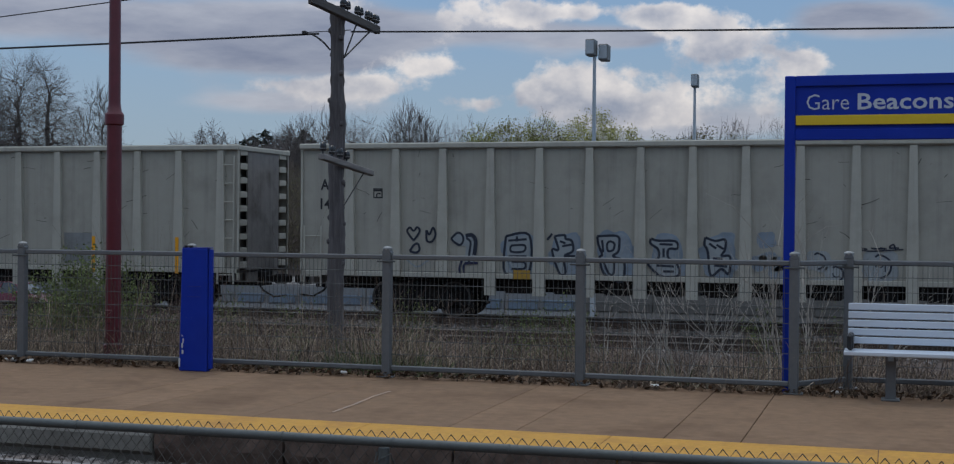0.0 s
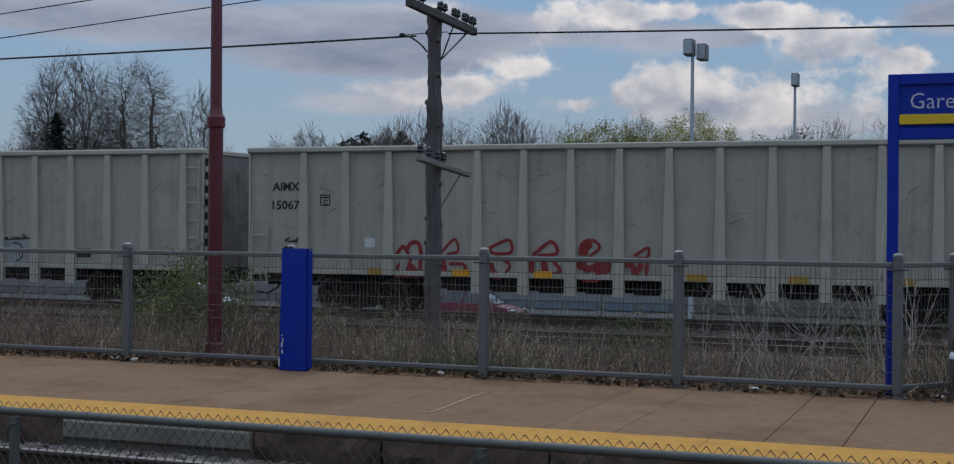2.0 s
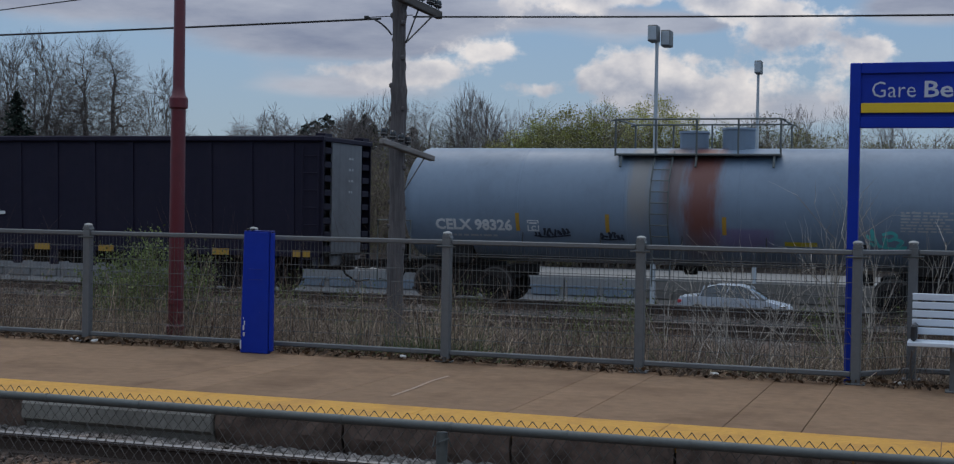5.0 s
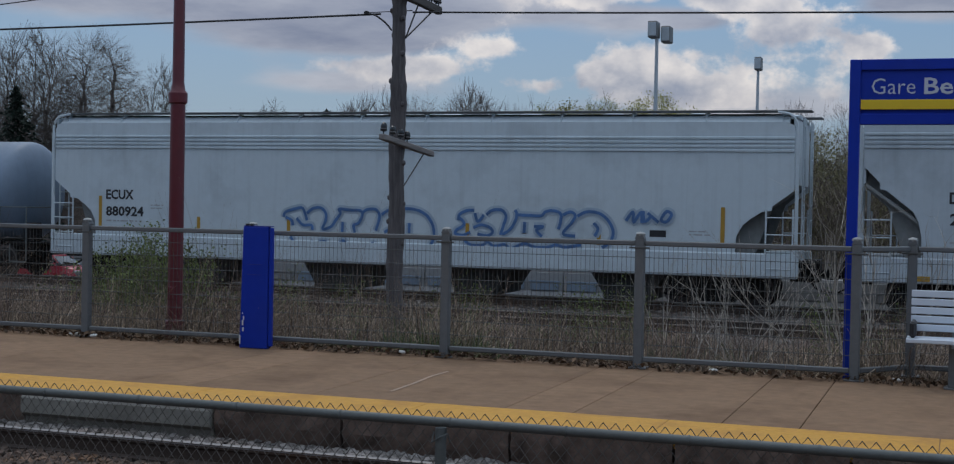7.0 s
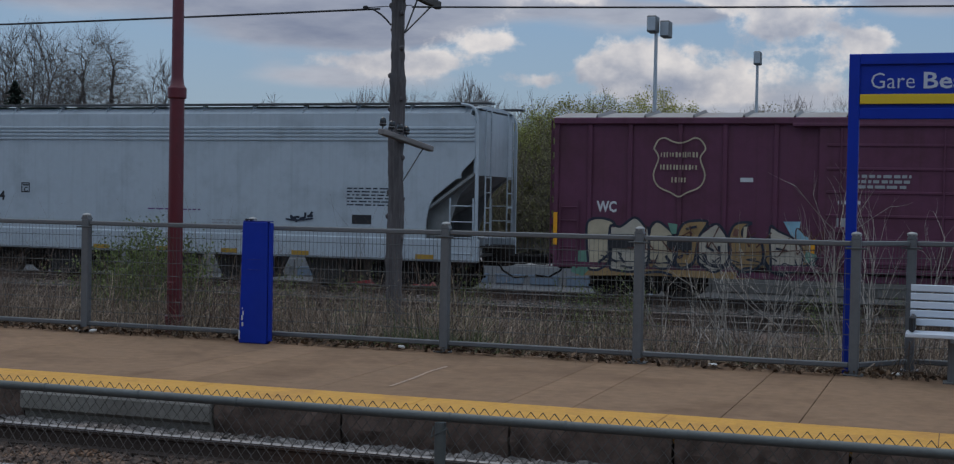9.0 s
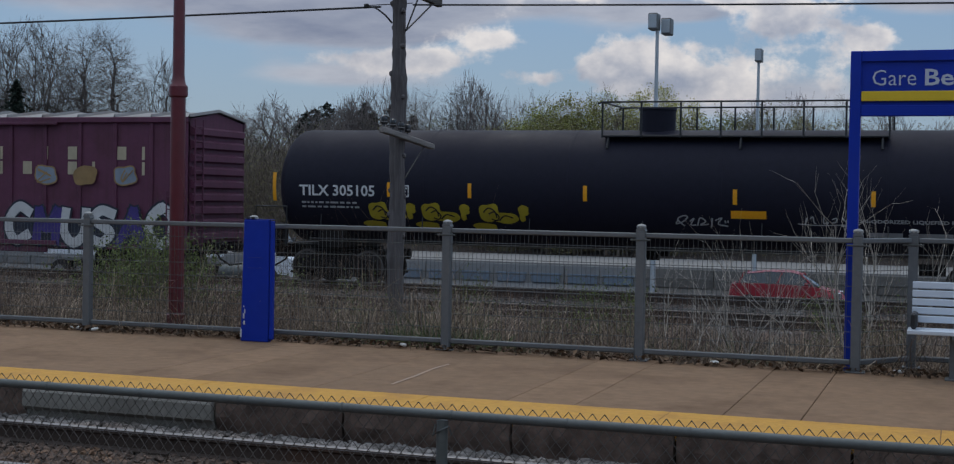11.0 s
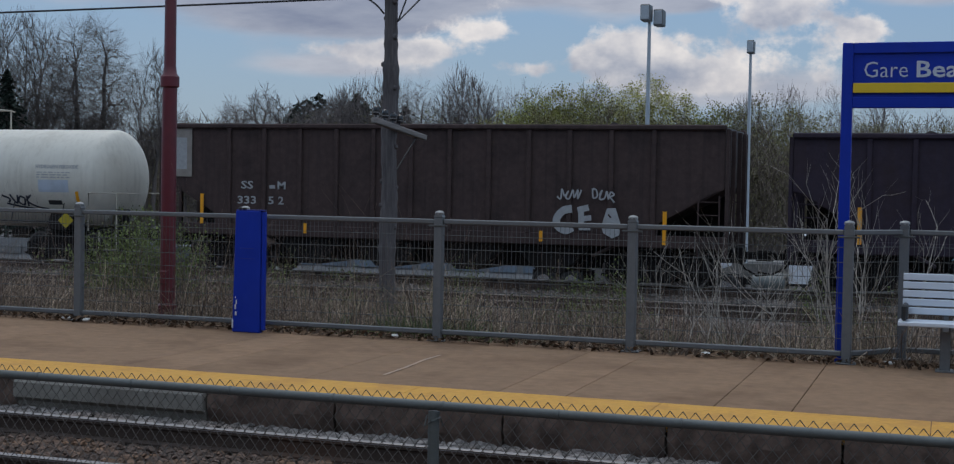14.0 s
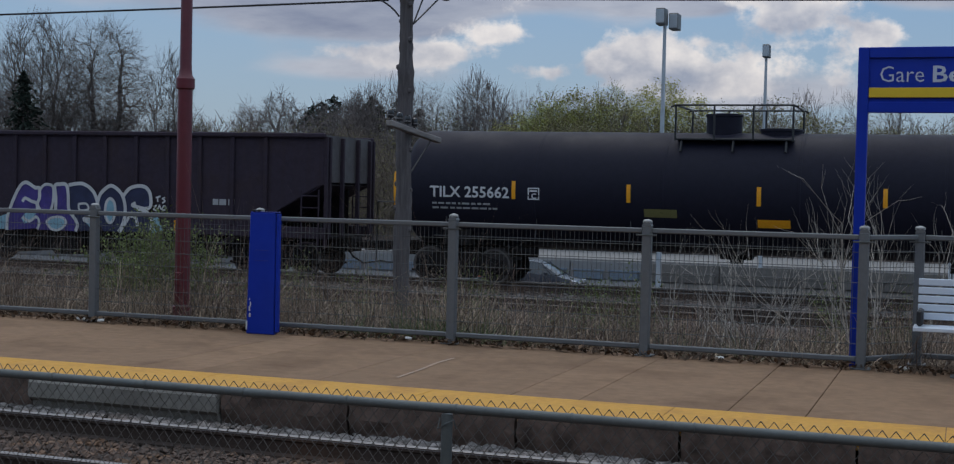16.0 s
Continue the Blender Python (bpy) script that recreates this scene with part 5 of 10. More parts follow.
# ---- high-sided ribbed gondolas
def gondola(x0, x1, label, body="gondola_paint", rib="gondola_rib", top=4.40, ribs_flush=False, rib0=1.62, pitch=1.2275):
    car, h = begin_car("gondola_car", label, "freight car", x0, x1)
    sill, y = 1.05, 1.50
    for sy in (-1, 1):
        s = Shape()
        ya, yb = (-y, -y + 0.05) if sy < 0 else (y - 0.05, y)
        s.box(-h, h, ya, yb, sill, top - 0.14)
        part("side_wall", s, body, car)
        s = Shape()
        ya, yb = sorted((sy * (y - 0.06), sy * 1.62))
        s.box(-h - 0.02, h + 0.02, ya, yb, top - 0.15, top, 0.03)
        part("top_chord", s, rib, car)
        s = Shape()
        ya, yb = sorted((sy * (y - 0.02), sy * (y + 0.05)))
        s.box(-h, h, ya, yb, sill - 0.02, sill + 0.10, 0.01)
        part("side_sill", s, rib, car)
        n = 15
        for i in range(n + 1):
            rx = -h + rib0 + pitch * i
            s = Shape()
            wt, wb = (0.085, 0.15) if i % 2 == 0 else (0.085, 0.14)
            deep = 0.62 if 3 <= i <= n - 3 else sill
            d = 0.035 if ribs_flush else 0.11
            a, b = sorted((sy * (y - 0.01), sy * (y + d)))
            z = top - 0.16
            pts = [(-wt, z), (wt, z), (wb, sill + 0.25), (wb, deep), (-wb, deep), (-wb, sill + 0.25)]
            s.prism([(rx + u, w) for u, w in pts], "y", a, b)
            part("rib", s, rib, car)
    if not ribs_flush:
        scrapes(car, Skin(-y), -h + 0.3, h - 0.3, sill + 0.4, top - 0.3, 55, int(abs(x0) * 10) + 3)
    s = Shape()
    s.box(-h, h, -y + 0.06, y - 0.06, sill, sill + 0.06)
    part("floor", s, "underframe", car)
    s = Shape()
    s.box(-h - 0.1, h + 0.1, -0.32, 0.32, 0.66, sill, 0.02)
    part("centre_sill", s, "underframe", car)
    # discharge chutes between the trucks
    n = 12
    for i in range(3, 12):
        rx = -h + rib0 + pitch * (i + 0.5)
        s = Shape()
        s.prism([(rx - 0.45, sill), (rx + 0.45, sill), (rx + 0.3, 0.66), (rx - 0.3, 0.66)], "y", -y + 0.25, y - 0.25)
        part("chute", s, "underframe", car)
    for sx in (-1, 1):
        s = Shape()
        xa, xb = sorted((sx * (h - 0.34), sx * (h - 0.29)))
        s.box(xa, xb, -y + 0.05, y - 0.05, sill - 0.25, top - 0.02)
        xa, xb = sorted((sx * (h - 0.08), sx * (h - 0.03)))
        s.box(xa, xb, -y + 0.55, y - 0.55, sill - 0.25, top - 0.02)
        part("end_wall", s, "end_panel_dark" if ribs_flush else "end_panel", car, "scuffed bare grey end panel")
        for k in range(9):
            z = sill + 0.12 + k * 0.37
            for sy in (-1, 1):
                s = Shape()
                xa, xb = sorted((sx * (h - 0.30), sx * (h - 0.02)))
                ya, yb = sorted((sy * (y - 0.06), sy * (y - 0.50)))
                s.box(xa, xb, ya, yb, z, z + 0.16, 0.01)
                part("end_brace", s, rib, car)
        s = Shape()
        xa, xb = sorted((sx * (h - 0.32), sx * (h + 0.02)))
        s.box(xa, xb, -y, y, top - 0.15, top - 0.02, 0.02)
        part("end_chord", s, rib, car)
        for sy in (-1, 1):
            s = Shape()
            xa, xb = sorted((sx * (h - 0.06), sx * h))
            ya, yb = sorted((sy * (y - 0.05), sy * (y + 0.05)))
            s.box(xa, xb, ya, yb, 0.85, top - 0.1, 0.01)
            part("corner_post", s, rib, car)
            ladder(car, sx * (h - 0.36), sy * (y + 0.09), 0.75, (top - 0.3) if sx > 0 else 2.3, rib, 0.46, 7 if sx > 0 else 3)
    running_gear(car, h, h - 3.05)
    return car, h, Skin(-y)


GON = "pale grey ribbed steel high-sided gondola freight car"
x0, x1 = -36.9, -16.35
car, h, skin = gondola(x0, x1, GON + " with yellow reflective strips")
for gx in (-20.62, -18.11):
    reflector(car, Skin(-1.615), gx - (x0 + x1) / 2, 1.0, 1.96)
patch(car, skin, -21.6 - (x0 + x1) / 2, -20.75 - (x0 + x1) / 2, 1.22, 2.05, "hopper_slope", "repair_plate", "dark scuffed repair plate")

x0, x1 = -14.6, 6.05
car, h, skin = gondola(x0, x1, "pale grey ribbed steel gondola car with blue and black sprayed letters", rib0=1.37, pitch=1.2436)
o = -(x0 + x1) / 2
lettering(car, skin, "AIMX", -14.06 + o, 3.22, 0.27, bold=0.009, width=0.80, label="black painted car lettering")
lettering(car, skin, "14085", -14.06 + o, 2.73, 0.27, bold=0.009, width=0.80, label="black painted car lettering")
plate_box(car, skin, -12.49 + o, 3.13, "letter_black", 0.25)
for i, gx in enumerate((-9.13, -7.96, -6.70, -5.51, -4.29, -3.12)):
    for k in range(5):
        rr = random.Random(40 + i * 7 + k)
        graffiti(car, skin, gx + rr.uniform(0.08, 0.7) + o, rr.uniform(1.2, 2.1), 0.42, 0.36, "spray_haze", "spray_haze" if k % 2 else "spray_mist", 300 + i * 9 + k, 0.02, 0)
    if i < 5:
        graffiti(car, Skin(skin.y - 0.004), gx + 0.38 + o, 1.66, 0.66, 1.0, "spray_grey", "spray_haze", 350 + i, 0.05, 0)
wall = Skin(skin.y - 0.010)
gx, gz = -11.71 + o, 1.01
brush(car, wall, gx, gz, "spray_dark", 0.055, [(0.19, 0.93), (0.02, 1.16), (0.09, 1.26), (0.19, 1.18), (0.28, 1.27), (0.35, 1.17), (0.19, 0.93)], 0.0060)
brush(car, wall, gx, gz, "spray_dark", 0.055, [(0.53, 1.2), (0.61, 1.09), (0.7, 1.26), (0.77, 1.09), (0.67, 0.91), (0.54, 0.95), (0.53, 1.2)], 0.0072)
brush(car, wall, gx, gz, "spray_dark", 0.06, [(0.09, 0.67), (0.19, 0.81), (0.3, 0.86), (0.35, 0.71), (0.26, 0.63), (0.09, 0.67)], 0.0084)
brush(car, wall, gx, gz, "spray_grey", 0.03, [(0, 0.47), (0.27, 0.28), (0.52, 0.4), (0.61, 0.48)], 0.0096)
blob(car, wall, gx, gz, "spray_mist", [(1.18, 0.99), (1.34, 1.11), (1.47, 1.09), (1.72, 1.09), (1.82, 0.94), (1.79, 0.42), (1.54, 0.36), (1.57, 0.81), (1.34, 0.84)], 0.0108)
brush(car, wall, gx, gz, "spray_dark", 0.055, [(1.18, 0.99), (1.28, 0.9), (1.42, 0.84), (1.5, 0.95), (1.47, 1.09), (1.34, 1.14), (1.18, 0.99)], 0.0120)
brush(car, wall, gx, gz, "spray_dark", 0.1, [(1.56, 1.06), (1.72, 1.09), (1.82, 0.94), (1.79, 0.59)], 0.0132)
brush(car, wall, gx, gz, "spray_dark", 0.055, [(1.58, 1.01), (1.69, 0.91), (1.66, 0.63), (1.65, 0.42), (1.55, 0.39)], 0.0144)
brush(car, wall, gx, gz, "spray_navy", 0.06, [(1.49, 0.51), (1.41, 0.27), (1.45, 0.09), (1.53, 0.12), (1.54, 0.36), (1.89, 0.4)], 0.0156)
gx, gz = -9.13 + o, 1.06
blob(car, wall, gx, gz, "spray_mist", [(0.02, 1.02), (0.61, 1.05), (0.6, 0.13), (0, 0.12)], 0.0060)
brush(car, wall, gx, gz, "spray_dark", 0.06, [(0.02, 1.02), (0.61, 1.05), (0.6, 0.13), (0, 0.12), (0.02, 1.02)], 0.0072)
brush(car, wall, gx, gz, "spray_dark", 0.055, [(0.08, 0.91), (0.55, 0.95)], 0.0084)
brush(car, wall, gx, gz, "spray_dark", 0.055, [(0.15, 0.79), (0.49, 0.8), (0.47, 0.65), (0.16, 0.64), (0.15, 0.79)], 0.0096)
brush(car, wall, gx, gz, "spray_dark", 0.055, [(0.09, 0.52), (0.55, 0.53)], 0.0108)
brush(car, wall, gx, gz, "spray_dark", 0.055, [(0.17, 0.39), (0.49, 0.38), (0.49, 0.23), (0.17, 0.22)], 0.0120)
brush(car, wall, gx, gz, "spray_dark", 0.055, [(0.3, 1.02), (0.3, 0.89)], 0.0132)
blob(car, wall, gx, gz, "spray_mist", [(1.25, 1.03), (1.5, 1.06), (1.53, 0.97), (1.68, 0.92), (1.71, 0.68), (1.5, 0.56), (1.76, 0.55), (1.5, 0.5), (1.53, 0.14), (1.38, 0.13), (1.19, 0.69), (1.35, 0.7)], 0.0144)
brush(car, wall, gx, gz, "spray_dark", 0.06, [(1.25, 1.03), (1.5, 1.06), (1.53, 0.97), (1.68, 0.92), (1.71, 0.68), (1.5, 0.56), (1.76, 0.55), (1.5, 0.5), (1.53, 0.14), (1.38, 0.13), (1.19, 0.69), (1.35, 0.7), (1.25, 1.03)], 0.0156)
brush(car, wall, gx, gz, "spray_dark", 0.055, [(1.44, 0.79), (1.68, 0.83)], 0.0168)
brush(car, wall, gx, gz, "spray_dark", 0.055, [(1.32, 0.41), (1.5, 0.44)], 0.0180)
brush(car, wall, gx, gz, "spray_dark", 0.055, [(1.38, 0.91), (1.53, 0.86)], 0.0192)
brush(car, wall, gx, gz, "spray_dark", 0.055, [(1.19, 1.09), (1.07, 0.94)], 0.0204)
gx, gz = -6.81 + o, 1.1
blob(car, wall, gx, gz, "spray_mist", [(-0.01, 1), (0.47, 1.01), (0.53, 0.83), (0.5, 0.63), (0.38, 0.52), (0.65, 0.39), (0.62, -0.05), (0.39, -0.05), (0.15, 0.12), (0.05, 0.47), (0.11, 0.56), (0.02, 0.8)], 0.0060)
brush(car, wall, gx, gz, "spray_dark", 0.06, [(-0.01, 1), (0.47, 1.01), (0.53, 0.83), (0.5, 0.63), (0.38, 0.52), (0.65, 0.39), (0.62, -0.05), (0.39, -0.05), (0.15, 0.12), (0.05, 0.47), (0.11, 0.56), (0.02, 0.8), (-0.01, 1)], 0.0072)
brush(car, wall, gx, gz, "spray_dark", 0.055, [(0.29, 0.89), (0.41, 0.83), (0.38, 0.68), (0.26, 0.65), (0.23, 0.8), (0.29, 0.89)], 0.0084)
brush(car, wall, gx, gz, "spray_dark", 0.055, [(0.14, 0.41), (0.27, 0.12), (0.39, 0.1), (0.41, 0.39)], 0.0096)
brush(car, wall, gx, gz, "spray_dark", 0.055, [(0.11, 0.91), (0.14, 0.62)], 0.0108)
blob(car, wall, gx, gz, "spray_mist", [(1.29, 0.96), (1.47, 0.91), (1.88, 0.9), (1.93, 0.73), (1.72, 0.71), (1.72, 0.5), (1.91, 0.38), (1.97, 0.1), (1.59, 0.05), (1.3, 0.26), (1.24, 0.4), (1.47, 0.49), (1.47, 0.7), (1.29, 0.84)], 0.0120)
brush(car, wall, gx, gz, "spray_dark", 0.06, [(1.29, 0.96), (1.47, 0.91), (1.88, 0.9), (1.93, 0.73), (1.72, 0.71), (1.72, 0.5), (1.91, 0.38), (1.97, 0.1), (1.59, 0.05), (1.3, 0.26), (1.24, 0.4), (1.47, 0.49), (1.47, 0.7), (1.29, 0.84), (1.29, 0.96)], 0.0132)
brush(car, wall, gx, gz, "spray_dark", 0.055, [(1.5, 0.83), (1.82, 0.82)], 0.0144)
brush(car, wall, gx, gz, "spray_dark", 0.055, [(1.6, 0.73), (1.6, 0.52)], 0.0156)
brush(car, wall, gx, gz, "spray_dark", 0.055, [(1.44, 0.32), (1.85, 0.3)], 0.0168)
brush(car, wall, gx, gz, "spray_dark", 0.055, [(1.59, 0.18), (1.85, 0.18)], 0.0180)
blob(car, wall, gx, gz, "spray_mist", [(2.59, 1), (2.82, 0.92), (3.05, 0.95), (3.05, 0.72), (2.97, 0.57), (3.17, 0.55), (3.14, 0.15), (2.97, 0.26), (2.72, 0.11), (2.65, 0.66), (2.57, 0.83)], 0.0192)
brush(car, wall, gx, gz, "spray_dark", 0.06, [(2.59, 1), (2.82, 0.92), (3.05, 0.95), (3.05, 0.72), (2.97, 0.57), (3.17, 0.55), (3.14, 0.15), (2.97, 0.26), (2.72, 0.11), (2.65, 0.66), (2.57, 0.83), (2.59, 1)], 0.0204)
brush(car, wall, gx, gz, "spray_dark", 0.055, [(2.85, 0.83), (3.02, 0.73)], 0.0216)
brush(car, wall, gx, gz, "spray_dark", 0.055, [(2.77, 0.51), (3, 0.5)], 0.0228)
brush(car, wall, gx, gz, "spray_dark", 0.055, [(2.8, 0.34), (3.11, 0.32)], 0.0240)
brush(car, wall, gx, gz, "spray_dark", 0.055, [(2.68, 0.86), (2.85, 0.74)], 0.0252)
for i, (gx, gz, d) in enumerate(((-1.81, 1.40, 0.36), (-1.39, 1.12, 0.34), (-0.51, 1.22, 0.52))):
    graffiti(car, skin, gx + 0.5 * d + o, gz + 0.5 * d, d * 1.5, d * 1.3, "spray_mist", "spray_mist", 360 + i, 0.02, 0)
    stem_letter(car, skin, gx + o, gz, d, d, "ring", None, "spray_dark", 0, 0.045)
    stem_letter(car, skin, gx + 0.26 * d + o, gz + 0.28 * d, d * 0.5, d * 0.42, ("snake", "hook", "gate")[i], None, "spray_dark", 0, 0.03)
    patch(car, skin, gx - 0.05 + o, gx + 0.5 + o, 1.06, 1.16, "spray_haze", "graffiti")
scrawl(car, skin, -0.85 + o, 1.92, 1.1, 0.22, "spray_dark", 29, 3, 0.035)
for gx, m in ((-8.9, "reflector_dull"), (5.2, "reflector_dull")):
    patch(car, Skin(-1.56), gx + o, gx + 0.42 + o, 1.03, 1.25, m, "reflector_strip")
patch(car, skin, 1.85 + o, 2.35 + o, 1.35, 1.6, "letter_black", "data_panel")

x0, x1 = 7.6, 28.45
car, h, skin = gondola(x0, x1, GON + " with red sprayed letters", rib0=1.69, pitch=1.234)
o = -(x0 + x1) / 2
lettering(car, skin, "AIMX", 8.31 + o, 3.24, 0.22, bold=0.008, width=0.82, label="black painted car lettering")
lettering(car, skin, "15067", 8.31 + o, 2.74, 0.23, bold=0.008, width=0.82, label="black painted car lettering")
plate_box(car, skin, 9.89 + o, 2.98, "letter_black", 0.30)
wall = skin
gx, gz = 11.91 + o, 0.97
blob(car, wall, gx, gz, "spray_red", [(0, 0), (0.05, 0.3), (0.13, 0.42), (0.27, 0.13), (0.41, 0.45), (0.65, 0.25), (0.68, 0.02)], 0.0060)
brush(car, wall, gx, gz, "spray_red", 0.1, [(0.06, 0.6), (0.23, 0.81), (0.35, 0.7), (0.47, 0.42)], 0.0072)
brush(car, wall, gx, gz, "spray_red", 0.11, [(0.34, 0.7), (0.45, 0.89), (0.66, 0.91), (0.75, 0.65), (0.72, 0.27), (0.82, 0.05)], 0.0084)
blob(car, wall, gx, gz, "gondola_paint", [(0.13, 0.23), (0.2, 0.39), (0.29, 0.2), (0.17, 0.13)], 0.0096)
brush(car, wall, gx, gz, "spray_red", 0.07, [(1.29, 0.65), (1.67, 1.02), (1.78, 0.72), (1.52, 0.64), (1.39, 0.5)], 0.0108)
brush(car, wall, gx, gz, "spray_red", 0.22, [(1.32, 0.47), (1.41, 0.06)], 0.0120)
brush(car, wall, gx, gz, "spray_red", 0.09, [(1.53, 0.39), (1.93, 0.38), (1.93, 0.18), (1.49, 0.16)], 0.0132)
brush(car, wall, gx, gz, "spray_red", 0.08, [(2.62, 0.8), (3.14, 1.02), (3.21, 0.71), (2.75, 0.68), (2.6, 0.8)], 0.0144)
brush(car, wall, gx, gz, "spray_red", 0.08, [(2.92, 0.55), (3.18, 0.37), (2.92, 0.06), (2.72, 0.12), (2.62, 0.43)], 0.0156)
brush(car, wall, gx, gz, "spray_red", 0.18, [(2.65, 0.43), (2.72, 0.21), (2.89, 0.06)], 0.0168)
brush(car, wall, gx, gz, "spray_red", 0.09, [(3.79, 0.64), (4.26, 0.99), (4.42, 0.7), (3.92, 0.63)], 0.0180)
brush(car, wall, gx, gz, "spray_red", 0.16, [(4.06, 0.69), (4.11, 0.24)], 0.0192)
brush(car, wall, gx, gz, "spray_red", 0.18, [(3.74, 0.51), (3.74, 0.14)], 0.0204)
brush(car, wall, gx, gz, "spray_red", 0.09, [(3.74, 0.14), (4.4, 0.2), (4.49, 0.32), (4.27, 0.55)], 0.0216)
brush(car, wall, gx, gz, "spray_red", 0.24, [(5.09, 0.66), (5.13, 0.89), (5.3, 0.98)], 0.0228)
brush(car, wall, gx, gz, "spray_red", 0.07, [(5.13, 0.92), (5.33, 1.04), (5.52, 0.87), (5.27, 0.65)], 0.0240)
brush(car, wall, gx, gz, "spray_red", 0.16, [(4.98, 0.33), (5.07, 0.53), (5.18, 0.32), (5.43, 0.4), (5.71, 0.51), (5.68, 0.29), (5.49, 0.3)], 0.0252)
brush(car, wall, gx, gz, "spray_red", 0.15, [(5.07, 0.08), (5.49, 0.09), (5.43, 0.36)], 0.0264)
brush(car, wall, gx, gz, "spray_red", 0.07, [(6.39, 0.67), (6.74, 0.87), (6.71, 0.62), (6.5, 0.61)], 0.0276)
brush(car, wall, gx, gz, "spray_red", 0.14, [(6.17, 0.47), (6.35, 0.42), (6.41, 0.25), (6.59, 0.47)], 0.0288)
brush(car, wall, gx, gz, "spray_red", 0.09, [(6.47, 0.2), (6.66, 0.13), (6.7, 0.28), (6.71, 0.56)], 0.0300)
for gx, m in ((9.0, "reflector_dull"), (11.2, "reflector_dull"), (13.55, "reflector"), (15.75, "reflector"), (19.6, "reflector_dull"), (22.0, "reflector_dull"), (24.4, "reflector_dull"), (26.95, "reflector_dull")):
    patch(car, Skin(-1.56), gx + o, gx + 0.48 + o, 1.05, 1.22, m, "reflector_strip")
scrawl(car, skin, 8.7 + o, 1.92, 0.5, 0.1, "letter_black", 5, 3, 0.04)
patch(car, skin, 11.05 + o, 11.35 + o, 1.75, 2.0, "letter_white", "data_panel")

x0, x1 = 29.85, 50.85
car, h, skin = gondola(x0, x1, "black ribbed steel high-sided gondola freight car with a white emblem", "black_car_paint", "black_car_paint", 4.22, True)
o = -(x0 + x1) / 2
lettering(car, Skin(-1.54), "AIMX", 30.56 + o, 3.25, 0.235, "letter_white", 0.008, 0.86, "white painted car lettering")
lettering(car, Skin(-1.54), "20216", 30.56 + o, 2.75, 0.235, "letter_white", 0.008, 0.84, "white painted car lettering")
plate_box(car, skin, 32.05 + o, 3.22, "letter_grey")
patch(car, skin, 33.3 + o, 33.62 + o, 1.95, 2.22, "letter_white", "data_panel")
bars(car, skin, 33.05 + o, 33.95 + o, 1.88, 2, "letter_grey", 0.05, 0.04, 3)
s = Shape()
for pts in (((-0.55, 0), (-0.35, 0), (0.02, 0.78), (-0.10, 0.78)), ((0.55, 0), (0.35, 0), (-0.02, 0.78), (0.10, 0.78)), ((-0.3, 0.22), (0.3, 0.22), (0.26, 0.34), (-0.26, 0.34)),
            ((-0.34, 0.92), (-0.2, 0.92), (0.03, 1.6), (-0.12, 1.6)), ((0.34, 0.92), (0.2, 0.92), (-0.03, 1.6), (0.12, 1.6)), ((-0.4, 0.88), (-0.12, 0.88), (-0.12, 0.96), (-0.4, 0.96)),
            ((0.4, 0.88), (0.12, 0.88), (0.12, 0.96), (0.4, 0.96)), ((-0.68, 0), (-0.28, 0), (-0.28, 0.09), (-0.68, 0.09)), ((0.68, 0), (0.28, 0), (0.28, 0.09), (0.68, 0.09))):
    s.add([(u, v, 0.001 * len(s.f)) for u, v in pts], [(0, 1, 2, 3)])
part("emblem", bent(s, skin, 40.2 + o, 2.0, 0.045), "letter_white", car, "white painted emblem of slanted strokes", smooth=0)
for gx in (31.2, 33.2, 35.5, 38.15, 41.9, 44.0, 47.6, 50.0):
    patch(car, Skin(-1.56), gx + o, gx + 0.5 + o, 1.03, 1.2, "reflector_dull", "reflector_strip")
for k in range(4):
    bars(car, Skin(-0.0), 0, 0.3, 3.7 - 0.3 * k, 1, "letter_grey", 0.06, 0.03, 60 + k).matrix_basis = pose(h + 0.01, 0, 0, 0, 0, 90)


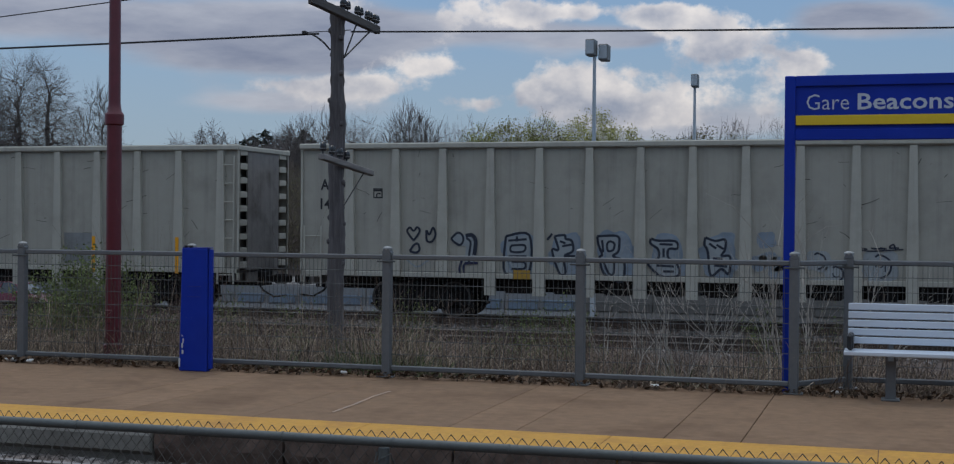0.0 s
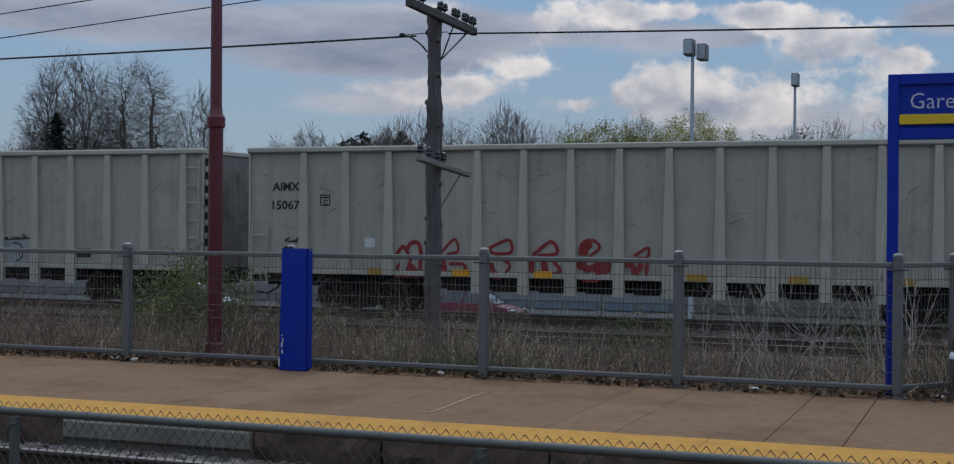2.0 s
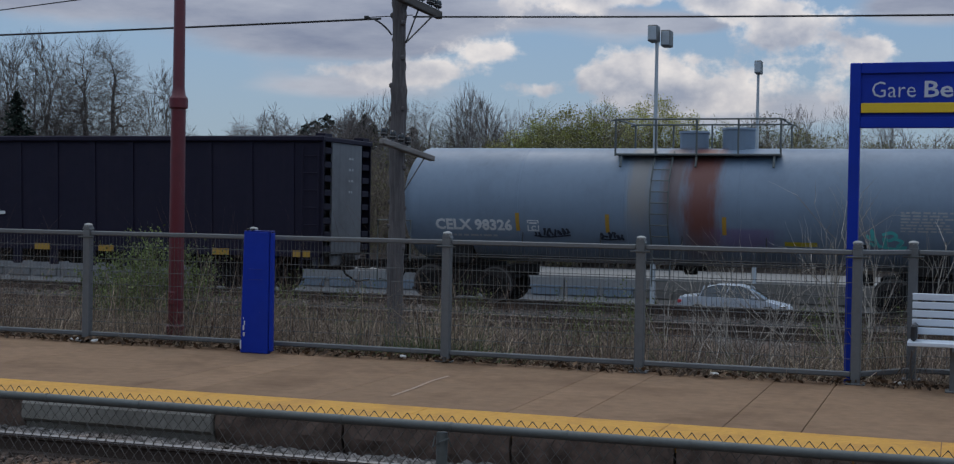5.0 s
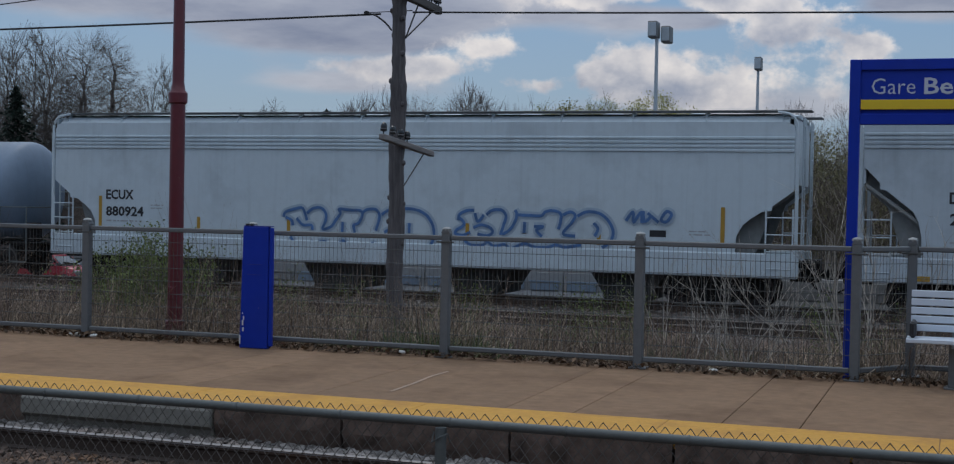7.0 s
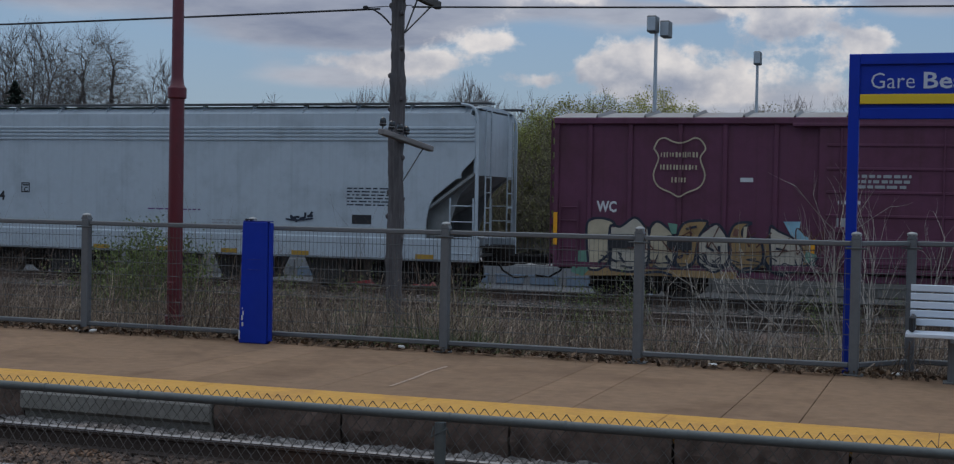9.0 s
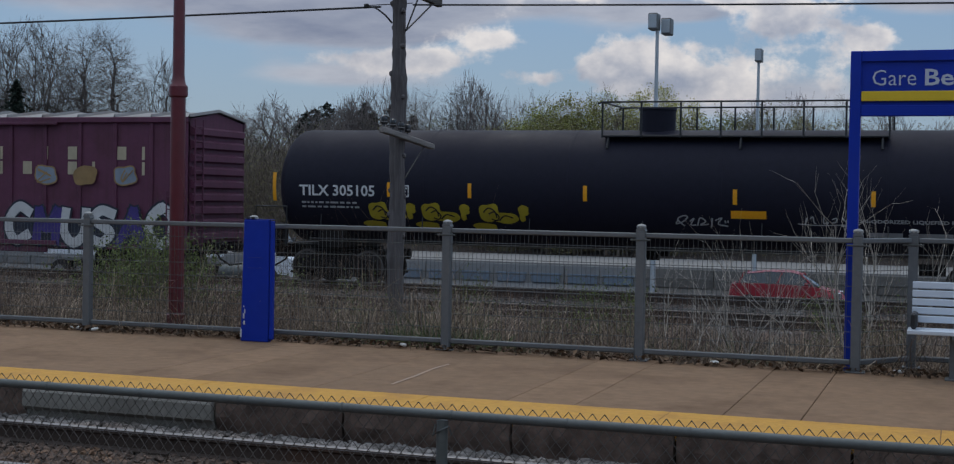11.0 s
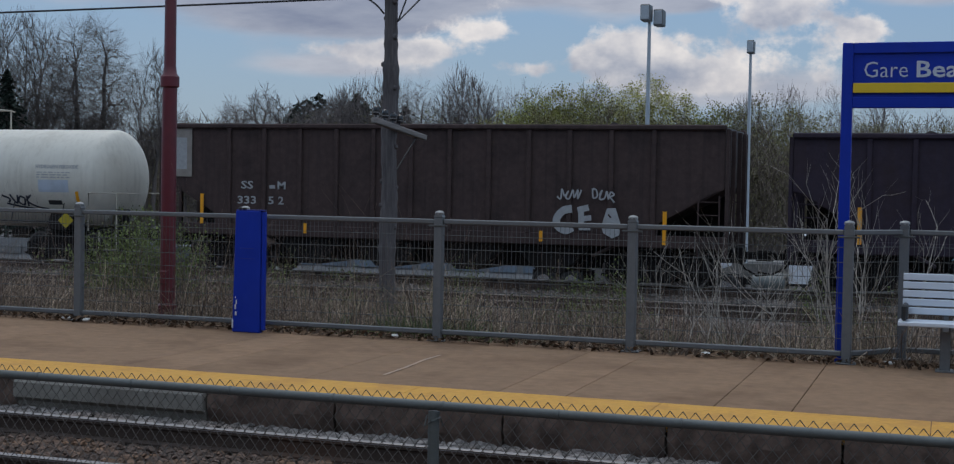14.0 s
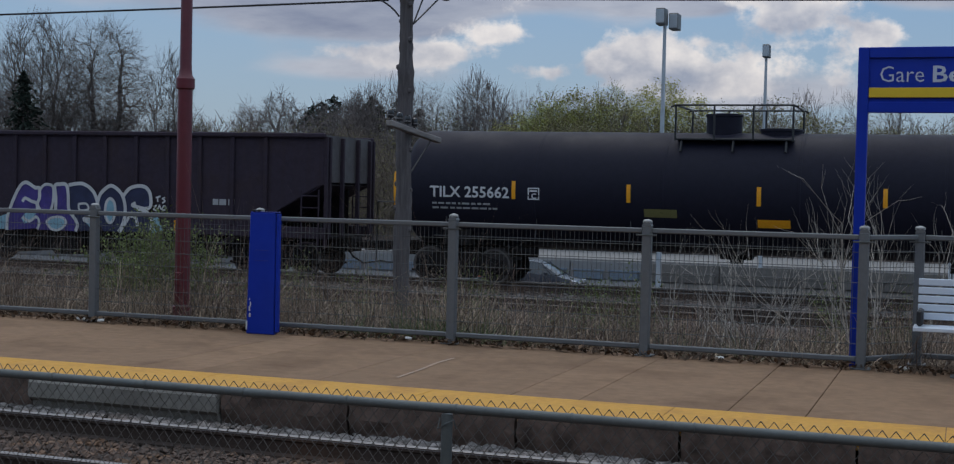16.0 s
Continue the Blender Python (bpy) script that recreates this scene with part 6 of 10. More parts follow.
# ---- tank cars
def tank_car(x0, x1, label, m, top, r, truck_in=1.7, dome=None, plat=None, rail_m="black_metal", ladder_at=None, plat_h=0.62, walk_m=None):
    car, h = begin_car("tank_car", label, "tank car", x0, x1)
    zc = top - r
    s = Shape()
    prof = []
    hd = 0.62
    for i in range(17):
        a = math.pi / 2 * i / 16
        prof.append((-h + hd * (1 - math.cos(a)), max(0.02, r * math.sin(a))))
    seams = [(-h + hd + (2 * h - 2 * hd) * k / 5) for k in range(1, 5)]
    for sx in seams:
        prof += [(sx - 0.04, r), (sx - 0.03, r + 0.006), (sx + 0.03, r + 0.006), (sx + 0.04, r)]
    prof += [(-a, b) for a, b in reversed(prof[:17])]
    s.lathe(prof, "x", 56, at=(0, 0, zc))
    part("tank", s, m, car, smooth=18)
    for sx in (-1, 1):
        s = Shape()
        xa, xb = sorted((sx * (h - 2.6), sx * (h + 0.35)))
        s.box(xa, xb, -0.33, 0.33, 0.66, 1.02, 0.02)
        part("draft_sill", s, "underframe", car)
        s = Shape()
        xa, xb = sorted((sx * (h - truck_in - 0.35), sx * (h - truck_in + 0.35)))
        s.prism([(-1.3, 1.0), (1.3, 1.0), (1.06, zc - r + 0.44), (0.7, zc - r + 0.25), (-0.7, zc - r + 0.25), (-1.06, zc - r + 0.44)], "x", xa, xb)
        part("saddle", s, "underframe", car)
        s = Shape()
        xa, xb = sorted((sx * (h - 0.25), sx * (h + 0.4)))
        s.box(xa, xb, -1.45, 1.45, 0.98, 1.04, 0.01)
        part("end_platform", s, "underframe", car)
        for sy in (-1, 1):
            s = Shape()
            xx = sx * (h + 0.36)
            s.tube([(sx * (h - 0.55), sy * 1.45, 1.0), (sx * (h - 0.55), sy * 1.45, 2.05), (xx, sy * 1.45, 2.05), (xx, sy * 1.45, 1.0)], 0.024, 6)
            s.tube([(xx, sy * 1.45, 2.05), (xx, sy * 0.3, 2.05)], 0.02, 6)
            s.tube([(sx * (h - 0.2), sy * 1.45, 0.5), (sx * (h - 0.2), sy * 1.45, 1.0)], 0.02, 6)
            s.tube([(xx, sy * 1.45, 0.5), (xx, sy * 1.45, 1.0), ], 0.02, 6)
            s.tube([(sx * (h - 0.2), sy * 1.45, 0.5), (xx, sy * 1.45, 0.5)], 0.02, 6)
            part("handrail", s, rail_m, car)
        s = Shape()
        s.box(min(sx * (h - 0.1), sx * (h + 0.15)), max(sx * (h - 0.1), sx * (h + 0.15)), -0.9, -0.4, 1.04, 1.6, 0.04)
        part("brake_housing", s, "underframe", car)
        part("brake_cylinder", Shape().lathe([(-0.3, 0.14), (0.3, 0.14)], "x", 12, at=(sx * (h - 3.4), -0.5, 0.85)), "underframe", car)
    s = Shape()
    for sy in (-1, 1):
        s.tube([(-h + 1.2, sy * 1.38, 1.22), (h - 1.2, sy * 1.38, 1.22)], 0.022, 6)
        for k in range(7):
            xx = -h + 1.5 + (2 * h - 3) * k / 6
            s.tube([(xx, sy * 1.38, 1.22), (xx, sy * (r * 0.86), zc - r * 0.46)], 0.016, 5)
    part("grab_rail", s, "black_metal", car)
    s = Shape()
    s.lathe([(zc - r - 0.22, 0.16), (zc - r + 0.05, 0.20)], "z", 14)
    s.box(-0.4, 0.4, -0.15, 0.15, zc - r - 0.12, zc - r + 0.04, 0.03)
    part("outlet_valve", s, "underframe", car)
    if plat:
        pa, pb = plat
        for sy in (-1, 1):
            s = Shape()
            ya, yb = sorted((sy * 0.55, sy * 1.12))
            s.box(pa, pb, ya, yb, top - 0.22, top - 0.17, 0.01)
            for k in (pa + 0.15, (pa + pb) / 2, pb - 0.15):
                s.tube([(k, sy * 1.05, top - 0.2), (k, sy * 1.2, top - 0.5)], 0.03, 6)
            part("walkway", s, walk_m or rail_m, car)
            s = Shape()
            n = max(2, round((pb - pa) / 1.0))
            for k in range(n + 1):
                xx = pa + (pb - pa) * k / n
                s.tube([(xx, sy * 1.1, top - 0.24), (xx, sy * 1.1, top + plat_h)], 0.026, 6)
            s.tube([(pa - 0.12, sy * 1.1, top + plat_h - 0.04), (pa, sy * 1.1, top + plat_h), (pb, sy * 1.1, top + plat_h), (pb + 0.12, sy * 1.1, top + plat_h - 0.04)], 0.024, 6)
            part("guard_rail", s, rail_m, car)
        for xx in (pa, pb):
            part("end_rail", Shape().tube([(xx, -1.1, top + plat_h), (xx, 1.1, top + plat_h)], 0.024, 6), rail_m, car)
    for (dx, dr, dh, dm) in dome or ():
        s = Shape()
        s.lathe([(top - 0.15, dr), (top + dh - 0.06, dr), (top + dh - 0.05, dr + 0.03), (top + dh, dr + 0.02), (top + dh + 0.02, dr * 0.5)], "z", 24, at=(dx, 0, 0))
        part("dome", s, dm, car)
    skin = Skin(-r, r, zc)
    if ladder_at is not None:
        s = Shape()
        for k in (-0.22, 0.22):
            pts = []
            for i in range(10):
                ph = math.radians(-42 + 100 * i / 9)
                pts.append((ladder_at + k, -(r + 0.12) * math.cos(ph), zc + (r + 0.12) * math.sin(ph)))
            s.tube([(ladder_at + k, pts[0][1], 0.55)] + pts, 0.02, 6)
        for i in range(12):
            z = 0.7 + i * 0.27
            if z > zc + r * 0.8:
                break
            ph = math.asin(max(-0.67, min(0.95, (z - zc) / r)))
            yy = -(r + 0.12) * math.cos(ph)
            s.tube([(ladder_at - 0.22, yy, z), (ladder_at + 0.22, yy, z)], 0.016, 5)
        part("ladder", s, rail_m, car)
    running_gear(car, h + 0.25, h - truck_in)
    return car, h, skin, zc


x0, x1 = 52.8, 67.85
o = -(x0 + x1) / 2
car, h, skin, zc = tank_car(x0, x1, "blue-grey tank car with rust runs below its domes", "tank_blue_grey", 3.97, 1.46, 1.75,
                            dome=[(60.35 + o, 0.36, 0.42, "tank_blue_grey"), (61.45 + o, 0.40, 0.50, "tank_blue_grey")], plat=(58.6 + o, 62.6 + o), rail_m="galvanised", ladder_at=59.8 + o, plat_h=0.66)
lettering(car, skin, "CELX 98326", 54.0 + o, 1.86, 0.27, "letter_white", 0.014, 2.05, "white painted car lettering")
bars(car, skin, 54.2 + o, 56.0 + o, 1.74, 1, "letter_grey", 0.06, 0.04, 8)
for gx, a, b in ((52.98, 1.85, 2.75), (56.2, 1.85, 2.32), (58.5, 1.85, 2.32), (61.35, 1.85, 2.3), (64.3, 1.85, 2.35), (66.9, 1.72, 2.55)):
    reflector(car, skin, gx + o, a, b, "reflector_dull")
plate_box(car, skin, 56.6 + o, 1.98, "letter_white", 0.3)
bars(car, skin, 65.36 + o, 66.5 + o, 2.47, 7, "letter_grey", 0.04, 0.032, 4)
wall = skin
gx, gz = 64.6 + o, 1.63
brush(car, wall, gx, gz, "spray_teal", 0.08, [(0, 0.34), (0.15, 0.22), (0.12, 0.47), (0.22, 0.17), (0.32, 0.01)], 0.0060)
brush(car, wall, gx, gz, "spray_teal", 0.08, [(0.36, 0.35), (0.56, 0.41), (0.67, 0.32), (0.52, 0.21), (0.4, 0.26), (0.44, 0.07)], 0.0072)
brush(car, wall, gx, gz, "spray_teal", 0.08, [(0.64, 0.26), (0.81, 0.18), (0.7, 0.05), (0.9, 0.03)], 0.0084)
brush(car, wall, gx, gz, "spray_teal", 0.08, [(1.05, 0.15), (1.1, 0.03)], 0.0096)
brush(car, wall, gx, gz, "spray_teal", 0.08, [(0.26, 0.07), (0.58, -0.01), (0.87, 0)], 0.0108)
brush(car, wall, gx, gz, "spray_teal", 0.08, [(0.08, 0.14), (0.21, 0.06)], 0.0120)
scrawl(car, skin, 56.6 + o, 1.82, 0.95, 0.28, "spray_dark", 73, 9, 0.05)
scrawl(car, skin, 58.3 + o, 1.76, 0.6, 0.22, "spray_dark", 74, 6, 0.05)
patch(car, skin, 62.75 + o, 63.5 + o, 1.62, 1.74, "spray_yellow", "data_panel")
patch(car, skin, 64.2 + o, 64.62 + o, 1.6, 1.72, "letter_black", "data_panel")

x0, x1 = 129.2, 149.4
o = -(x0 + x1) / 2
car, h, skin, zc = tank_car(x0, x1, "long black pressure tank car with yellow sprayed loops", "tank_black", 4.13, 1.52, 1.75,
                            dome=[(139.35 + o, 0.45, 0.55, "tank_black")], plat=(138.2 + o, 145.0 + o), plat_h=0.64)
lettering(car, skin, "TILX 305105", 130.15 + o, 2.36, 0.27, "letter_white", 0.007, 2.15, "white painted car lettering")
plate_box(car, skin, 133.1 + o, 2.50, "letter_white", 0.3)
bars(car, skin, 130.2 + o, 132.0 + o, 2.2, 2, "letter_grey", 0.05, 0.07, 9)
for gx, a, b in ((129.42, 2.2, 2.95), (132.7, 2.35, 2.72), (134.9, 2.35, 2.72), (137.9, 2.32, 2.7), (141.55, 2.3, 2.66), (144.7, 2.3, 2.66), (148.6, 2.1, 2.9)):
    reflector(car, skin, gx + o, a, b)
for gx in (132.05, 133.52, 135.08):
    # a fat coiled form with a drop beside it
    graffiti(car, skin, gx + 0.32 + o, 1.98, 0.52, 0.46, "spray_yellow", "spray_yellow", 81, 0.02, 0)
    graffiti(car, skin, gx + 0.74 + o, 1.86, 0.62, 0.28, "spray_yellow", "spray_yellow", 82, 0.02, 0)
    graffiti(car, skin, gx + 0.15 + o, 1.64, 0.6, 0.2, "spray_yellow", "spray_yellow", 83, 0.02, 0)
    graffiti(car, skin, gx + 1.22 + o, 2.06, 0.26, 0.24, "spray_yellow", "spray_yellow", 84, 0.02, 0)
    graffiti(car, skin, gx + 1.18 + o, 1.9, 0.12, 0.26, "spray_yellow", "spray_yellow", 85, 0.02, 0)
    for pts in ([(0.16, 0.02), (0.3, 0.14), (0.46, 0.06), (0.5, -0.12)], [(0.3, -0.02), (0.44, 0.04), (0.56, -0.08), (0.5, -0.2), (0.36, -0.16)], [(0.56, -0.2), (0.72, -0.06), (0.94, -0.12)]):
        brush(car, skin, gx + o, 1.98, "tank_black", 0.035, pts, 0.017)
patch(car, skin, 141.45 + o, 142.28 + o, 1.97, 2.17, "reflector", "data_panel")
wall = skin
gx, gz = 140.18 + o, 1.77
brush(car, wall, gx, gz, "letter_grey", 0.035, [(-0.01, 0.15), (-0.05, 0.06), (0.11, 0.12), (0.23, 0.25), (0.13, 0.28), (-0.01, 0.18), (0.15, 0)], 0.0040)
brush(car, wall, gx, gz, "letter_grey", 0.035, [(0.28, 0.13), (0.39, 0.22), (0.3, 0.04), (0.43, 0.04)], 0.0052)
brush(car, wall, gx, gz, "letter_grey", 0.035, [(0.46, 0.01), (0.53, 0.23), (0.66, 0.14), (0.53, 0.04), (0.73, 0.07)], 0.0064)
brush(car, wall, gx, gz, "letter_grey", 0.035, [(0.82, 0.23), (0.8, -0.02)], 0.0076)
brush(car, wall, gx, gz, "letter_grey", 0.035, [(0.89, 0.17), (1.05, 0.24), (0.96, 0.08), (1.19, 0.02)], 0.0088)
brush(car, wall, gx, gz, "letter_grey", 0.035, [(1.12, 0.18), (1.14, 0.11)], 0.0100)
brush(car, wall, gx, gz, "letter_grey", 0.035, [(1.19, 0.18), (1.2, 0.12)], 0.0112)
scrawl(car, skin, 143.0 + o, 1.95, 1.4, 0.24, "letter_grey", 91, 6, 0.03)
lettering(car, skin, "NON-ODORIZED LIQUEFIED PETROLEUM GAS", 144.2 + o, 1.93, 0.085, "letter_grey", 0.004, 3.5)
patch(car, skin, 146.85 + o, 148.0 + o, 2.0, 2.45, "letter_grey", "data_panel")
bars(car, Skin(-1.53, 1.53, zc), 146.9 + o, 147.95 + o, 2.42, 6, "tank_black", 0.035, 0.035, 14)
for gx in (144.6, 145.7):
    patch(car, skin, gx + o, gx + 0.75 + o, 1.6, 1.74, "letter_grey", "data_panel")
patch(car, skin, 130.9 + o, 131.1 + o, 1.3, 1.5, "placard_red", "placard")

x0, x1 = 151.55, 164.5
o = -(x0 + x1) / 2
car, h, skin, zc = tank_car(x0, x1, "off-white tank car with brown stains under its top fittings", "tank_white", 3.86, 1.42, 1.7,
                            dome=[(157.4 + o, 0.16, 0.36, "tan_stain"), (157.85 + o, 0.14, 0.3, "rust_stain"), (158.3 + o, 0.34, 0.24, "tan_stain")], plat=(156.7 + o, 159.4 + o), rail_m="cream_rail", ladder_at=157.65 + o, plat_h=0.62, walk_m="rust_stain")
lettering(car, skin, "PXCX 200014", 152.5 + o, 2.02, 0.24, "letter_black", 0.013, 2.06, "black painted car lettering")
bars(car, skin, 152.6 + o, 154.4 + o, 1.92, 2, "letter_grey", 0.05, 0.05, 19)
for gx, a, b in ((151.9, 1.7, 2.3), (154.85, 1.85, 2.22), (156.5, 1.85, 2.22), (158.6, 1.8, 2.18), (160.45, 1.78, 2.15), (163.5, 1.55, 2.15)):
    reflector(car, skin, gx + o, a, b, "reflector")
lettering(car, skin, "HYDROGEN PEROXIDE", 162.15 + o, 2.72, 0.10, "letter_grey", 0.004, 1.4)
bars(car, skin, 162.2 + o, 163.3 + o, 2.62, 3, "letter_grey", 0.03, 0.04, 21)
patch(car, skin, 162.25 + o, 163.25 + o, 2.05, 2.4, "spray_pale", "data_panel")
wall = skin
gx, gz = 158.17 + o, 2.25
brush(car, wall, gx, gz, "spray_navy", 0.045, [(0, 0.1), (0.01, 0.49)], 0.0040)
brush(car, wall, gx, gz, "spray_navy", 0.045, [(0.01, 0.44), (0.15, 0.52), (0.27, 0.46), (0.21, 0.3), (0.03, 0.2), (0.31, 0.21)], 0.0052)
brush(car, wall, gx, gz, "spray_navy", 0.045, [(0, 0), (0.16, 0.07), (0.31, 0.04), (0.55, -0.03)], 0.0064)
brush(car, wall, gx, gz, "spray_navy", 0.045, [(0.38, 0.03), (0.43, 0.3), (0.53, 0.23)], 0.0076)
brush(car, wall, gx, gz, "spray_navy", 0.045, [(0.76, 0.27), (0.7, 0.07), (0.89, -0.01), (1.07, -0.09)], 0.0088)
brush(car, wall, gx, gz, "spray_navy", 0.045, [(0.97, 0.13), (1.06, 0.19), (1.08, 0.04), (0.99, 0.01), (0.97, 0.13)], 0.0100)
brush(car, wall, gx, gz, "spray_navy", 0.045, [(1.13, -0.09), (1.24, 0.19), (1.07, 0.34)], 0.0112)
brush(car, wall, gx, gz, "spray_navy", 0.045, [(1.18, 0.16), (1.45, 0.25)], 0.0124)
brush(car, wall, gx, gz, "spray_navy", 0.045, [(1.27, 0.19), (1.42, 0.05), (1.43, -0.11)], 0.0136)
gx, gz = 160.97 + o, 1.55
brush(car, wall, gx, gz, "spray_dark", 0.06, [(-0.01, 0.44), (0.24, 0.34), (0.18, 0.22)], 0.0040)
brush(car, wall, gx, gz, "spray_dark", 0.06, [(0.27, 0.48), (0.45, 0.2), (0.53, 0.46)], 0.0052)
brush(car, wall, gx, gz, "spray_dark", 0.06, [(0.61, 0.43), (0.53, 0.26), (0.68, 0.15), (0.76, 0.35), (0.61, 0.43)], 0.0064)
brush(car, wall, gx, gz, "spray_dark", 0.06, [(0.84, 0.45), (0.82, 0.11)], 0.0076)
brush(car, wall, gx, gz, "spray_dark", 0.06, [(0.99, 0.47), (0.82, 0.29), (1.11, 0.1), (1.48, 0.03)], 0.0088)
brush(car, wall, gx, gz, "spray_dark", 0.06, [(0.1, 0.19), (0.48, 0.11), (1.05, 0.02)], 0.0100)
patch(car, skin, 162.5 + o, 162.95 + o, 1.7, 1.84, "letter_black", "data_panel")
s = Shape()
s.prism([(163.2 + o, 1.05), (163.45 + o, 1.27), (163.2 + o, 1.49), (162.95 + o, 1.27)], "y", -1.44, -1.425)
part("placard", s, "spray_yellow", car, "yellow diamond hazard placard")

x0, x1 = 199.2, 216.6
o = -(x0 + x1) / 2
car, h, skin, zc = tank_car(x0, x1, "black tank car with a round manway and white numbers", "tank_black", 3.95, 1.5, 1.75,
                            dome=[(207.5 + o, 0.44, 0.46, "tank_black"), (208.9 + o, 0.5, 0.1, "tank_black")], plat=(206.5 + o, 209.3 + o), plat_h=0.62)
lettering(car, skin, "TILX 255662", 200.3 + o, 2.22, 0.27, "letter_white", 0.007, 2.12, "white painted car lettering")
plate_box(car, skin, 203.06 + o, 2.34, "letter_white", 0.3)
bars(car, skin, 200.35 + o, 202.1 + o, 2.08, 2, "letter_grey", 0.05, 0.07, 39)
for gx, a, b in ((199.35, 1.95, 2.85), (202.54, 2.2, 2.65), (205.47, 2.18, 2.62), (208.6, 2.17, 2.62), (211.46, 2.2, 2.64)):
    reflector(car, skin, gx + o, a, b)
patch(car, skin, 205.85 + o, 206.65 + o, 1.84, 2.05, "panel_olive", "data_panel")
patch(car, skin, 208.57 + o, 209.33 + o, 1.66, 1.88, "reflector", "data_panel")


# ---- covered hoppers
# the stepped edge of the side at its ends: from the end, height
LOW_NOTCH = [(0, 2.84), (0.50, 2.46), (0.51, 2.36), (0.74, 2.33), (1.0, 2.16), (1.18, 2.01), (1.32, 1.75), (1.36, 1.30)]
HIGH_NOTCH = [(0, 3.42), (0.36, 3.05), (0.37, 2.90), (0.50, 2.88), (1.10, 2.40), (1.22, 2.17), (1.29, 1.83), (1.30, 1.30)]


def covered_hopper(x0, x1, label, top, pitch, m="hopper_grey", slope="hopper_slope", notch=LOW_NOTCH, bay=(0.25, 0.15)):
    bays = 4
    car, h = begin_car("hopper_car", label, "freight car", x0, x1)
    y = 1.58
    eave = top - 0.22
    cut = [(h - u, w) for u, w in notch]
    # lower left to right along the sill, up the cut right end, over the eave, down the left
    right = list(reversed(cut))
    left = [(-u, w) for u, w in cut]
    side = right + [(h, eave - 0.2), (h - 0.06, eave - 0.07), (h - 0.2, eave), (-h + 0.2, eave), (-h + 0.06, eave - 0.07), (-h, eave - 0.2)] + left
    for sy in (-1, 1):
        a, b = sorted((sy * y, sy * (y - 0.05)))
        s = Shape()
        s.prism(side, "y", a, b)
        part("side_wall", s, m, car)
        s = Shape()
        for k in range(4):
            z = eave - 0.42 - k * 0.10
            a, b = sorted((sy * (y - 0.005), sy * (y + 0.035)))
            s.prism([(a, z), (b if sy > 0 else a, z + 0.02), (b if sy > 0 else a, z + 0.06), (b, z + 0.08)] if sy > 0 else [(b, z), (a, z + 0.02), (a, z + 0.06), (b, z + 0.08)], "x", -h + 0.02, h - 0.02)
        part("corrugation", s, m, car)
        s = Shape()
        a, b = sorted((sy * (y - 0.18), sy * (y + 0.04)))
        s.box(-h - 0.12, h + 0.12, a, b, 0.78, 1.36, 0.03)
        part("side_sill", s, m, car)
        s = Shape()
        a, b = sorted((sy * (y - 0.25), sy * (y - 0.02)))
        s.prism([(a, eave - 0.02), (b, eave - 0.02), (b if sy < 0 else a, top - 0.02), (b if sy < 0 else a, top - 0.06)], "x", -h + 0.14, h - 0.14)
        part("eave", s, m, car)
        n = 11
        yy = sy * (y - 0.28)
        part("walkway", Shape().box(-h - 0.05, h + 0.35, yy - 0.2, yy + 0.2, top + 0.015, top + 0.06, 0.01), "walkway_steel", car, "dark steel roof walkway")
        bracket = Shape().box(-0.06, 0.06, -0.06, 0.06, -0.20, -0.02, 0.01).tube([(0, 0.0, 0.0), (0, -0.22, -0.24)], 0.02, 5)
        me = mesh_of("bracket", bracket, m)
        for k in range(n + 1):
            part("bracket", me, None, car, at=pose(-h + 0.3 + (2 * h - 0.6) * k / n, yy, top + 0.04, 0, 0, 0 if sy < 0 else 180))
    s = Shape()
    s.prism([(-y + 0.22, top - 0.08), (-0.7, top), (0.7, top), (y - 0.22, top - 0.08), (y - 0.22, top - 0.14), (-y + 0.22, top - 0.14)], "x", -h, h)
    part("roof", s, m, car)
    for k in range(bays * 2):
        xx = -h + 1.4 + (2 * h - 2.8) * (k + 0.5) / (bays * 2)
        s = Shape()
        s.lathe([(top - 0.03, 0.32), (top + 0.06, 0.32), (top + 0.09, 0.2)], "z", 14, at=(xx, 0, 0))
        part("hatch", s, m, car)
    for k in range(bays):
        xx = pitch * (k - 1.5) + 0.2
        s = Shape()
        w, v = pitch * bay[0], pitch * bay[1]
        s.prism([(xx - w, 0.85), (xx - v, 0.22), (xx - v, 0.12), (xx + v, 0.12), (xx + v, 0.22), (xx + w, 0.85)][::-1], "y", -1.0, 1.0)
        part("bay", s, "hopper_bay_shaded", car, "grimy hopper bay, its colour darkened for the shade under the car")
        s = Shape()
        s.box(xx - v * 0.9, xx + v * 0.9, -1.15, 1.15, 0.08, 0.2, 0.02)
        part("gate", s, "hopper_bay_shaded", car)
    for sx in (-1, 1):
        s = Shape()
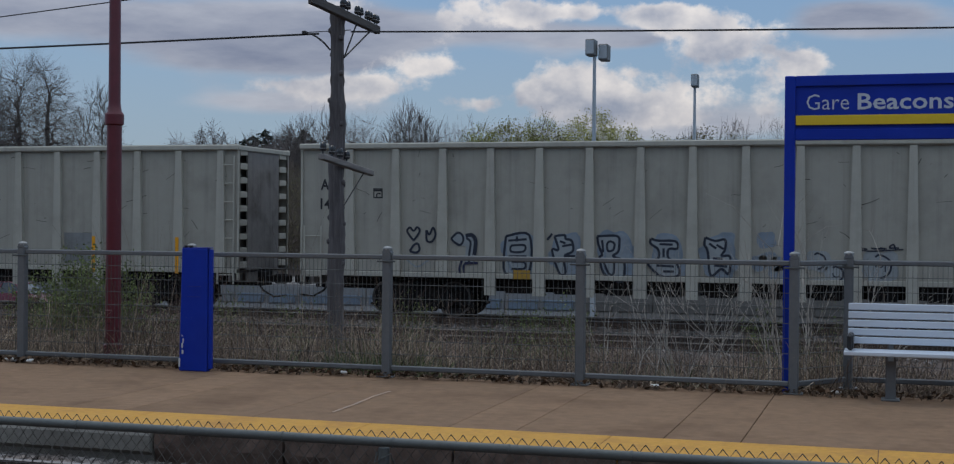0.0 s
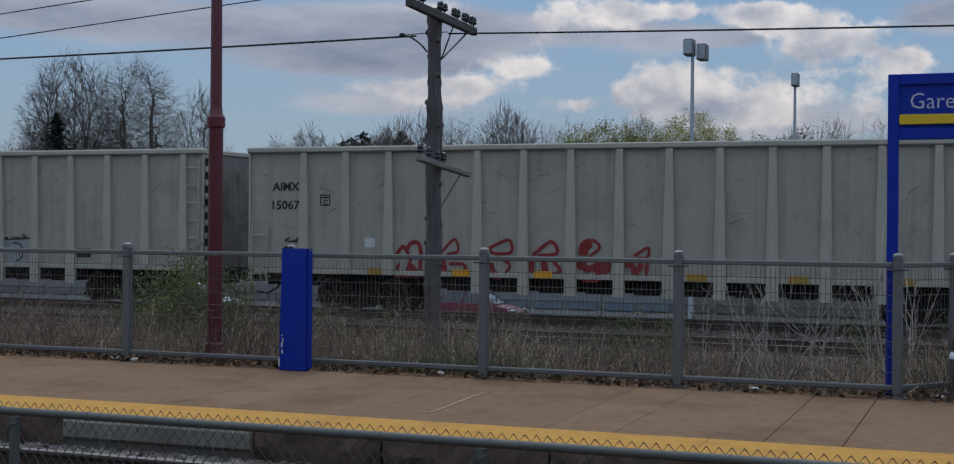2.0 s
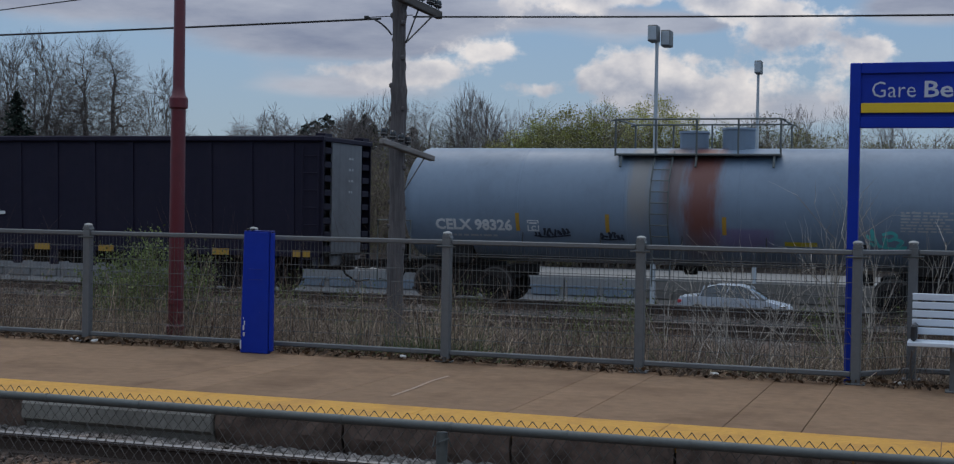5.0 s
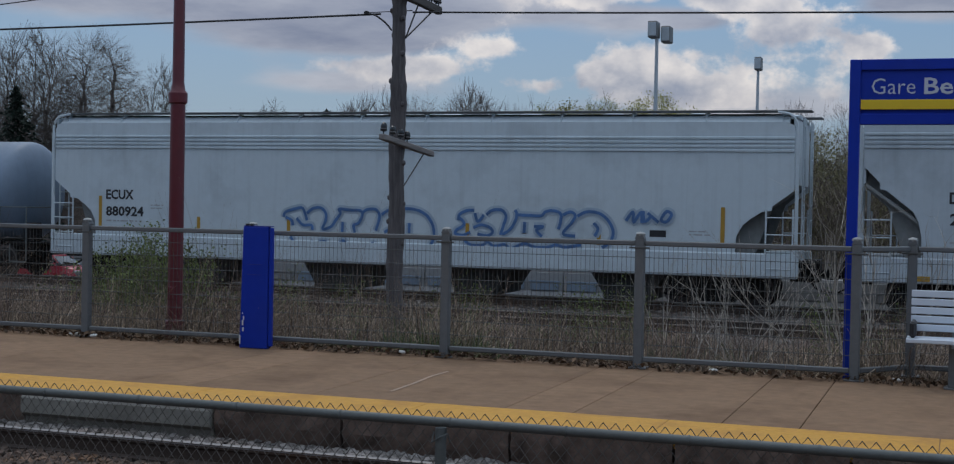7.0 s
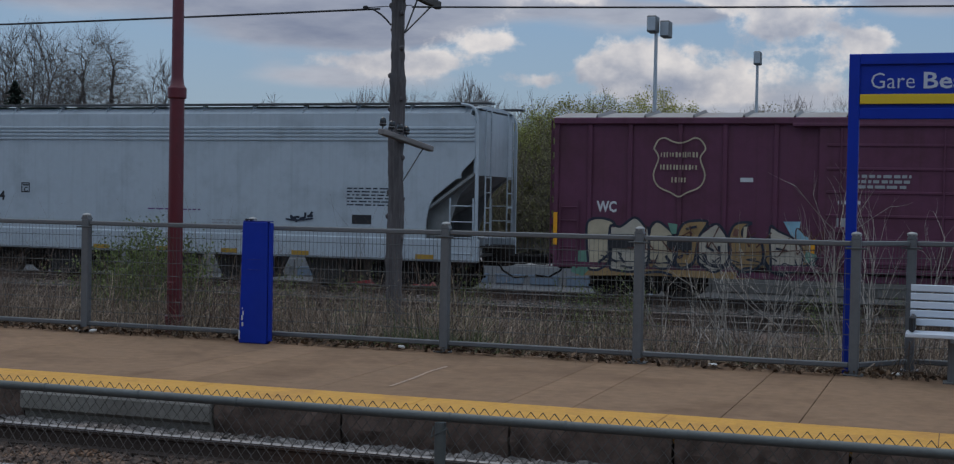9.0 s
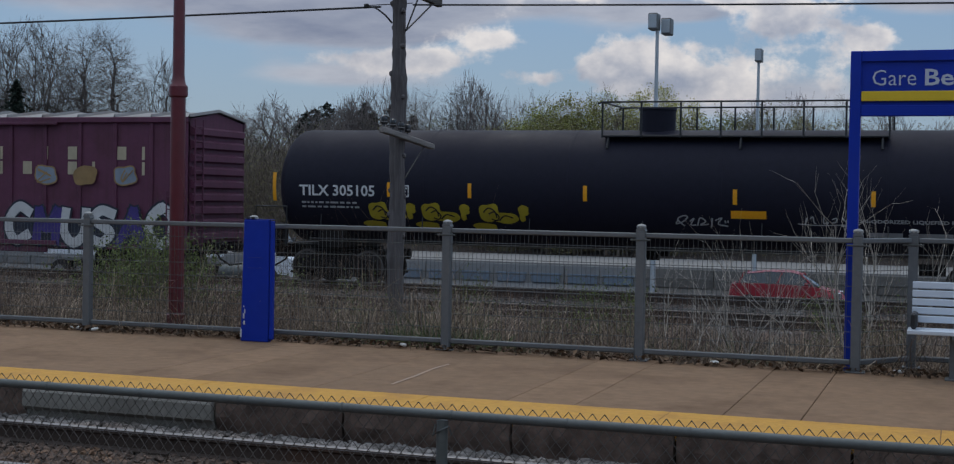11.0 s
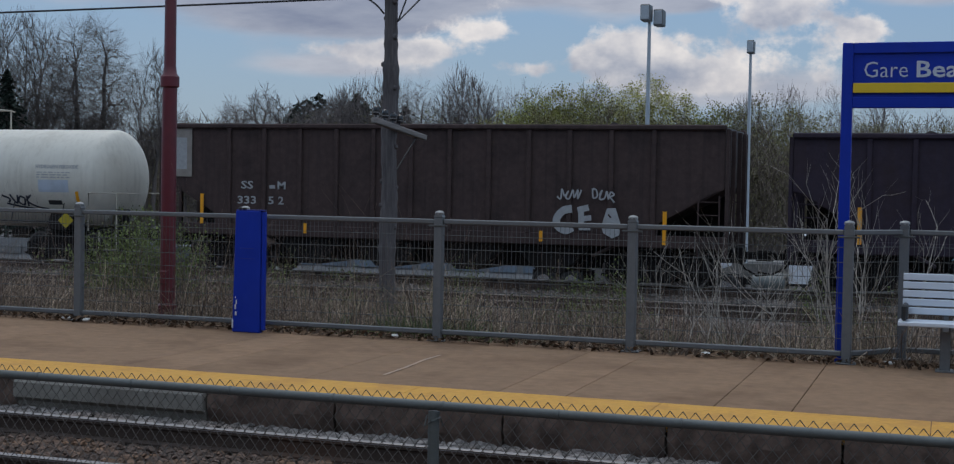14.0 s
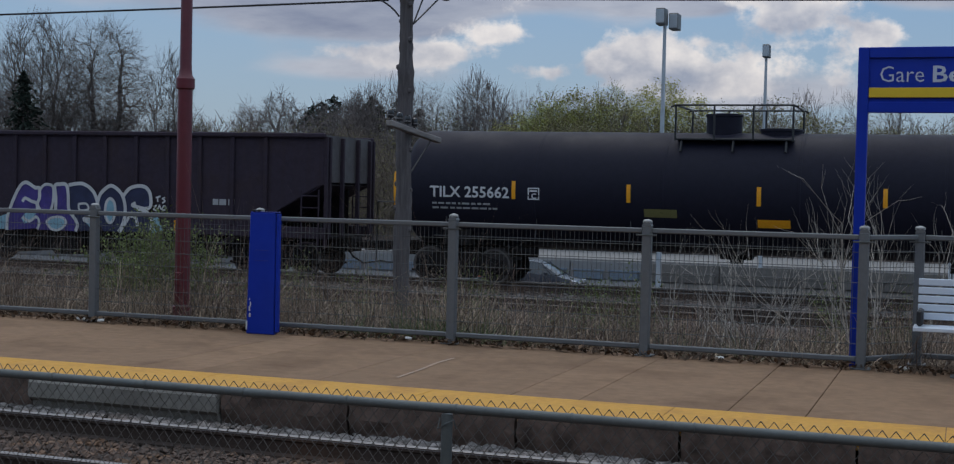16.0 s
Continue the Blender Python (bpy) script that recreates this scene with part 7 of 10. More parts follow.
        s.add([(sx * h, -y + 0.05, 3.0), (sx * h, y - 0.05, 3.0), (sx * (h - 2.9), y - 0.05, 0.9), (sx * (h - 2.9), -y + 0.05, 0.9),
               (sx * (h - 0.05), -y + 0.05, 3.05), (sx * (h - 0.05), y - 0.05, 3.05), (sx * (h - 2.95), y - 0.05, 0.95), (sx * (h - 2.95), -y + 0.05, 0.95)],
              [(0, 1, 2, 3), (7, 6, 5, 4), (0, 4, 5, 1), (1, 5, 6, 2), (2, 6, 7, 3), (3, 7, 4, 0)])
        # darker than the side paint: the weaker light here is put into the colour
        part("slope_sheet", s, slope, car)
        s = Shape()
        xa, xb = sorted((sx * (h - 0.05), sx * h))
        s.box(xa, xb, -y + 0.05, y - 0.05, 2.98, top - 0.1)
        part("end_wall", s, m, car)
        s = Shape()
        for yy in (-1.2, 1.2):
            s.prism([(sx * (h - u), w) for u, w in ((1.55, 1.0), (1.55, 2.7), (0.06, 3.4), (0.06, 2.9), (0.52, 2.5), (1.02, 1.0))], "y", yy - 0.02, yy + 0.02)
        s.box(min(sx * (h + 0.1), sx * (h - 2.2)), max(sx * (h + 0.1), sx * (h - 2.2)), -y + 0.2, y - 0.2, 0.92, 0.98)
        part("shear_plate", s, slope, car)
        for sy in (-1, 1):
            s = Shape()
            s.box(min(sx * (h + 0.02), sx * (h + 0.10)), max(sx * (h + 0.02), sx * (h + 0.10)), min(sy * (y - 0.02), sy * (y + 0.03)), max(sy * (y - 0.02), sy * (y + 0.03)), 0.8, top - 0.5)
            s.tube(curve_through([(sx * (h + 0.06), sy * y, top - 0.55), (sx * (h + 0.05), sy * y, top - 0.3), (sx * (h - 0.10), sy * y, top - 0.06), (sx * (h - 0.42), sy * (y - 0.1), top + 0.02)], 5), 0.035, 6)
            part("corner_post", s, m, car)
            ladder(car, sx * (h - 0.32), sy * (y + 0.05), 0.8, 2.4, m, 0.62, 4)
        ladder(car, sx * (h + 0.14), 0.85, 1.2, top - 0.1, m, 0.42, 9, across="y")
        ladder(car, sx * (h + 0.14), -0.95, 1.2, top - 0.1, m, 0.42, 9, across="y")
        s = Shape()
        s.box(min(sx * (h - 0.2), sx * (h + 0.5)), max(sx * (h - 0.2), sx * (h + 0.5)), -0.35, 0.35, 0.66, 1.2, 0.03)
        s.box(min(sx * h, sx * (h + 0.4)), max(sx * h, sx * (h + 0.4)), -1.3, -0.5, 1.15, 1.2)
        part("end_sill", s, "underframe", car)
    running_gear(car, h + 0.25, h - 1.85)
    return car, h, Skin(-y)


x0, x1 = 69.3, 89.64
o = -(x0 + x1) / 2
car, h, skin = covered_hopper(x0, x1, "pale grey covered hopper car with blue sprayed bubble letters", 4.66, 3.95)
lettering(car, skin, "ECUX", 70.98 + o, 2.34, 0.25, "letter_black", 0.010, 0.88, "black painted car lettering")
lettering(car, skin, "880924", 70.98 + o, 1.88, 0.25, "letter_black", 0.010, 1.2, "black painted car lettering")
for gx, a, b in ((70.8, 1.55, 2.42), (73.9, 1.55, 1.9), (76.6, 1.5, 1.9), (81.6, 1.5, 1.9), (85.0, 1.45, 1.85), (88.0, 1.5, 2.42)):
    reflector(car, skin, gx + o, a, b, "reflector_dull")
wall = skin
gx, gz = 76.48 + o, 1.25
brush(car, wall, gx, gz, "spray_veil", 0.2, [(-0.02, 0.7), (0.03, 0.83), (0.3, 0.92), (0.51, 0.95), (0.6, 0.81), (0.66, 0.62)], 0.0020)
brush(car, wall, gx, gz, "spray_veil", 0.2, [(0.04, 0.7), (0.22, 0.61), (0.25, 0.48)], 0.0032)
brush(car, wall, gx, gz, "spray_veil", 0.2, [(0.36, 0.68), (0.54, 0.51), (0.79, 0.5), (0.82, 0.37)], 0.0044)
brush(car, wall, gx, gz, "spray_veil", 0.2, [(0.66, 0.81), (0.83, 0.94), (1.06, 0.96), (1.2, 0.82), (1.2, 0.63), (1.12, 0.41), (1.36, 0.48), (1.48, 0.64), (1.62, 0.83), (1.58, 0.94), (1.88, 0.92), (2.17, 0.91), (2.24, 0.8), (2.14, 0.59), (2, 0.53), (2.04, 0.34)], 0.0056)
brush(car, wall, gx, gz, "spray_veil", 0.2, [(1.69, 0.61), (1.68, 0.34)], 0.0068)
brush(car, wall, gx, gz, "spray_veil", 0.2, [(2.24, 0.85), (2.37, 0.94), (2.61, 0.95), (2.72, 0.81), (2.69, 0.6), (2.62, 0.4)], 0.0080)
brush(car, wall, gx, gz, "spray_veil", 0.2, [(2.78, 0.81), (2.98, 0.94), (3.32, 0.98), (3.69, 0.97), (3.99, 0.85), (4.18, 0.61), (4.23, 0.33), (4.14, 0.08), (3.84, -0.11), (3.51, -0.15), (3.28, -0.1)], 0.0092)
brush(car, wall, gx, gz, "spray_veil", 0.2, [(3.55, 0.62), (3.55, 0.36)], 0.0104)
brush(car, wall, gx, gz, "spray_veil", 0.2, [(2.86, 0.36), (3.08, 0.5), (3.16, 0.65)], 0.0116)
brush(car, wall, gx, gz, "spray_veil", 0.2, [(0.19, 0.19), (0.37, -0.01), (0.72, -0.01), (0.86, 0.08)], 0.0128)
brush(car, wall, gx, gz, "spray_veil", 0.2, [(1, 0.06), (1.2, 0.09), (1.3, 0), (1.5, -0.09), (1.63, 0.07), (1.75, 0.11), (1.86, -0.08), (2.15, -0.13), (2.36, -0.16), (2.53, 0.07), (2.67, -0.05), (2.87, -0.2)], 0.0140)
brush(car, wall, gx, gz, "spray_blue", 0.075, [(-0.02, 0.7), (0.03, 0.83), (0.3, 0.92), (0.51, 0.95), (0.6, 0.81), (0.66, 0.62)], 0.0200)
brush(car, wall, gx, gz, "spray_blue", 0.075, [(0.04, 0.7), (0.22, 0.61), (0.25, 0.48)], 0.0212)
brush(car, wall, gx, gz, "spray_blue", 0.075, [(0.36, 0.68), (0.54, 0.51), (0.79, 0.5), (0.82, 0.37)], 0.0224)
brush(car, wall, gx, gz, "spray_blue", 0.075, [(0.66, 0.81), (0.83, 0.94), (1.06, 0.96), (1.2, 0.82), (1.2, 0.63), (1.12, 0.41), (1.36, 0.48), (1.48, 0.64), (1.62, 0.83), (1.58, 0.94), (1.88, 0.92), (2.17, 0.91), (2.24, 0.8), (2.14, 0.59), (2, 0.53), (2.04, 0.34)], 0.0236)
brush(car, wall, gx, gz, "spray_blue", 0.075, [(1.69, 0.61), (1.68, 0.34)], 0.0248)
brush(car, wall, gx, gz, "spray_blue", 0.075, [(2.24, 0.85), (2.37, 0.94), (2.61, 0.95), (2.72, 0.81), (2.69, 0.6), (2.62, 0.4)], 0.0260)
brush(car, wall, gx, gz, "spray_blue", 0.075, [(2.78, 0.81), (2.98, 0.94), (3.32, 0.98), (3.69, 0.97), (3.99, 0.85), (4.18, 0.61), (4.23, 0.33), (4.14, 0.08), (3.84, -0.11), (3.51, -0.15), (3.28, -0.1)], 0.0272)
brush(car, wall, gx, gz, "spray_blue", 0.075, [(3.55, 0.62), (3.55, 0.36)], 0.0284)
brush(car, wall, gx, gz, "spray_blue", 0.075, [(2.86, 0.36), (3.08, 0.5), (3.16, 0.65)], 0.0296)
brush(car, wall, gx, gz, "spray_blue", 0.075, [(0.19, 0.19), (0.37, -0.01), (0.72, -0.01), (0.86, 0.08)], 0.0308)
brush(car, wall, gx, gz, "spray_blue", 0.075, [(1, 0.06), (1.2, 0.09), (1.3, 0), (1.5, -0.09), (1.63, 0.07), (1.75, 0.11), (1.86, -0.08), (2.15, -0.13), (2.36, -0.16), (2.53, 0.07), (2.67, -0.05), (2.87, -0.2)], 0.0320)
gx, gz = 81.29 + o, 1.38
brush(car, wall, gx, gz, "spray_veil", 0.2, [(0.07, 0.59), (0.1, 0.74), (0.3, 0.84), (0.49, 0.85)], 0.0020)
brush(car, wall, gx, gz, "spray_veil", 0.2, [(0.09, 0.66), (0.22, 0.54), (0.17, 0.43), (0.03, 0.35), (0, 0.25), (0.21, 0.22), (0.39, 0.3)], 0.0032)
brush(car, wall, gx, gz, "spray_veil", 0.2, [(0.51, 0.78), (0.59, 0.57), (0.75, 0.74)], 0.0044)
brush(car, wall, gx, gz, "spray_veil", 0.2, [(0.47, 0.41), (0.68, 0.49), (0.92, 0.42), (0.98, 0.3), (0.83, 0.22), (0.58, 0.26)], 0.0056)
brush(car, wall, gx, gz, "spray_veil", 0.2, [(0.81, 0.74), (0.97, 0.86), (1.21, 0.87), (1.33, 0.72), (1.27, 0.49), (1.19, 0.25)], 0.0068)
brush(car, wall, gx, gz, "spray_veil", 0.2, [(1.24, 0.26), (1.45, 0.4), (1.58, 0.62), (1.61, 0.79), (1.56, 0.88)], 0.0080)
brush(car, wall, gx, gz, "spray_veil", 0.2, [(1.61, 0.76), (1.93, 0.75), (2.24, 0.75), (2.35, 0.85), (2.55, 0.88), (2.74, 0.81), (2.74, 0.61), (2.69, 0.42)], 0.0092)
brush(car, wall, gx, gz, "spray_veil", 0.2, [(1.82, 0.59), (1.81, 0.31)], 0.0104)
brush(car, wall, gx, gz, "spray_veil", 0.2, [(2.06, 0.48), (2.3, 0.48), (2.13, 0.39), (2.27, 0.24)], 0.0116)
brush(car, wall, gx, gz, "spray_veil", 0.2, [(2.8, 0.78), (2.99, 0.86), (3.11, 0.77), (3.02, 0.59), (2.81, 0.32), (3.12, 0.27)], 0.0128)
brush(car, wall, gx, gz, "spray_veil", 0.2, [(3.17, 0.76), (3.4, 0.87), (3.71, 0.84), (3.94, 0.67), (4.07, 0.41), (4.01, 0.17), (3.8, 0)], 0.0140)
brush(car, wall, gx, gz, "spray_veil", 0.2, [(3.58, 0.6), (3.69, 0.46), (3.61, 0.28)], 0.0152)
brush(car, wall, gx, gz, "spray_veil", 0.2, [(0.23, 0.1), (0.43, -0.02), (0.75, -0.01), (0.84, 0.08), (1.02, -0.03), (1.31, 0.01), (1.47, -0.08), (1.82, 0.05), (2.1, -0.03), (2.42, -0.02), (2.65, 0.04), (2.88, -0.01), (3.28, 0.06)], 0.0164)
brush(car, wall, gx, gz, "spray_veil", 0.2, [(4.38, 0.67), (4.55, 0.89), (4.57, 0.64), (4.75, 0.89), (4.77, 0.63)], 0.0176)
brush(car, wall, gx, gz, "spray_veil", 0.2, [(4.8, 0.92), (4.84, 0.66), (5, 0.8)], 0.0188)
brush(car, wall, gx, gz, "spray_veil", 0.2, [(4.91, 0.87), (5.18, 0.65)], 0.0200)
brush(car, wall, gx, gz, "spray_veil", 0.2, [(5.31, 0.85), (5.24, 0.71), (5.37, 0.67), (5.49, 0.84), (5.38, 0.92), (5.27, 0.79)], 0.0212)
brush(car, wall, gx, gz, "spray_blue", 0.075, [(0.07, 0.59), (0.1, 0.74), (0.3, 0.84), (0.49, 0.85)], 0.0200)
brush(car, wall, gx, gz, "spray_blue", 0.075, [(0.09, 0.66), (0.22, 0.54), (0.17, 0.43), (0.03, 0.35), (0, 0.25), (0.21, 0.22), (0.39, 0.3)], 0.0212)
brush(car, wall, gx, gz, "spray_blue", 0.075, [(0.51, 0.78), (0.59, 0.57), (0.75, 0.74)], 0.0224)
brush(car, wall, gx, gz, "spray_blue", 0.075, [(0.47, 0.41), (0.68, 0.49), (0.92, 0.42), (0.98, 0.3), (0.83, 0.22), (0.58, 0.26)], 0.0236)
brush(car, wall, gx, gz, "spray_blue", 0.075, [(0.81, 0.74), (0.97, 0.86), (1.21, 0.87), (1.33, 0.72), (1.27, 0.49), (1.19, 0.25)], 0.0248)
brush(car, wall, gx, gz, "spray_blue", 0.075, [(1.24, 0.26), (1.45, 0.4), (1.58, 0.62), (1.61, 0.79), (1.56, 0.88)], 0.0260)
brush(car, wall, gx, gz, "spray_blue", 0.075, [(1.61, 0.76), (1.93, 0.75), (2.24, 0.75), (2.35, 0.85), (2.55, 0.88), (2.74, 0.81), (2.74, 0.61), (2.69, 0.42)], 0.0272)
brush(car, wall, gx, gz, "spray_blue", 0.075, [(1.82, 0.59), (1.81, 0.31)], 0.0284)
brush(car, wall, gx, gz, "spray_blue", 0.075, [(2.06, 0.48), (2.3, 0.48), (2.13, 0.39), (2.27, 0.24)], 0.0296)
brush(car, wall, gx, gz, "spray_blue", 0.075, [(2.8, 0.78), (2.99, 0.86), (3.11, 0.77), (3.02, 0.59), (2.81, 0.32), (3.12, 0.27)], 0.0308)
brush(car, wall, gx, gz, "spray_blue", 0.075, [(3.17, 0.76), (3.4, 0.87), (3.71, 0.84), (3.94, 0.67), (4.07, 0.41), (4.01, 0.17), (3.8, 0)], 0.0320)
brush(car, wall, gx, gz, "spray_blue", 0.075, [(3.58, 0.6), (3.69, 0.46), (3.61, 0.28)], 0.0332)
brush(car, wall, gx, gz, "spray_blue", 0.075, [(0.23, 0.1), (0.43, -0.02), (0.75, -0.01), (0.84, 0.08), (1.02, -0.03), (1.31, 0.01), (1.47, -0.08), (1.82, 0.05), (2.1, -0.03), (2.42, -0.02), (2.65, 0.04), (2.88, -0.01), (3.28, 0.06)], 0.0344)
brush(car, wall, gx, gz, "spray_blue", 0.075, [(4.38, 0.67), (4.55, 0.89), (4.57, 0.64), (4.75, 0.89), (4.77, 0.63)], 0.0356)
brush(car, wall, gx, gz, "spray_blue", 0.075, [(4.8, 0.92), (4.84, 0.66), (5, 0.8)], 0.0368)
brush(car, wall, gx, gz, "spray_blue", 0.075, [(4.91, 0.87), (5.18, 0.65)], 0.0380)
brush(car, wall, gx, gz, "spray_blue", 0.075, [(5.31, 0.85), (5.24, 0.71), (5.37, 0.67), (5.49, 0.84), (5.38, 0.92), (5.27, 0.79)], 0.0392)
patch(car, skin, 86.25 + o, 86.65 + o, 1.68, 1.84, "letter_black", "data_panel")
bars(car, skin, 72.4 + o, 72.8 + o, 2.2, 2, "letter_grey", 0.03, 0.05, 42)
bars(car, skin, 87.2 + o, 87.7 + o, 1.85, 2, "letter_grey", 0.03, 0.05, 43)
bars(car, skin, 71.0 + o, 72.2 + o, 1.76, 1, "letter_grey", 0.04, 0.05, 44)

x0, x1 = 91.2, 108.45
o = -(x0 + x1) / 2
car, h, skin = covered_hopper(x0, x1, "pale grey covered hopper car with clean flanks", 4.76, 2.75, "hopper_dull", "hopper_slope", HIGH_NOTCH, (0.26, 0.15))
lettering(car, skin, "DAKX", 93.07 + o, 2.60, 0.25, "letter_black", 0.010, 0.92, "black painted car lettering")
lettering(car, skin, "252314", 93.09 + o, 2.12, 0.25, "letter_black", 0.010, 1.22, "black painted car lettering")
plate_box(car, skin, 95.0 + o, 2.48, "letter_black", 0.28)
bars(car, skin, 104.95 + o, 106.25 + o, 2.62, 6, "spray_dark", 0.035, 0.05, 51)
scrawl(car, skin, 103.2 + o, 1.85, 0.8, 0.26, "spray_dark", 52, 4, 0.06)
patch(car, skin, 105.1 + o, 105.65 + o, 1.68, 1.92, "letter_black", "data_panel")
bars(car, skin, 99.0 + o, 101.0 + o, 1.98, 1, "spray_purple", 0.035, 0.05, 53)
bars(car, skin, 101.0 + o, 102.0 + o, 1.72, 2, "letter_grey", 0.035, 0.04, 54)
bars(car, skin, 93.1 + o, 94.2 + o, 1.74, 1, "letter_grey", 0.04, 0.04, 55)
for gx in (92.2, 97.3, 99.3, 101.3, 103.4, 106.9):
    patch(car, Skin(-1.625), gx + o, gx + 0.5 + o, 0.83, 0.95, "reflector_dull", "reflector_strip")


# ---- maroon box car
x0, x1 = 110.5, 126.85
o = -(x0 + x1) / 2
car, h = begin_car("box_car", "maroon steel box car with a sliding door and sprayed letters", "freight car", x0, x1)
y, top, sill = 1.52, 4.36, 0.98
d0, d1 = 116.85 + o, 120.1 + o
skin = Skin(-y)
for sy in (-1, 1):
    a, b = sorted((sy * y, sy * (y - 0.05)))
    s = Shape()
    s.box(-h, h, a, b, sill - 0.1, top)
    part("side_wall", s, "maroon_paint", car)
    for xx in [112.4 + o, 113.61 + o, 114.68 + o, 115.87 + o, 121.1 + o, 122.25 + o, 123.4 + o, 124.55 + o, 125.7 + o, -h + 0.06, h - 0.06, 111.4 + o]:
        s = Shape()
        a, b = sorted((sy * (y - 0.005), sy * (y + 0.05)))
        s.box(xx - 0.06, xx + 0.06, a, b, sill - 0.1, top - 0.02, 0.015)
        part("rib", s, "maroon_paint", car)
    s = Shape()
    a, b = sorted((sy * (y - 0.03), sy * (y + 0.10)))
    s.box(-h - 0.01, h + 0.01, a, b, top - 0.1, top + 0.06, 0.02)
    part("top_chord", s, "maroon_paint", car)
    s = Shape()
    a, b = sorted((sy * (y - 0.03), sy * (y + 0.06)))
    s.box(-h, h, a, b, sill - 0.22, sill - 0.06, 0.02)
    s.box(-h + 4.5, h - 4.5, a, b, 0.62, sill - 0.06, 0.02)
    part("side_sill", s, "maroon_paint", car)
    door = part("door", Shape().box(d0, d1, min(sy * (y + 0.02), sy * (y + 0.09)), max(sy * (y + 0.02), sy * (y + 0.09)), sill, top - 0.16, 0.01), "maroon_paint", car, "maroon sliding door with pressed panels")
    for k in range(6):
        z = sill + 0.06 + k * 0.54
        s = Shape()
        a, b = sorted((sy * (y + 0.085), sy * (y + 0.115)))
        s.box(d0 + 0.18, d1 - 0.18, a, b, z, z + 0.07, 0.012)
        part("door_rib", s, "maroon_paint", door)
    s = Shape()
    a, b = sorted((sy * (y + 0.09), sy * (y + 0.16)))
    for xx in (d0 + 0.5, d0 + 0.72, d1 - 0.5):
        part("lock_rod", Shape().tube([(xx, (a + b) / 2, sill - 0.05), (xx, (a + b) / 2, top - 0.2)], 0.025, 6), "maroon_paint", door)
    part("lock", Shape().box(d0 + 0.35, d0 + 0.9, a, b, 1.75, 1.9, 0.02), "maroon_paint", door)
    s = Shape()
    s.box(d0 - 1.0, d1 + 2.6, a, b, sill - 0.14, sill - 0.02, 0.01)
    s.box(d0 - 0.6, d1 + 2.6, a, b, top - 0.16, top - 0.08, 0.01)
    part("door_track", s, "maroon_paint", car)
for sx in (-1, 1):
    s = Shape()
    xa, xb = sorted((sx * (h - 0.04), sx * h))
    s.prism([(-y, sill - 0.1), (y, sill - 0.1), (y, top), (0.0, top + 0.24), (-y, top)], "x", xa, xb)
    part("end_wall", s, "maroon_paint", car)
    for k in range(9):
        z = sill + 0.05 + k * 0.36
        s = Shape()
        xa, xb = sorted((sx * (h - 0.01), sx * (h + 0.09)))
        s.prism([(z, 0), (z + 0.05, 0.10), (z + 0.2, 0.10), (z + 0.26, 0)], "y", -y + 0.12, y - 0.12)
        s.v = [(sx * (h + 0.005 + w), yv, u) for u, yv, w in s.v]
        part("end_rib", s, "maroon_paint", car)
    ladder(car, sx * (h - 0.4), -y - 0.07, 0.75, 2.4, "maroon_paint", 0.46, 5)
    ladder(car, sx * (h + 0.12), -y + 0.35, 0.75, top, "maroon_paint", 0.42, 9, across="y")
n = 14
for k in range(n):
    xa = -h - 0.08 + (2 * h + 0.16) * k / n
    xb = xa + (2 * h + 0.16) / n
    s = Shape()
    zz = 0.0
    for sy in (-1, 1):
        yy = sy * (y + 0.08)
        s.add([(xa, yy, top + 0.05), (xb - 0.06, yy, top + 0.05), (xb - 0.03, yy, top + 0.13), (xb, yy, top + 0.05),
               (xa, 0, top + 0.27), (xb - 0.06, 0, top + 0.27), (xb - 0.03, 0, top + 0.35), (xb, 0, top + 0.27)],
              [(0, 1, 5, 4), (1, 2, 6, 5), (2, 3, 7, 6)])
    part("roof_panel", s, "boxcar_roof", car, "dull galvanised roof panel", smooth=0)
s = Shape()
s.box(-h, h, -y + 0.05, y - 0.05, sill - 0.1, sill)
s.box(-h - 0.2, h + 0.2, -0.33, 0.33, 0.66, sill, 0.02)
part("floor", s, "underframe", car)
shield = [(-0.62, 0.42), (-0.52, 0.62), (-0.36, 0.68), (-0.18, 0.60), (0, 0.56), (0.18, 0.60), (0.36, 0.68), (0.52, 0.62), (0.62, 0.42), (0.5, 0.2), (0.62, -0.2), (0.5, -0.48), (0.2, -0.62), (0, -0.72),
          (-0.2, -0.62), (-0.5, -0.48), (-0.62, -0.2), (-0.5, 0.2), (-0.62, 0.42)]
s = Shape()
ribbon(s, curve_through(shield, 4), 0.035, 0.0)
for (u, v, w) in ((0, 0.28, 0.9), (0, -0.02, 0.92), (0, -0.32, 0.36)):
    k = -w / 2
    rnd = random.Random(int(w * 100))
    while k < w / 2 - 0.04:
        b, tall_bar = rnd.uniform(0.02, 0.05), rnd.uniform(0.045, 0.065)
        s.add([(k, v - tall_bar, 0), (k + b, v - tall_bar, 0), (k + b, v + tall_bar, 0), (k, v + tall_bar, 0)], [(0, 1, 2, 3)])
        k += b + rnd.uniform(0.025, 0.05)
part("emblem", bent(s, skin, 113.6 + o, 3.25, 0.06), "spray_cream", car, "pale shield emblem with worn bars", smooth=0)
lettering(car, Skin(-y), "WC", 111.58 + o, 2.14, 0.25, "letter_white", 0.012, 0.5, "white painted car lettering")
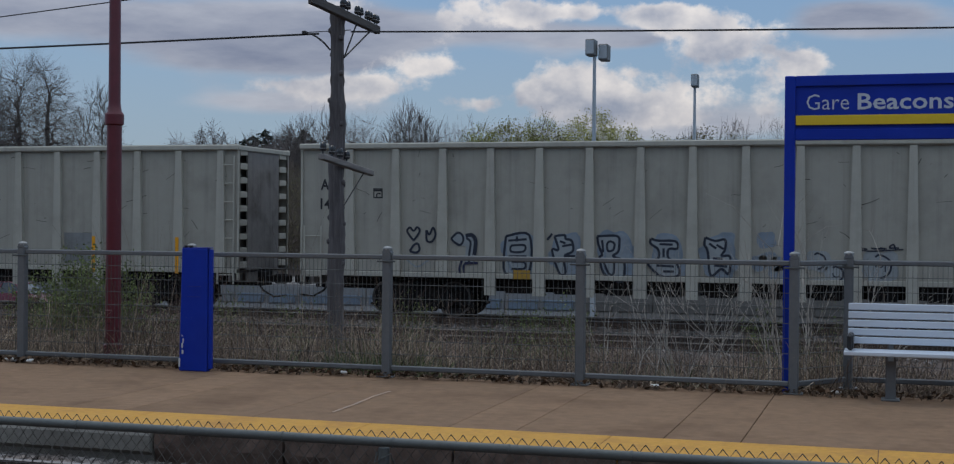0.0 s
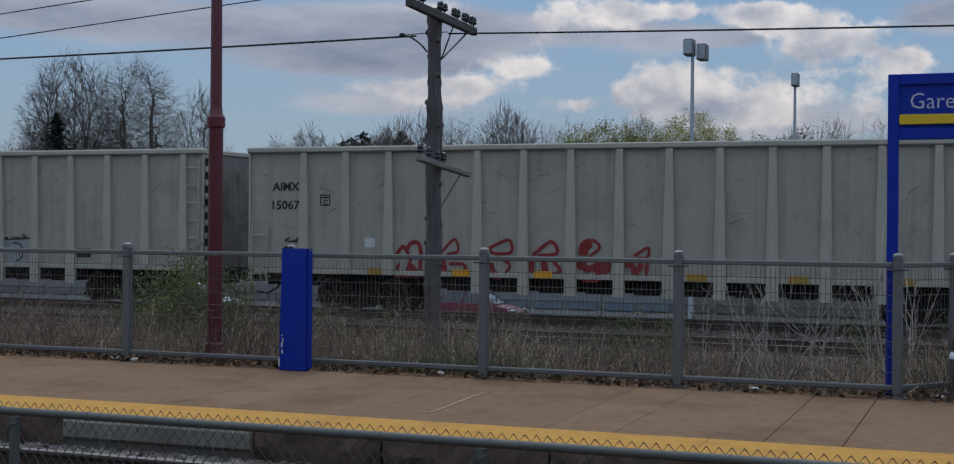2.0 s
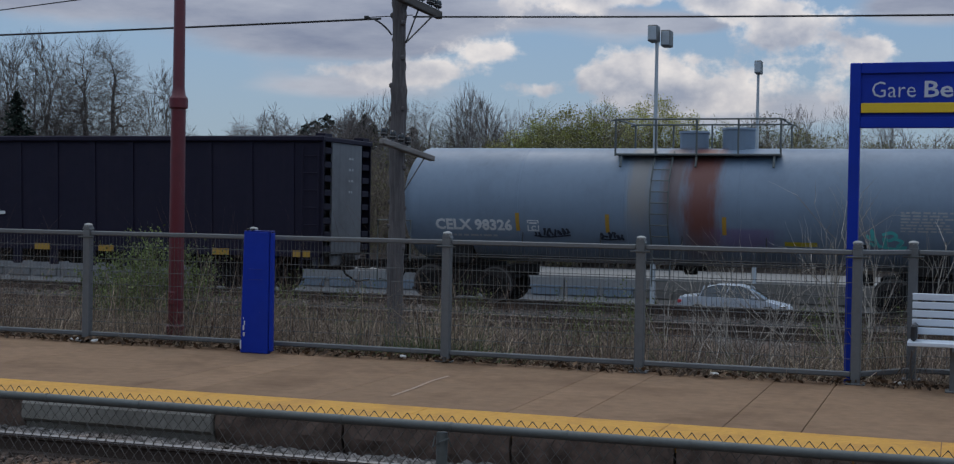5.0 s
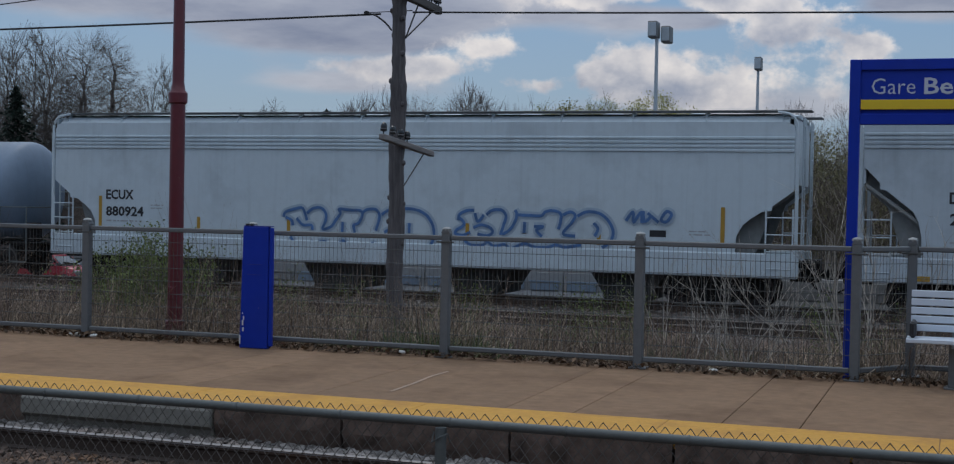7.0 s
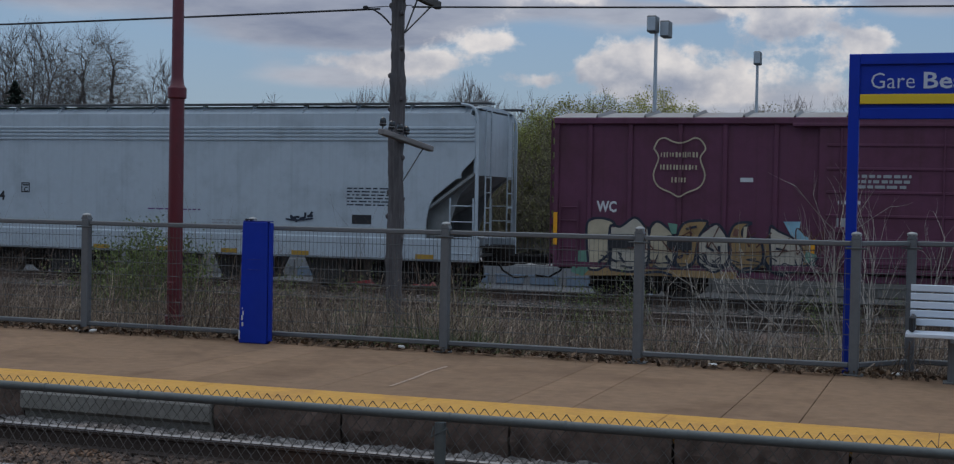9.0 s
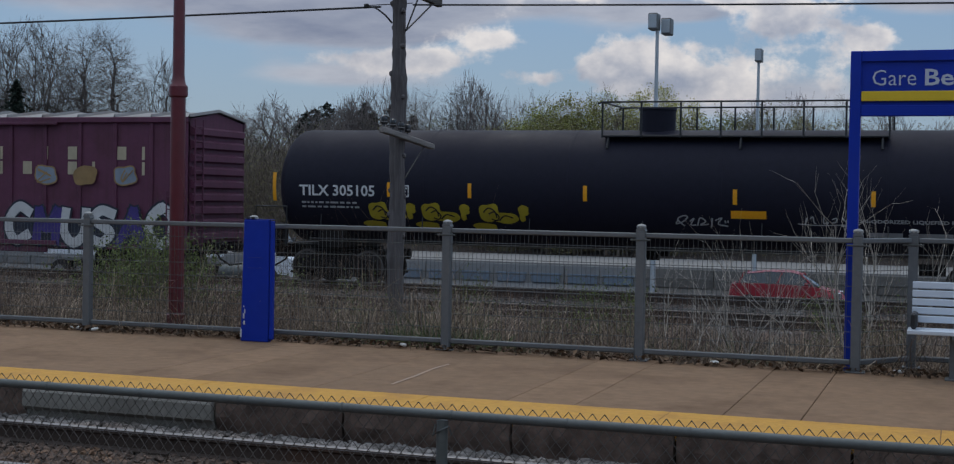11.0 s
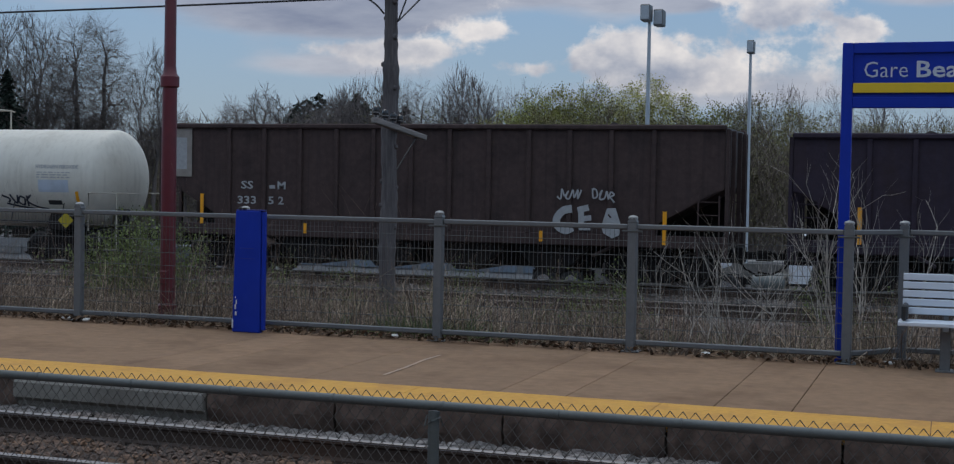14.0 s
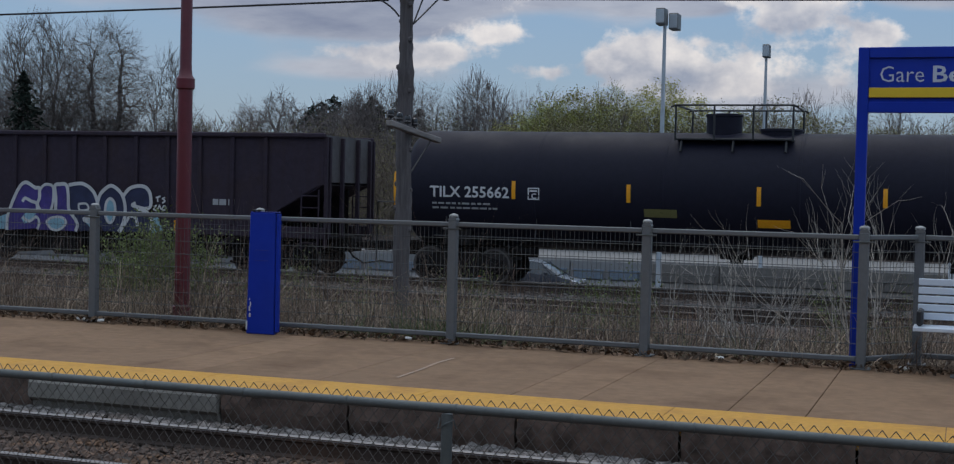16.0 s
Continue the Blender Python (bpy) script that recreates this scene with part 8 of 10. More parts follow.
for i, gx in enumerate((120.72, 121.5, 122.25, 123.0, 123.8, 124.6, 125.4)):
    for z in (3.24, 2.82):
        if (i + int(z * 10)) % 3:
            patch(car, Skin(-y - 0.01), gx + o, gx + (0.30 if i % 2 else 0.09) + o, z, z + 0.36, "spray_cream", "emblem", n=1)
wall = Skin(-y - 0.05)
blob(car, wall, 111.08 + o, 0.5, "spray_tan", [(0.38, 0.18), (0.33, 1.2), (1.72, 1.18), (2.46, 1.02), (3.77, 0.97), (4.59, 0.97), (5.59, 0.94), (5.68, 0.35)], 0.004)
gx, gz = 111.08 + o, 0.5
blob(car, wall, gx, gz, "spray_tan", [(0, 0.06), (0.61, 0.38), (1.74, 0.21), (2.77, 0.45), (4.49, 0.54), (5.81, 0.35), (5.75, 0.17), (3.79, 0.11), (1.74, 0.12)], 0.0060)
blob(car, wall, gx, gz, "spray_green", [(-0.11, 0.15), (0.06, 0.66), (0.65, 0.71), (0.53, 0.41), (0.2, 0.05)], 0.0072)
blob(car, wall, gx, gz, "spray_cream", [(0.35, 0.22), (0.29, 0.85), (0.3, 1.37), (0.58, 1.48), (0.89, 1.42), (0.98, 1.31), (0.86, 1.25), (0.88, 0.51), (0.61, 0.23)], 0.0084)
brush(car, wall, gx, gz, "spray_dark", 0.06, [(0.35, 0.22), (0.29, 0.85), (0.3, 1.37), (0.58, 1.48), (0.89, 1.42), (0.98, 1.31), (0.86, 1.25), (0.88, 0.51), (0.61, 0.23), (0.35, 0.22)], 0.0096)
blob(car, wall, gx, gz, "spray_bone", [(0.88, 0.24), (0.86, 1.25), (1.12, 1.28), (1.47, 1.51), (1.72, 1.3), (1.82, 1.18), (1.8, 0.42), (1.44, 0.2)], 0.0108)
brush(car, wall, gx, gz, "spray_dark", 0.06, [(0.88, 0.24), (0.86, 1.25), (1.12, 1.28), (1.47, 1.51), (1.72, 1.3), (1.82, 1.18), (1.8, 0.42), (1.44, 0.2), (0.88, 0.24)], 0.0120)
blob(car, wall, gx, gz, "spray_cream", [(1.83, 0.42), (1.84, 1.21), (2.01, 1.42), (2.23, 1.31), (2.43, 1.08), (2.5, 0.59), (2.21, 0.29)], 0.0132)
brush(car, wall, gx, gz, "spray_dark", 0.06, [(1.83, 0.42), (1.84, 1.21), (2.01, 1.42), (2.23, 1.31), (2.43, 1.08), (2.5, 0.59), (2.21, 0.29), (1.83, 0.42)], 0.0144)
blob(car, wall, gx, gz, "spray_tan", [(2.44, 0.56), (2.49, 1.05), (2.69, 1.41), (3.21, 1.46), (3.13, 1.24), (3.02, 1.04), (2.91, 0.46), (2.62, 0.33)], 0.0156)
brush(car, wall, gx, gz, "spray_dark", 0.06, [(2.44, 0.56), (2.49, 1.05), (2.69, 1.41), (3.21, 1.46), (3.13, 1.24), (3.02, 1.04), (2.91, 0.46), (2.62, 0.33), (2.44, 0.56)], 0.0168)
wall = Skin(-y - 0.064)
gx, gz = 114.12 + o, 0.61
blob(car, wall, gx, gz, "spray_bone", [(-0.01, 0.35), (0, 0.99), (0.4, 1.29), (0.67, 0.95), (0.73, 0.52), (0.4, 0.15)], 0.0060)
brush(car, wall, gx, gz, "spray_dark", 0.06, [(-0.01, 0.35), (0, 0.99), (0.4, 1.29), (0.67, 0.95), (0.73, 0.52), (0.4, 0.15), (-0.01, 0.35)], 0.0072)
blob(car, wall, gx, gz, "spray_tan", [(0.74, 0.37), (0.7, 0.98), (0.86, 1.3), (1.23, 1.33), (1.05, 1.22), (1.04, 1.01), (1.44, 0.91), (1.48, 0.4), (1.1, 0.17)], 0.0084)
brush(car, wall, gx, gz, "spray_dark", 0.06, [(0.74, 0.37), (0.7, 0.98), (0.86, 1.3), (1.23, 1.33), (1.05, 1.22), (1.04, 1.01), (1.44, 0.91), (1.48, 0.4), (1.1, 0.17), (0.74, 0.37)], 0.0096)
blob(car, wall, gx, gz, "spray_bone", [(1.7, 0.32), (1.65, 1.23), (1.85, 1.15), (2.19, 0.99), (2.39, 0.74), (2.37, 0.29), (2.01, 0.19)], 0.0108)
brush(car, wall, gx, gz, "spray_dark", 0.05, [(1.7, 0.32), (1.65, 1.23), (1.85, 1.15), (2.19, 0.99), (2.39, 0.74), (2.37, 0.29), (2.01, 0.19), (1.7, 0.32)], 0.0120)
blob(car, wall, gx, gz, "spray_aqua", [(1.96, 1.38), (2.35, 1.39), (2.32, 1.19), (2.55, 1), (2.47, 0.85), (2.13, 1.07)], 0.0132)
blob(car, wall, gx, gz, "spray_green", [(2.49, 0.71), (2.76, 0.61), (2.67, 0.35), (2.45, 0.46)], 0.0144)
blob(car, wall, gx, gz, "spray_green", [(-0.76, 1.29), (-0.53, 1.26), (-0.55, 1.03), (-0.67, 1.03)], 0.0156)
brush(car, wall, gx, gz, "spray_dark", 0.07, [(-0.8, 0.5), (-0.65, 0.33), (-0.39, 0.22), (-0.13, 0.35)], 0.0168)
brush(car, wall, gx, gz, "spray_dark", 0.08, [(0.1, 0.56), (0.25, 0.33), (0.6, 0.28), (0.79, 0.4)], 0.0180)
brush(car, wall, gx, gz, "spray_dark", 0.06, [(0.15, 0.76), (0.36, 0.65)], 0.0192)
brush(car, wall, gx, gz, "spray_dark", 0.06, [(0.47, 0.77), (0.48, 0.54)], 0.0204)
brush(car, wall, gx, gz, "spray_dark", 0.06, [(0.92, 0.09), (1.05, 0.24), (1.25, 0.28)], 0.0216)
brush(car, wall, gx, gz, "spray_dark", 0.09, [(1.5, 0.51), (1.7, 0.23), (2.01, 0.13)], 0.0228)
brush(car, wall, gx, gz, "spray_dark", 0.05, [(1.8, 0.75), (2.06, 0.7)], 0.0240)
brush(car, wall, gx, gz, "spray_dark", 0.06, [(-1.3, 0.07), (-0.94, 0.11), (-0.62, 0.04)], 0.0252)
brush(car, wall, gx, gz, "spray_tan", 0.1, [(-1.18, 0.25), (-1.04, 0.37)], 0.0264)
brush(car, wall, gx, gz, "rust_stain", 0.1, [(-1.16, 0.34), (-1.01, 0.35)], 0.0276)
brush(car, wall, gx, gz, "rust_stain", 0.12, [(0.89, 1.18), (0.84, 1.01)], 0.0288)
brush(car, wall, gx, gz, "spray_dark", 0.06, [(-2.45, 0.27), (-2.21, 0.48)], 0.0300)
brush(car, wall, gx, gz, "spray_dark", 0.05, [(-1.9, 0.23), (-1.6, 0.18)], 0.0312)
brush(car, wall, gx, gz, "spray_dark", 0.05, [(-0.32, 1.15), (-0.06, 1.22)], 0.0324)
brush(car, wall, gx, gz, "spray_dark", 0.05, [(-0.34, 0.77), (-0.25, 0.55), (-0.4, 0.66)], 0.0336)
brush(car, wall, gx, gz, "spray_cream", 0.08, [(1.09, 1.24), (1.07, 0.96)], 0.0348)
brush(car, wall, gx, gz, "spray_cream", 0.06, [(0.96, 0.73), (1.05, 0.58)], 0.0360)
brush(car, wall, gx, gz, "spray_tan", 0.1, [(1.3, 0.62), (1.44, 0.68)], 0.0372)
scrawl(car, Skin(-y - 0.098), 112.4 + o, 1.5, 4.6, 0.7, "spray_brown", 88, 12, 0.03)
scrawl(car, Skin(-y - 0.1), 111.7 + o, 1.05, 5.2, 0.28, "spray_dark", 89, 12, 0.03)
for gx in (112.25, 113.65):
    patch(car, Skin(-y - 0.10), gx - 0.3 + o, gx + 0.3 + o, 1.26, 1.6, "letter_black", "data_panel", "black stencilled data panel")
patch(car, Skin(-y - 0.045), 120.9 + o, 126.5 + o, 0.85, 1.5, "spray_dark", "graffiti", "black sprayed ground of a mural")
word(car, Skin(-y - 0.055), 121.0 + o, 0.95, 0.8, 0.95, ("hook", "gate", "cup", "snake", "peak", "ring"), ["spray_white", "spray_violet", "spray_white"], "spray_dark", 0.28, 0.40, None, 0.1, 0.92, 7, "white and violet sprayed letter form")
for i in range(3):
    graffiti(car, Skin(-y - 0.05), 122.3 + i * 1.3 + o, 2.8, 0.7, 0.5, ("spray_haze", "spray_tan")[i % 2], "spray_tan", 161 + i, 0.04, 2)
for gx, a, b in ((110.56, 1.3, 2.1), (116.75, 1.25, 1.6), (126.72, 1.2, 2.05)):
    reflector(car, Skin(-y - 0.055), gx + o, a, b)
patch(car, Skin(-y - 0.02), 115.05 + o, 115.35 + o, 2.9, 3.0, "letter_white", "data_panel")
bars(car, Skin(-y - 0.1), 117.6 + o, 118.9 + o, 3.1, 3, "letter_grey", 0.07, 0.05, 61)
bars(car, Skin(-y - 0.1), 117.3 + o, 117.8 + o, 2.5, 1, "letter_white", 0.08, 0.05, 62)
patch(car, Skin(-y - 0.1), 117.28 + o, 117.6 + o, 1.85, 2.1, "letter_grey", "data_panel")
running_gear(car, h + 0.2, h - 2.1)


# ---- dark open hoppers
def open_hopper(x0, x1, label, m, top, rib0=1.7):
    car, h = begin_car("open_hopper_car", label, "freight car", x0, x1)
    y = 1.52
    cut = [(h, 2.45), (h - 0.2, 2.40), (h - 1.55, 1.62), (h - 1.6, 1.30)]
    side = list(reversed(cut)) + [(h, top - 0.1), (-h, top - 0.1)] + [(-u, w) for u, w in cut]
    for sy in (-1, 1):
        a, b = sorted((sy * y, sy * (y - 0.05)))
        part("side_wall", Shape().prism(side, "y", a, b), m, car)
        a, b = sorted((sy * (y - 0.06), sy * (y + 0.10)))
        part("top_chord", Shape().box(-h - 0.03, h + 0.03, a, b, top - 0.13, top, 0.03), m, car)
        a, b = sorted((sy * (y - 0.12), sy * (y + 0.05)))
        part("side_sill", Shape().box(-h - 0.1, h + 0.1, a, b, 1.02, 1.32, 0.02), m, car)
        for k in range(12):
            xx = -h + rib0 + (2 * h - 1.7 - rib0) * k / 11
            a, b = sorted((sy * (y - 0.005), sy * (y + 0.07)))
            part("rib", Shape().box(xx - 0.06, xx + 0.06, a, b, 1.3, top - 0.12, 0.015), m, car)
    for sx in (-1, 1):
        s = Shape()
        s.add([(sx * h, -y + 0.05, 2.45), (sx * h, y - 0.05, 2.45), (sx * (h - 3.2), y - 0.05, 0.75), (sx * (h - 3.2), -y + 0.05, 0.75),
               (sx * h, -y + 0.05, 2.51), (sx * h, y - 0.05, 2.51), (sx * (h - 3.2), y - 0.05, 0.81), (sx * (h - 3.2), -y + 0.05, 0.81)],
              [(0, 1, 2, 3), (7, 6, 5, 4), (0, 4, 5, 1), (1, 5, 6, 2), (2, 6, 7, 3), (3, 7, 4, 0)])
        part("slope_sheet", s, m, car)
        xa, xb = sorted((sx * (h - 0.05), sx * h))
        part("end_wall", Shape().box(xa, xb, -y + 0.05, y - 0.05, 2.44, top - 0.05), "end_panel_worn", car, "worn bare grey end sheet")
        for yy in (-1.3, -0.5, 0.5, 1.3):
            xa, xb = sorted((sx * (h + 0.0), sx * (h + 0.1)))
            part("end_post", Shape().box(xa, xb, yy - 0.05, yy + 0.05, 1.05, top - 0.1, 0.01), m, car)
        for sy in (-1, 1):
            part("corner_post", Shape().box(min(sx * (h + 0.02), sx * (h + 0.1)), max(sx * (h + 0.02), sx * (h + 0.1)), min(sy * (y - 0.05), sy * (y + 0.03)), max(sy * (y - 0.05), sy * (y + 0.03)), 0.8, top - 0.1), m, car)
            ladder(car, sx * (h - 0.35), sy * (y + 0.09), 0.75, 2.3, m, 0.5, 5)
        part("slope_web", Shape().prism([(sx * (h - 0.15), 1.08), (sx * (h - 0.15), 2.36), (sx * (h - 2.55), 1.08)][::sx], "y", 0.34, 0.38), "underframe", car, "dark web plate under the slope sheet")
        part("end_sill", Shape().box(min(sx * (h - 3), sx * (h + 0.3)), max(sx * (h - 3), sx * (h + 0.3)), -0.33, 0.33, 0.66, 1.05, 0.02), "underframe", car)
        part("end_platform", Shape().box(min(sx * (h - 1.5), sx * (h + 0.1)), max(sx * (h - 1.5), sx * (h + 0.1)), -y + 0.1, y - 0.1, 1.02, 1.08), "underframe", car)
    part("ridge", Shape().prism([(-0.75, 0.42), (0.75, 0.42), (1.0, 1.05), (-1.0, 1.05)], "x", -h + 2.6, h - 2.6), "underframe", car)
    for k in range(4):
        span = (2 * h - 6.4) / 4
        xx = -h + 3.2 + span * (k + 0.5)
        s = Shape()
        s.prism([(xx - span * 0.48, 1.05), (xx - 0.3, 0.32), (xx + 0.3, 0.32), (xx + span * 0.48, 1.05)][::-1], "y", -1.3, 1.3)
        part("bay", s, "underframe", car)
    running_gear(car, h + 0.2, h - 1.75)
    return car, h, Skin(-y)


x0, x1 = 166.3, 181.5
o = -(x0 + x1) / 2
car, h, skin = open_hopper(x0, x1, "rusty brown open-top hopper car with white sprayed letters", "rusty_brown", 3.98, 2.03)
patch(car, Skin(-1.55), 166.35 + o, 167.2 + o, 2.55, 3.85, "tan_stain", "repair_plate", "scuffed pale repair plate")
patch(car, Skin(-1.555), 166.5 + o, 167.05 + o, 2.75, 3.6, "letter_grey", "repair_plate")
for body, xx, z, wide in (("SS", 168.68, 2.26, 0.36), ("M", 169.76, 2.26, 0.23), ("333", 168.58, 1.86, 0.55), ("5", 169.49, 1.86, 0.16), ("2", 169.78, 1.86, 0.16)):
    lettering(car, skin, body, xx + o, z, 0.2, "letter_grey", 0.005, wide, "worn white painted car lettering")
bars(car, skin, 169.52 + o, 169.68 + o, 2.36, 1, "letter_grey", 0.09, 0.04, 12)
for gx, a, b in ((167.54, 1.3, 2.1), (170.61, 1.12, 1.38), (173.07, 1.12, 1.38), (177.03, 1.1, 1.36), (180.1, 1.1, 1.9)):
    reflector(car, Skin(-1.58), gx + o, a, b)
wall = Skin(-1.6)
gx, gz = 177.42 + o, 1.18
brush(car, wall, gx, gz, "letter_grey", 0.19, [(0.39, 0.74), (0.17, 0.69), (0.01, 0.5), (0.04, 0.31), (0.24, 0.21), (0.41, 0.28)], 0.0060)
brush(car, wall, gx, gz, "letter_grey", 0.15, [(0.53, 0.71), (0.81, 0.78)], 0.0072)
brush(car, wall, gx, gz, "letter_grey", 0.13, [(0.56, 0.49), (0.88, 0.53)], 0.0084)
brush(car, wall, gx, gz, "letter_grey", 0.13, [(0.57, 0.28), (0.86, 0.29)], 0.0096)
brush(car, wall, gx, gz, "letter_grey", 0.14, [(0.62, 0.71), (0.63, 0.25)], 0.0108)
blob(car, wall, gx, gz, "letter_grey", [(1.13, 0.32), (1.27, 0.77), (1.48, 0.78), (1.61, 0.4), (1.59, 0.13), (1.41, 0.04), (1.19, 0.16)], 0.0120)
brush(car, wall, gx, gz, "rusty_brown", 0.04, [(1.3, 0.62), (1.37, 0.54)], 0.0132)
brush(car, wall, gx, gz, "letter_grey", 0.04, [(0.01, 1.04), (0.1, 0.98), (0.13, 1.22), (0.2, 1.05), (0.29, 1.17), (0.23, 1.02), (0.32, 0.99), (0.41, 1.2), (0.44, 1.01), (0.53, 1.2), (0.53, 0.99), (0.62, 1.2)], 0.0144)
brush(car, wall, gx, gz, "letter_grey", 0.04, [(0.9, 1.24), (0.92, 1.02), (1.02, 1.06), (0.99, 1.21), (0.9, 1.24)], 0.0156)
brush(car, wall, gx, gz, "letter_grey", 0.04, [(1.07, 1.09), (1.14, 1.21), (1.08, 1), (1.2, 1.01), (1.26, 1.18), (1.3, 0.99), (1.35, 1.16), (1.44, 1.1), (1.35, 1.04), (1.45, 0.92)], 0.0168)
s = Shape()
for xx in (174.2, 178.4):
    s.lathe([(3.9, 0.16), (4.06, 0.14), (4.12, 0.05)], "z", 10, at=(xx + o, 0.2, 0))
part("load_top", s, "underframe", car)

x0, x1 = 183.0, 197.4
o = -(x0 + x1) / 2
car, h, skin = open_hopper(x0, x1, "blackened open-top hopper car with big violet sprayed letters", "rusty_black", 3.80)
for gx, a, b in ((184.52, 1.25, 2.1), (187.14, 1.12, 1.4), (193.01, 1.1, 1.4), (195.65, 1.05, 1.35)):
    reflector(car, Skin(-1.6), gx + o, a, b)
wall = Skin(-1.6)
gx, gz = 187.49 + o, 0.96
blob(car, wall, gx, gz, "spray_aqua", [(-0.96, 0), (-0.68, 0.2), (-0.39, 0.35), (-0.01, 0.46), (0, 0.03)], 0.0060)
blob(car, wall, gx, gz, "spray_violet", [(0, 0), (0.02, 0.4), (0.15, 0.74), (0.32, 1.09), (0.48, 1.3), (0.63, 1.35), (0.79, 1.29), (0.95, 1.21), (1.08, 1.19), (1.11, 0.87), (1.03, 0.77), (1.1, 0.42), (1.06, 0.08)], 0.0072)
blob(car, wall, gx, gz, "spray_violet", [(1.07, 0.87), (1.08, 1.13), (1.24, 1.29), (1.43, 1.31), (1.56, 1.22), (1.57, 0.89), (1.5, 0.47), (1.13, 0.52)], 0.0084)
blob(car, wall, gx, gz, "spray_violet", [(1.64, 0.54), (1.65, 0.96), (1.63, 1.3), (1.77, 1.33), (1.99, 1.3), (2.06, 1.05), (2.07, 0.55)], 0.0096)
blob(car, wall, gx, gz, "spray_violet", [(1.09, 0.04), (1.11, 0.52), (2.07, 0.61), (2.3, 0.37), (2.38, 0.21), (2.33, 0.04)], 0.0108)
blob(car, wall, gx, gz, "spray_navy", [(2.07, 1.3), (2.5, 1.36), (2.81, 1.21), (2.97, 1.02), (3.04, 0.75), (2.98, 0.51), (2.86, 0.36), (3.04, 0.07), (2.43, 0.05), (2.2, 0.52), (2.07, 0.64)], 0.0120)
blob(car, wall, gx, gz, "spray_navy", [(3.01, 0.66), (3.08, 1.02), (3.25, 1.22), (3.46, 1.32), (3.68, 1.23), (3.85, 1.04), (3.93, 0.72), (3.88, 0.33), (3.73, 0.07), (3.24, 0.06), (3.08, 0.31)], 0.0132)
blob(car, wall, gx, gz, "spray_navy", [(3.87, 1.01), (4.09, 1.27), (4.47, 1.32), (4.68, 1.19), (4.75, 0.88), (4.66, 0.68), (4.77, 0.44), (4.74, 0.09), (3.84, 0.06), (3.96, 0.36)], 0.0144)
blob(car, wall, gx, gz, "spray_aqua", [(0.47, 0.35), (0.63, 0.5), (1, 0.55), (0.92, 0.4), (0.71, 0.24), (0.6, 0.2)], 0.0156)
blob(car, wall, gx, gz, "spray_aqua", [(1.33, 0.26), (1.49, 0.38), (1.8, 0.42), (1.98, 0.33), (1.95, 0.18), (1.73, 0.05), (1.51, 0.08)], 0.0168)
blob(car, wall, gx, gz, "spray_aqua", [(2.56, 0.38), (2.97, 0.51), (3.01, 0.09), (2.85, 0.09)], 0.0180)
blob(car, wall, gx, gz, "spray_aqua", [(3.29, 0.61), (3.35, 0.88), (3.45, 0.96), (3.56, 0.86), (3.6, 0.62), (3.53, 0.38), (3.44, 0.29), (3.34, 0.4)], 0.0192)
blob(car, wall, gx, gz, "spray_aqua", [(4.79, 0.47), (4.97, 0.51), (5.14, 0.12), (4.77, 0.06)], 0.0204)
brush(car, wall, gx, gz, "spray_white", 0.1, [(0, 0), (0.02, 0.4), (0.15, 0.74), (0.32, 1.09), (0.48, 1.3), (0.63, 1.37), (0.79, 1.31), (0.95, 1.22), (1.08, 1.21), (1.1, 0.95), (1.03, 0.77), (1.13, 0.59), (1.32, 0.53)], 0.0216)
brush(car, wall, gx, gz, "spray_white", 0.09, [(0.52, 0.82), (0.62, 0.92), (0.82, 0.84), (1, 0.78), (1.03, 0.58)], 0.0228)
brush(car, wall, gx, gz, "spray_white", 0.08, [(0.53, 0.39), (0.76, 0.27), (0.99, 0.4), (1.1, 0.25), (1.04, 0.05)], 0.0240)
brush(car, wall, gx, gz, "spray_white", 0.08, [(1.09, 0.87), (1.1, 1.13), (1.24, 1.3), (1.43, 1.32), (1.56, 1.23), (1.56, 0.88), (1.48, 0.56)], 0.0252)
brush(car, wall, gx, gz, "spray_white", 0.1, [(1.64, 0.57), (1.65, 0.96), (1.61, 1.28), (1.77, 1.34), (1.99, 1.32), (2.06, 1.05), (2.09, 0.64), (2.3, 0.37), (2.38, 0.21), (2.32, 0.03)], 0.0264)
brush(car, wall, gx, gz, "spray_white", 0.07, [(1.33, 0.26), (1.49, 0.38), (1.8, 0.42), (1.98, 0.33), (1.95, 0.18), (1.73, 0.05), (1.51, 0.08), (1.33, 0.26)], 0.0276)
brush(car, wall, gx, gz, "spray_white", 0.1, [(2.07, 1.32), (2.5, 1.37), (2.81, 1.23), (2.97, 1.02), (3.04, 0.75), (2.98, 0.51), (2.58, 0.38), (2.86, 0.27), (3.02, 0.06)], 0.0288)
brush(car, wall, gx, gz, "spray_white", 0.06, [(2.41, 0.8), (2.66, 0.81), (2.73, 0.66), (2.45, 0.63), (2.41, 0.8)], 0.0300)
brush(car, wall, gx, gz, "spray_white", 0.1, [(3.01, 0.66), (3.08, 1.02), (3.25, 1.22), (3.46, 1.33), (3.68, 1.23), (3.85, 1.04), (3.93, 0.72), (3.88, 0.33), (3.73, 0.06)], 0.0312)
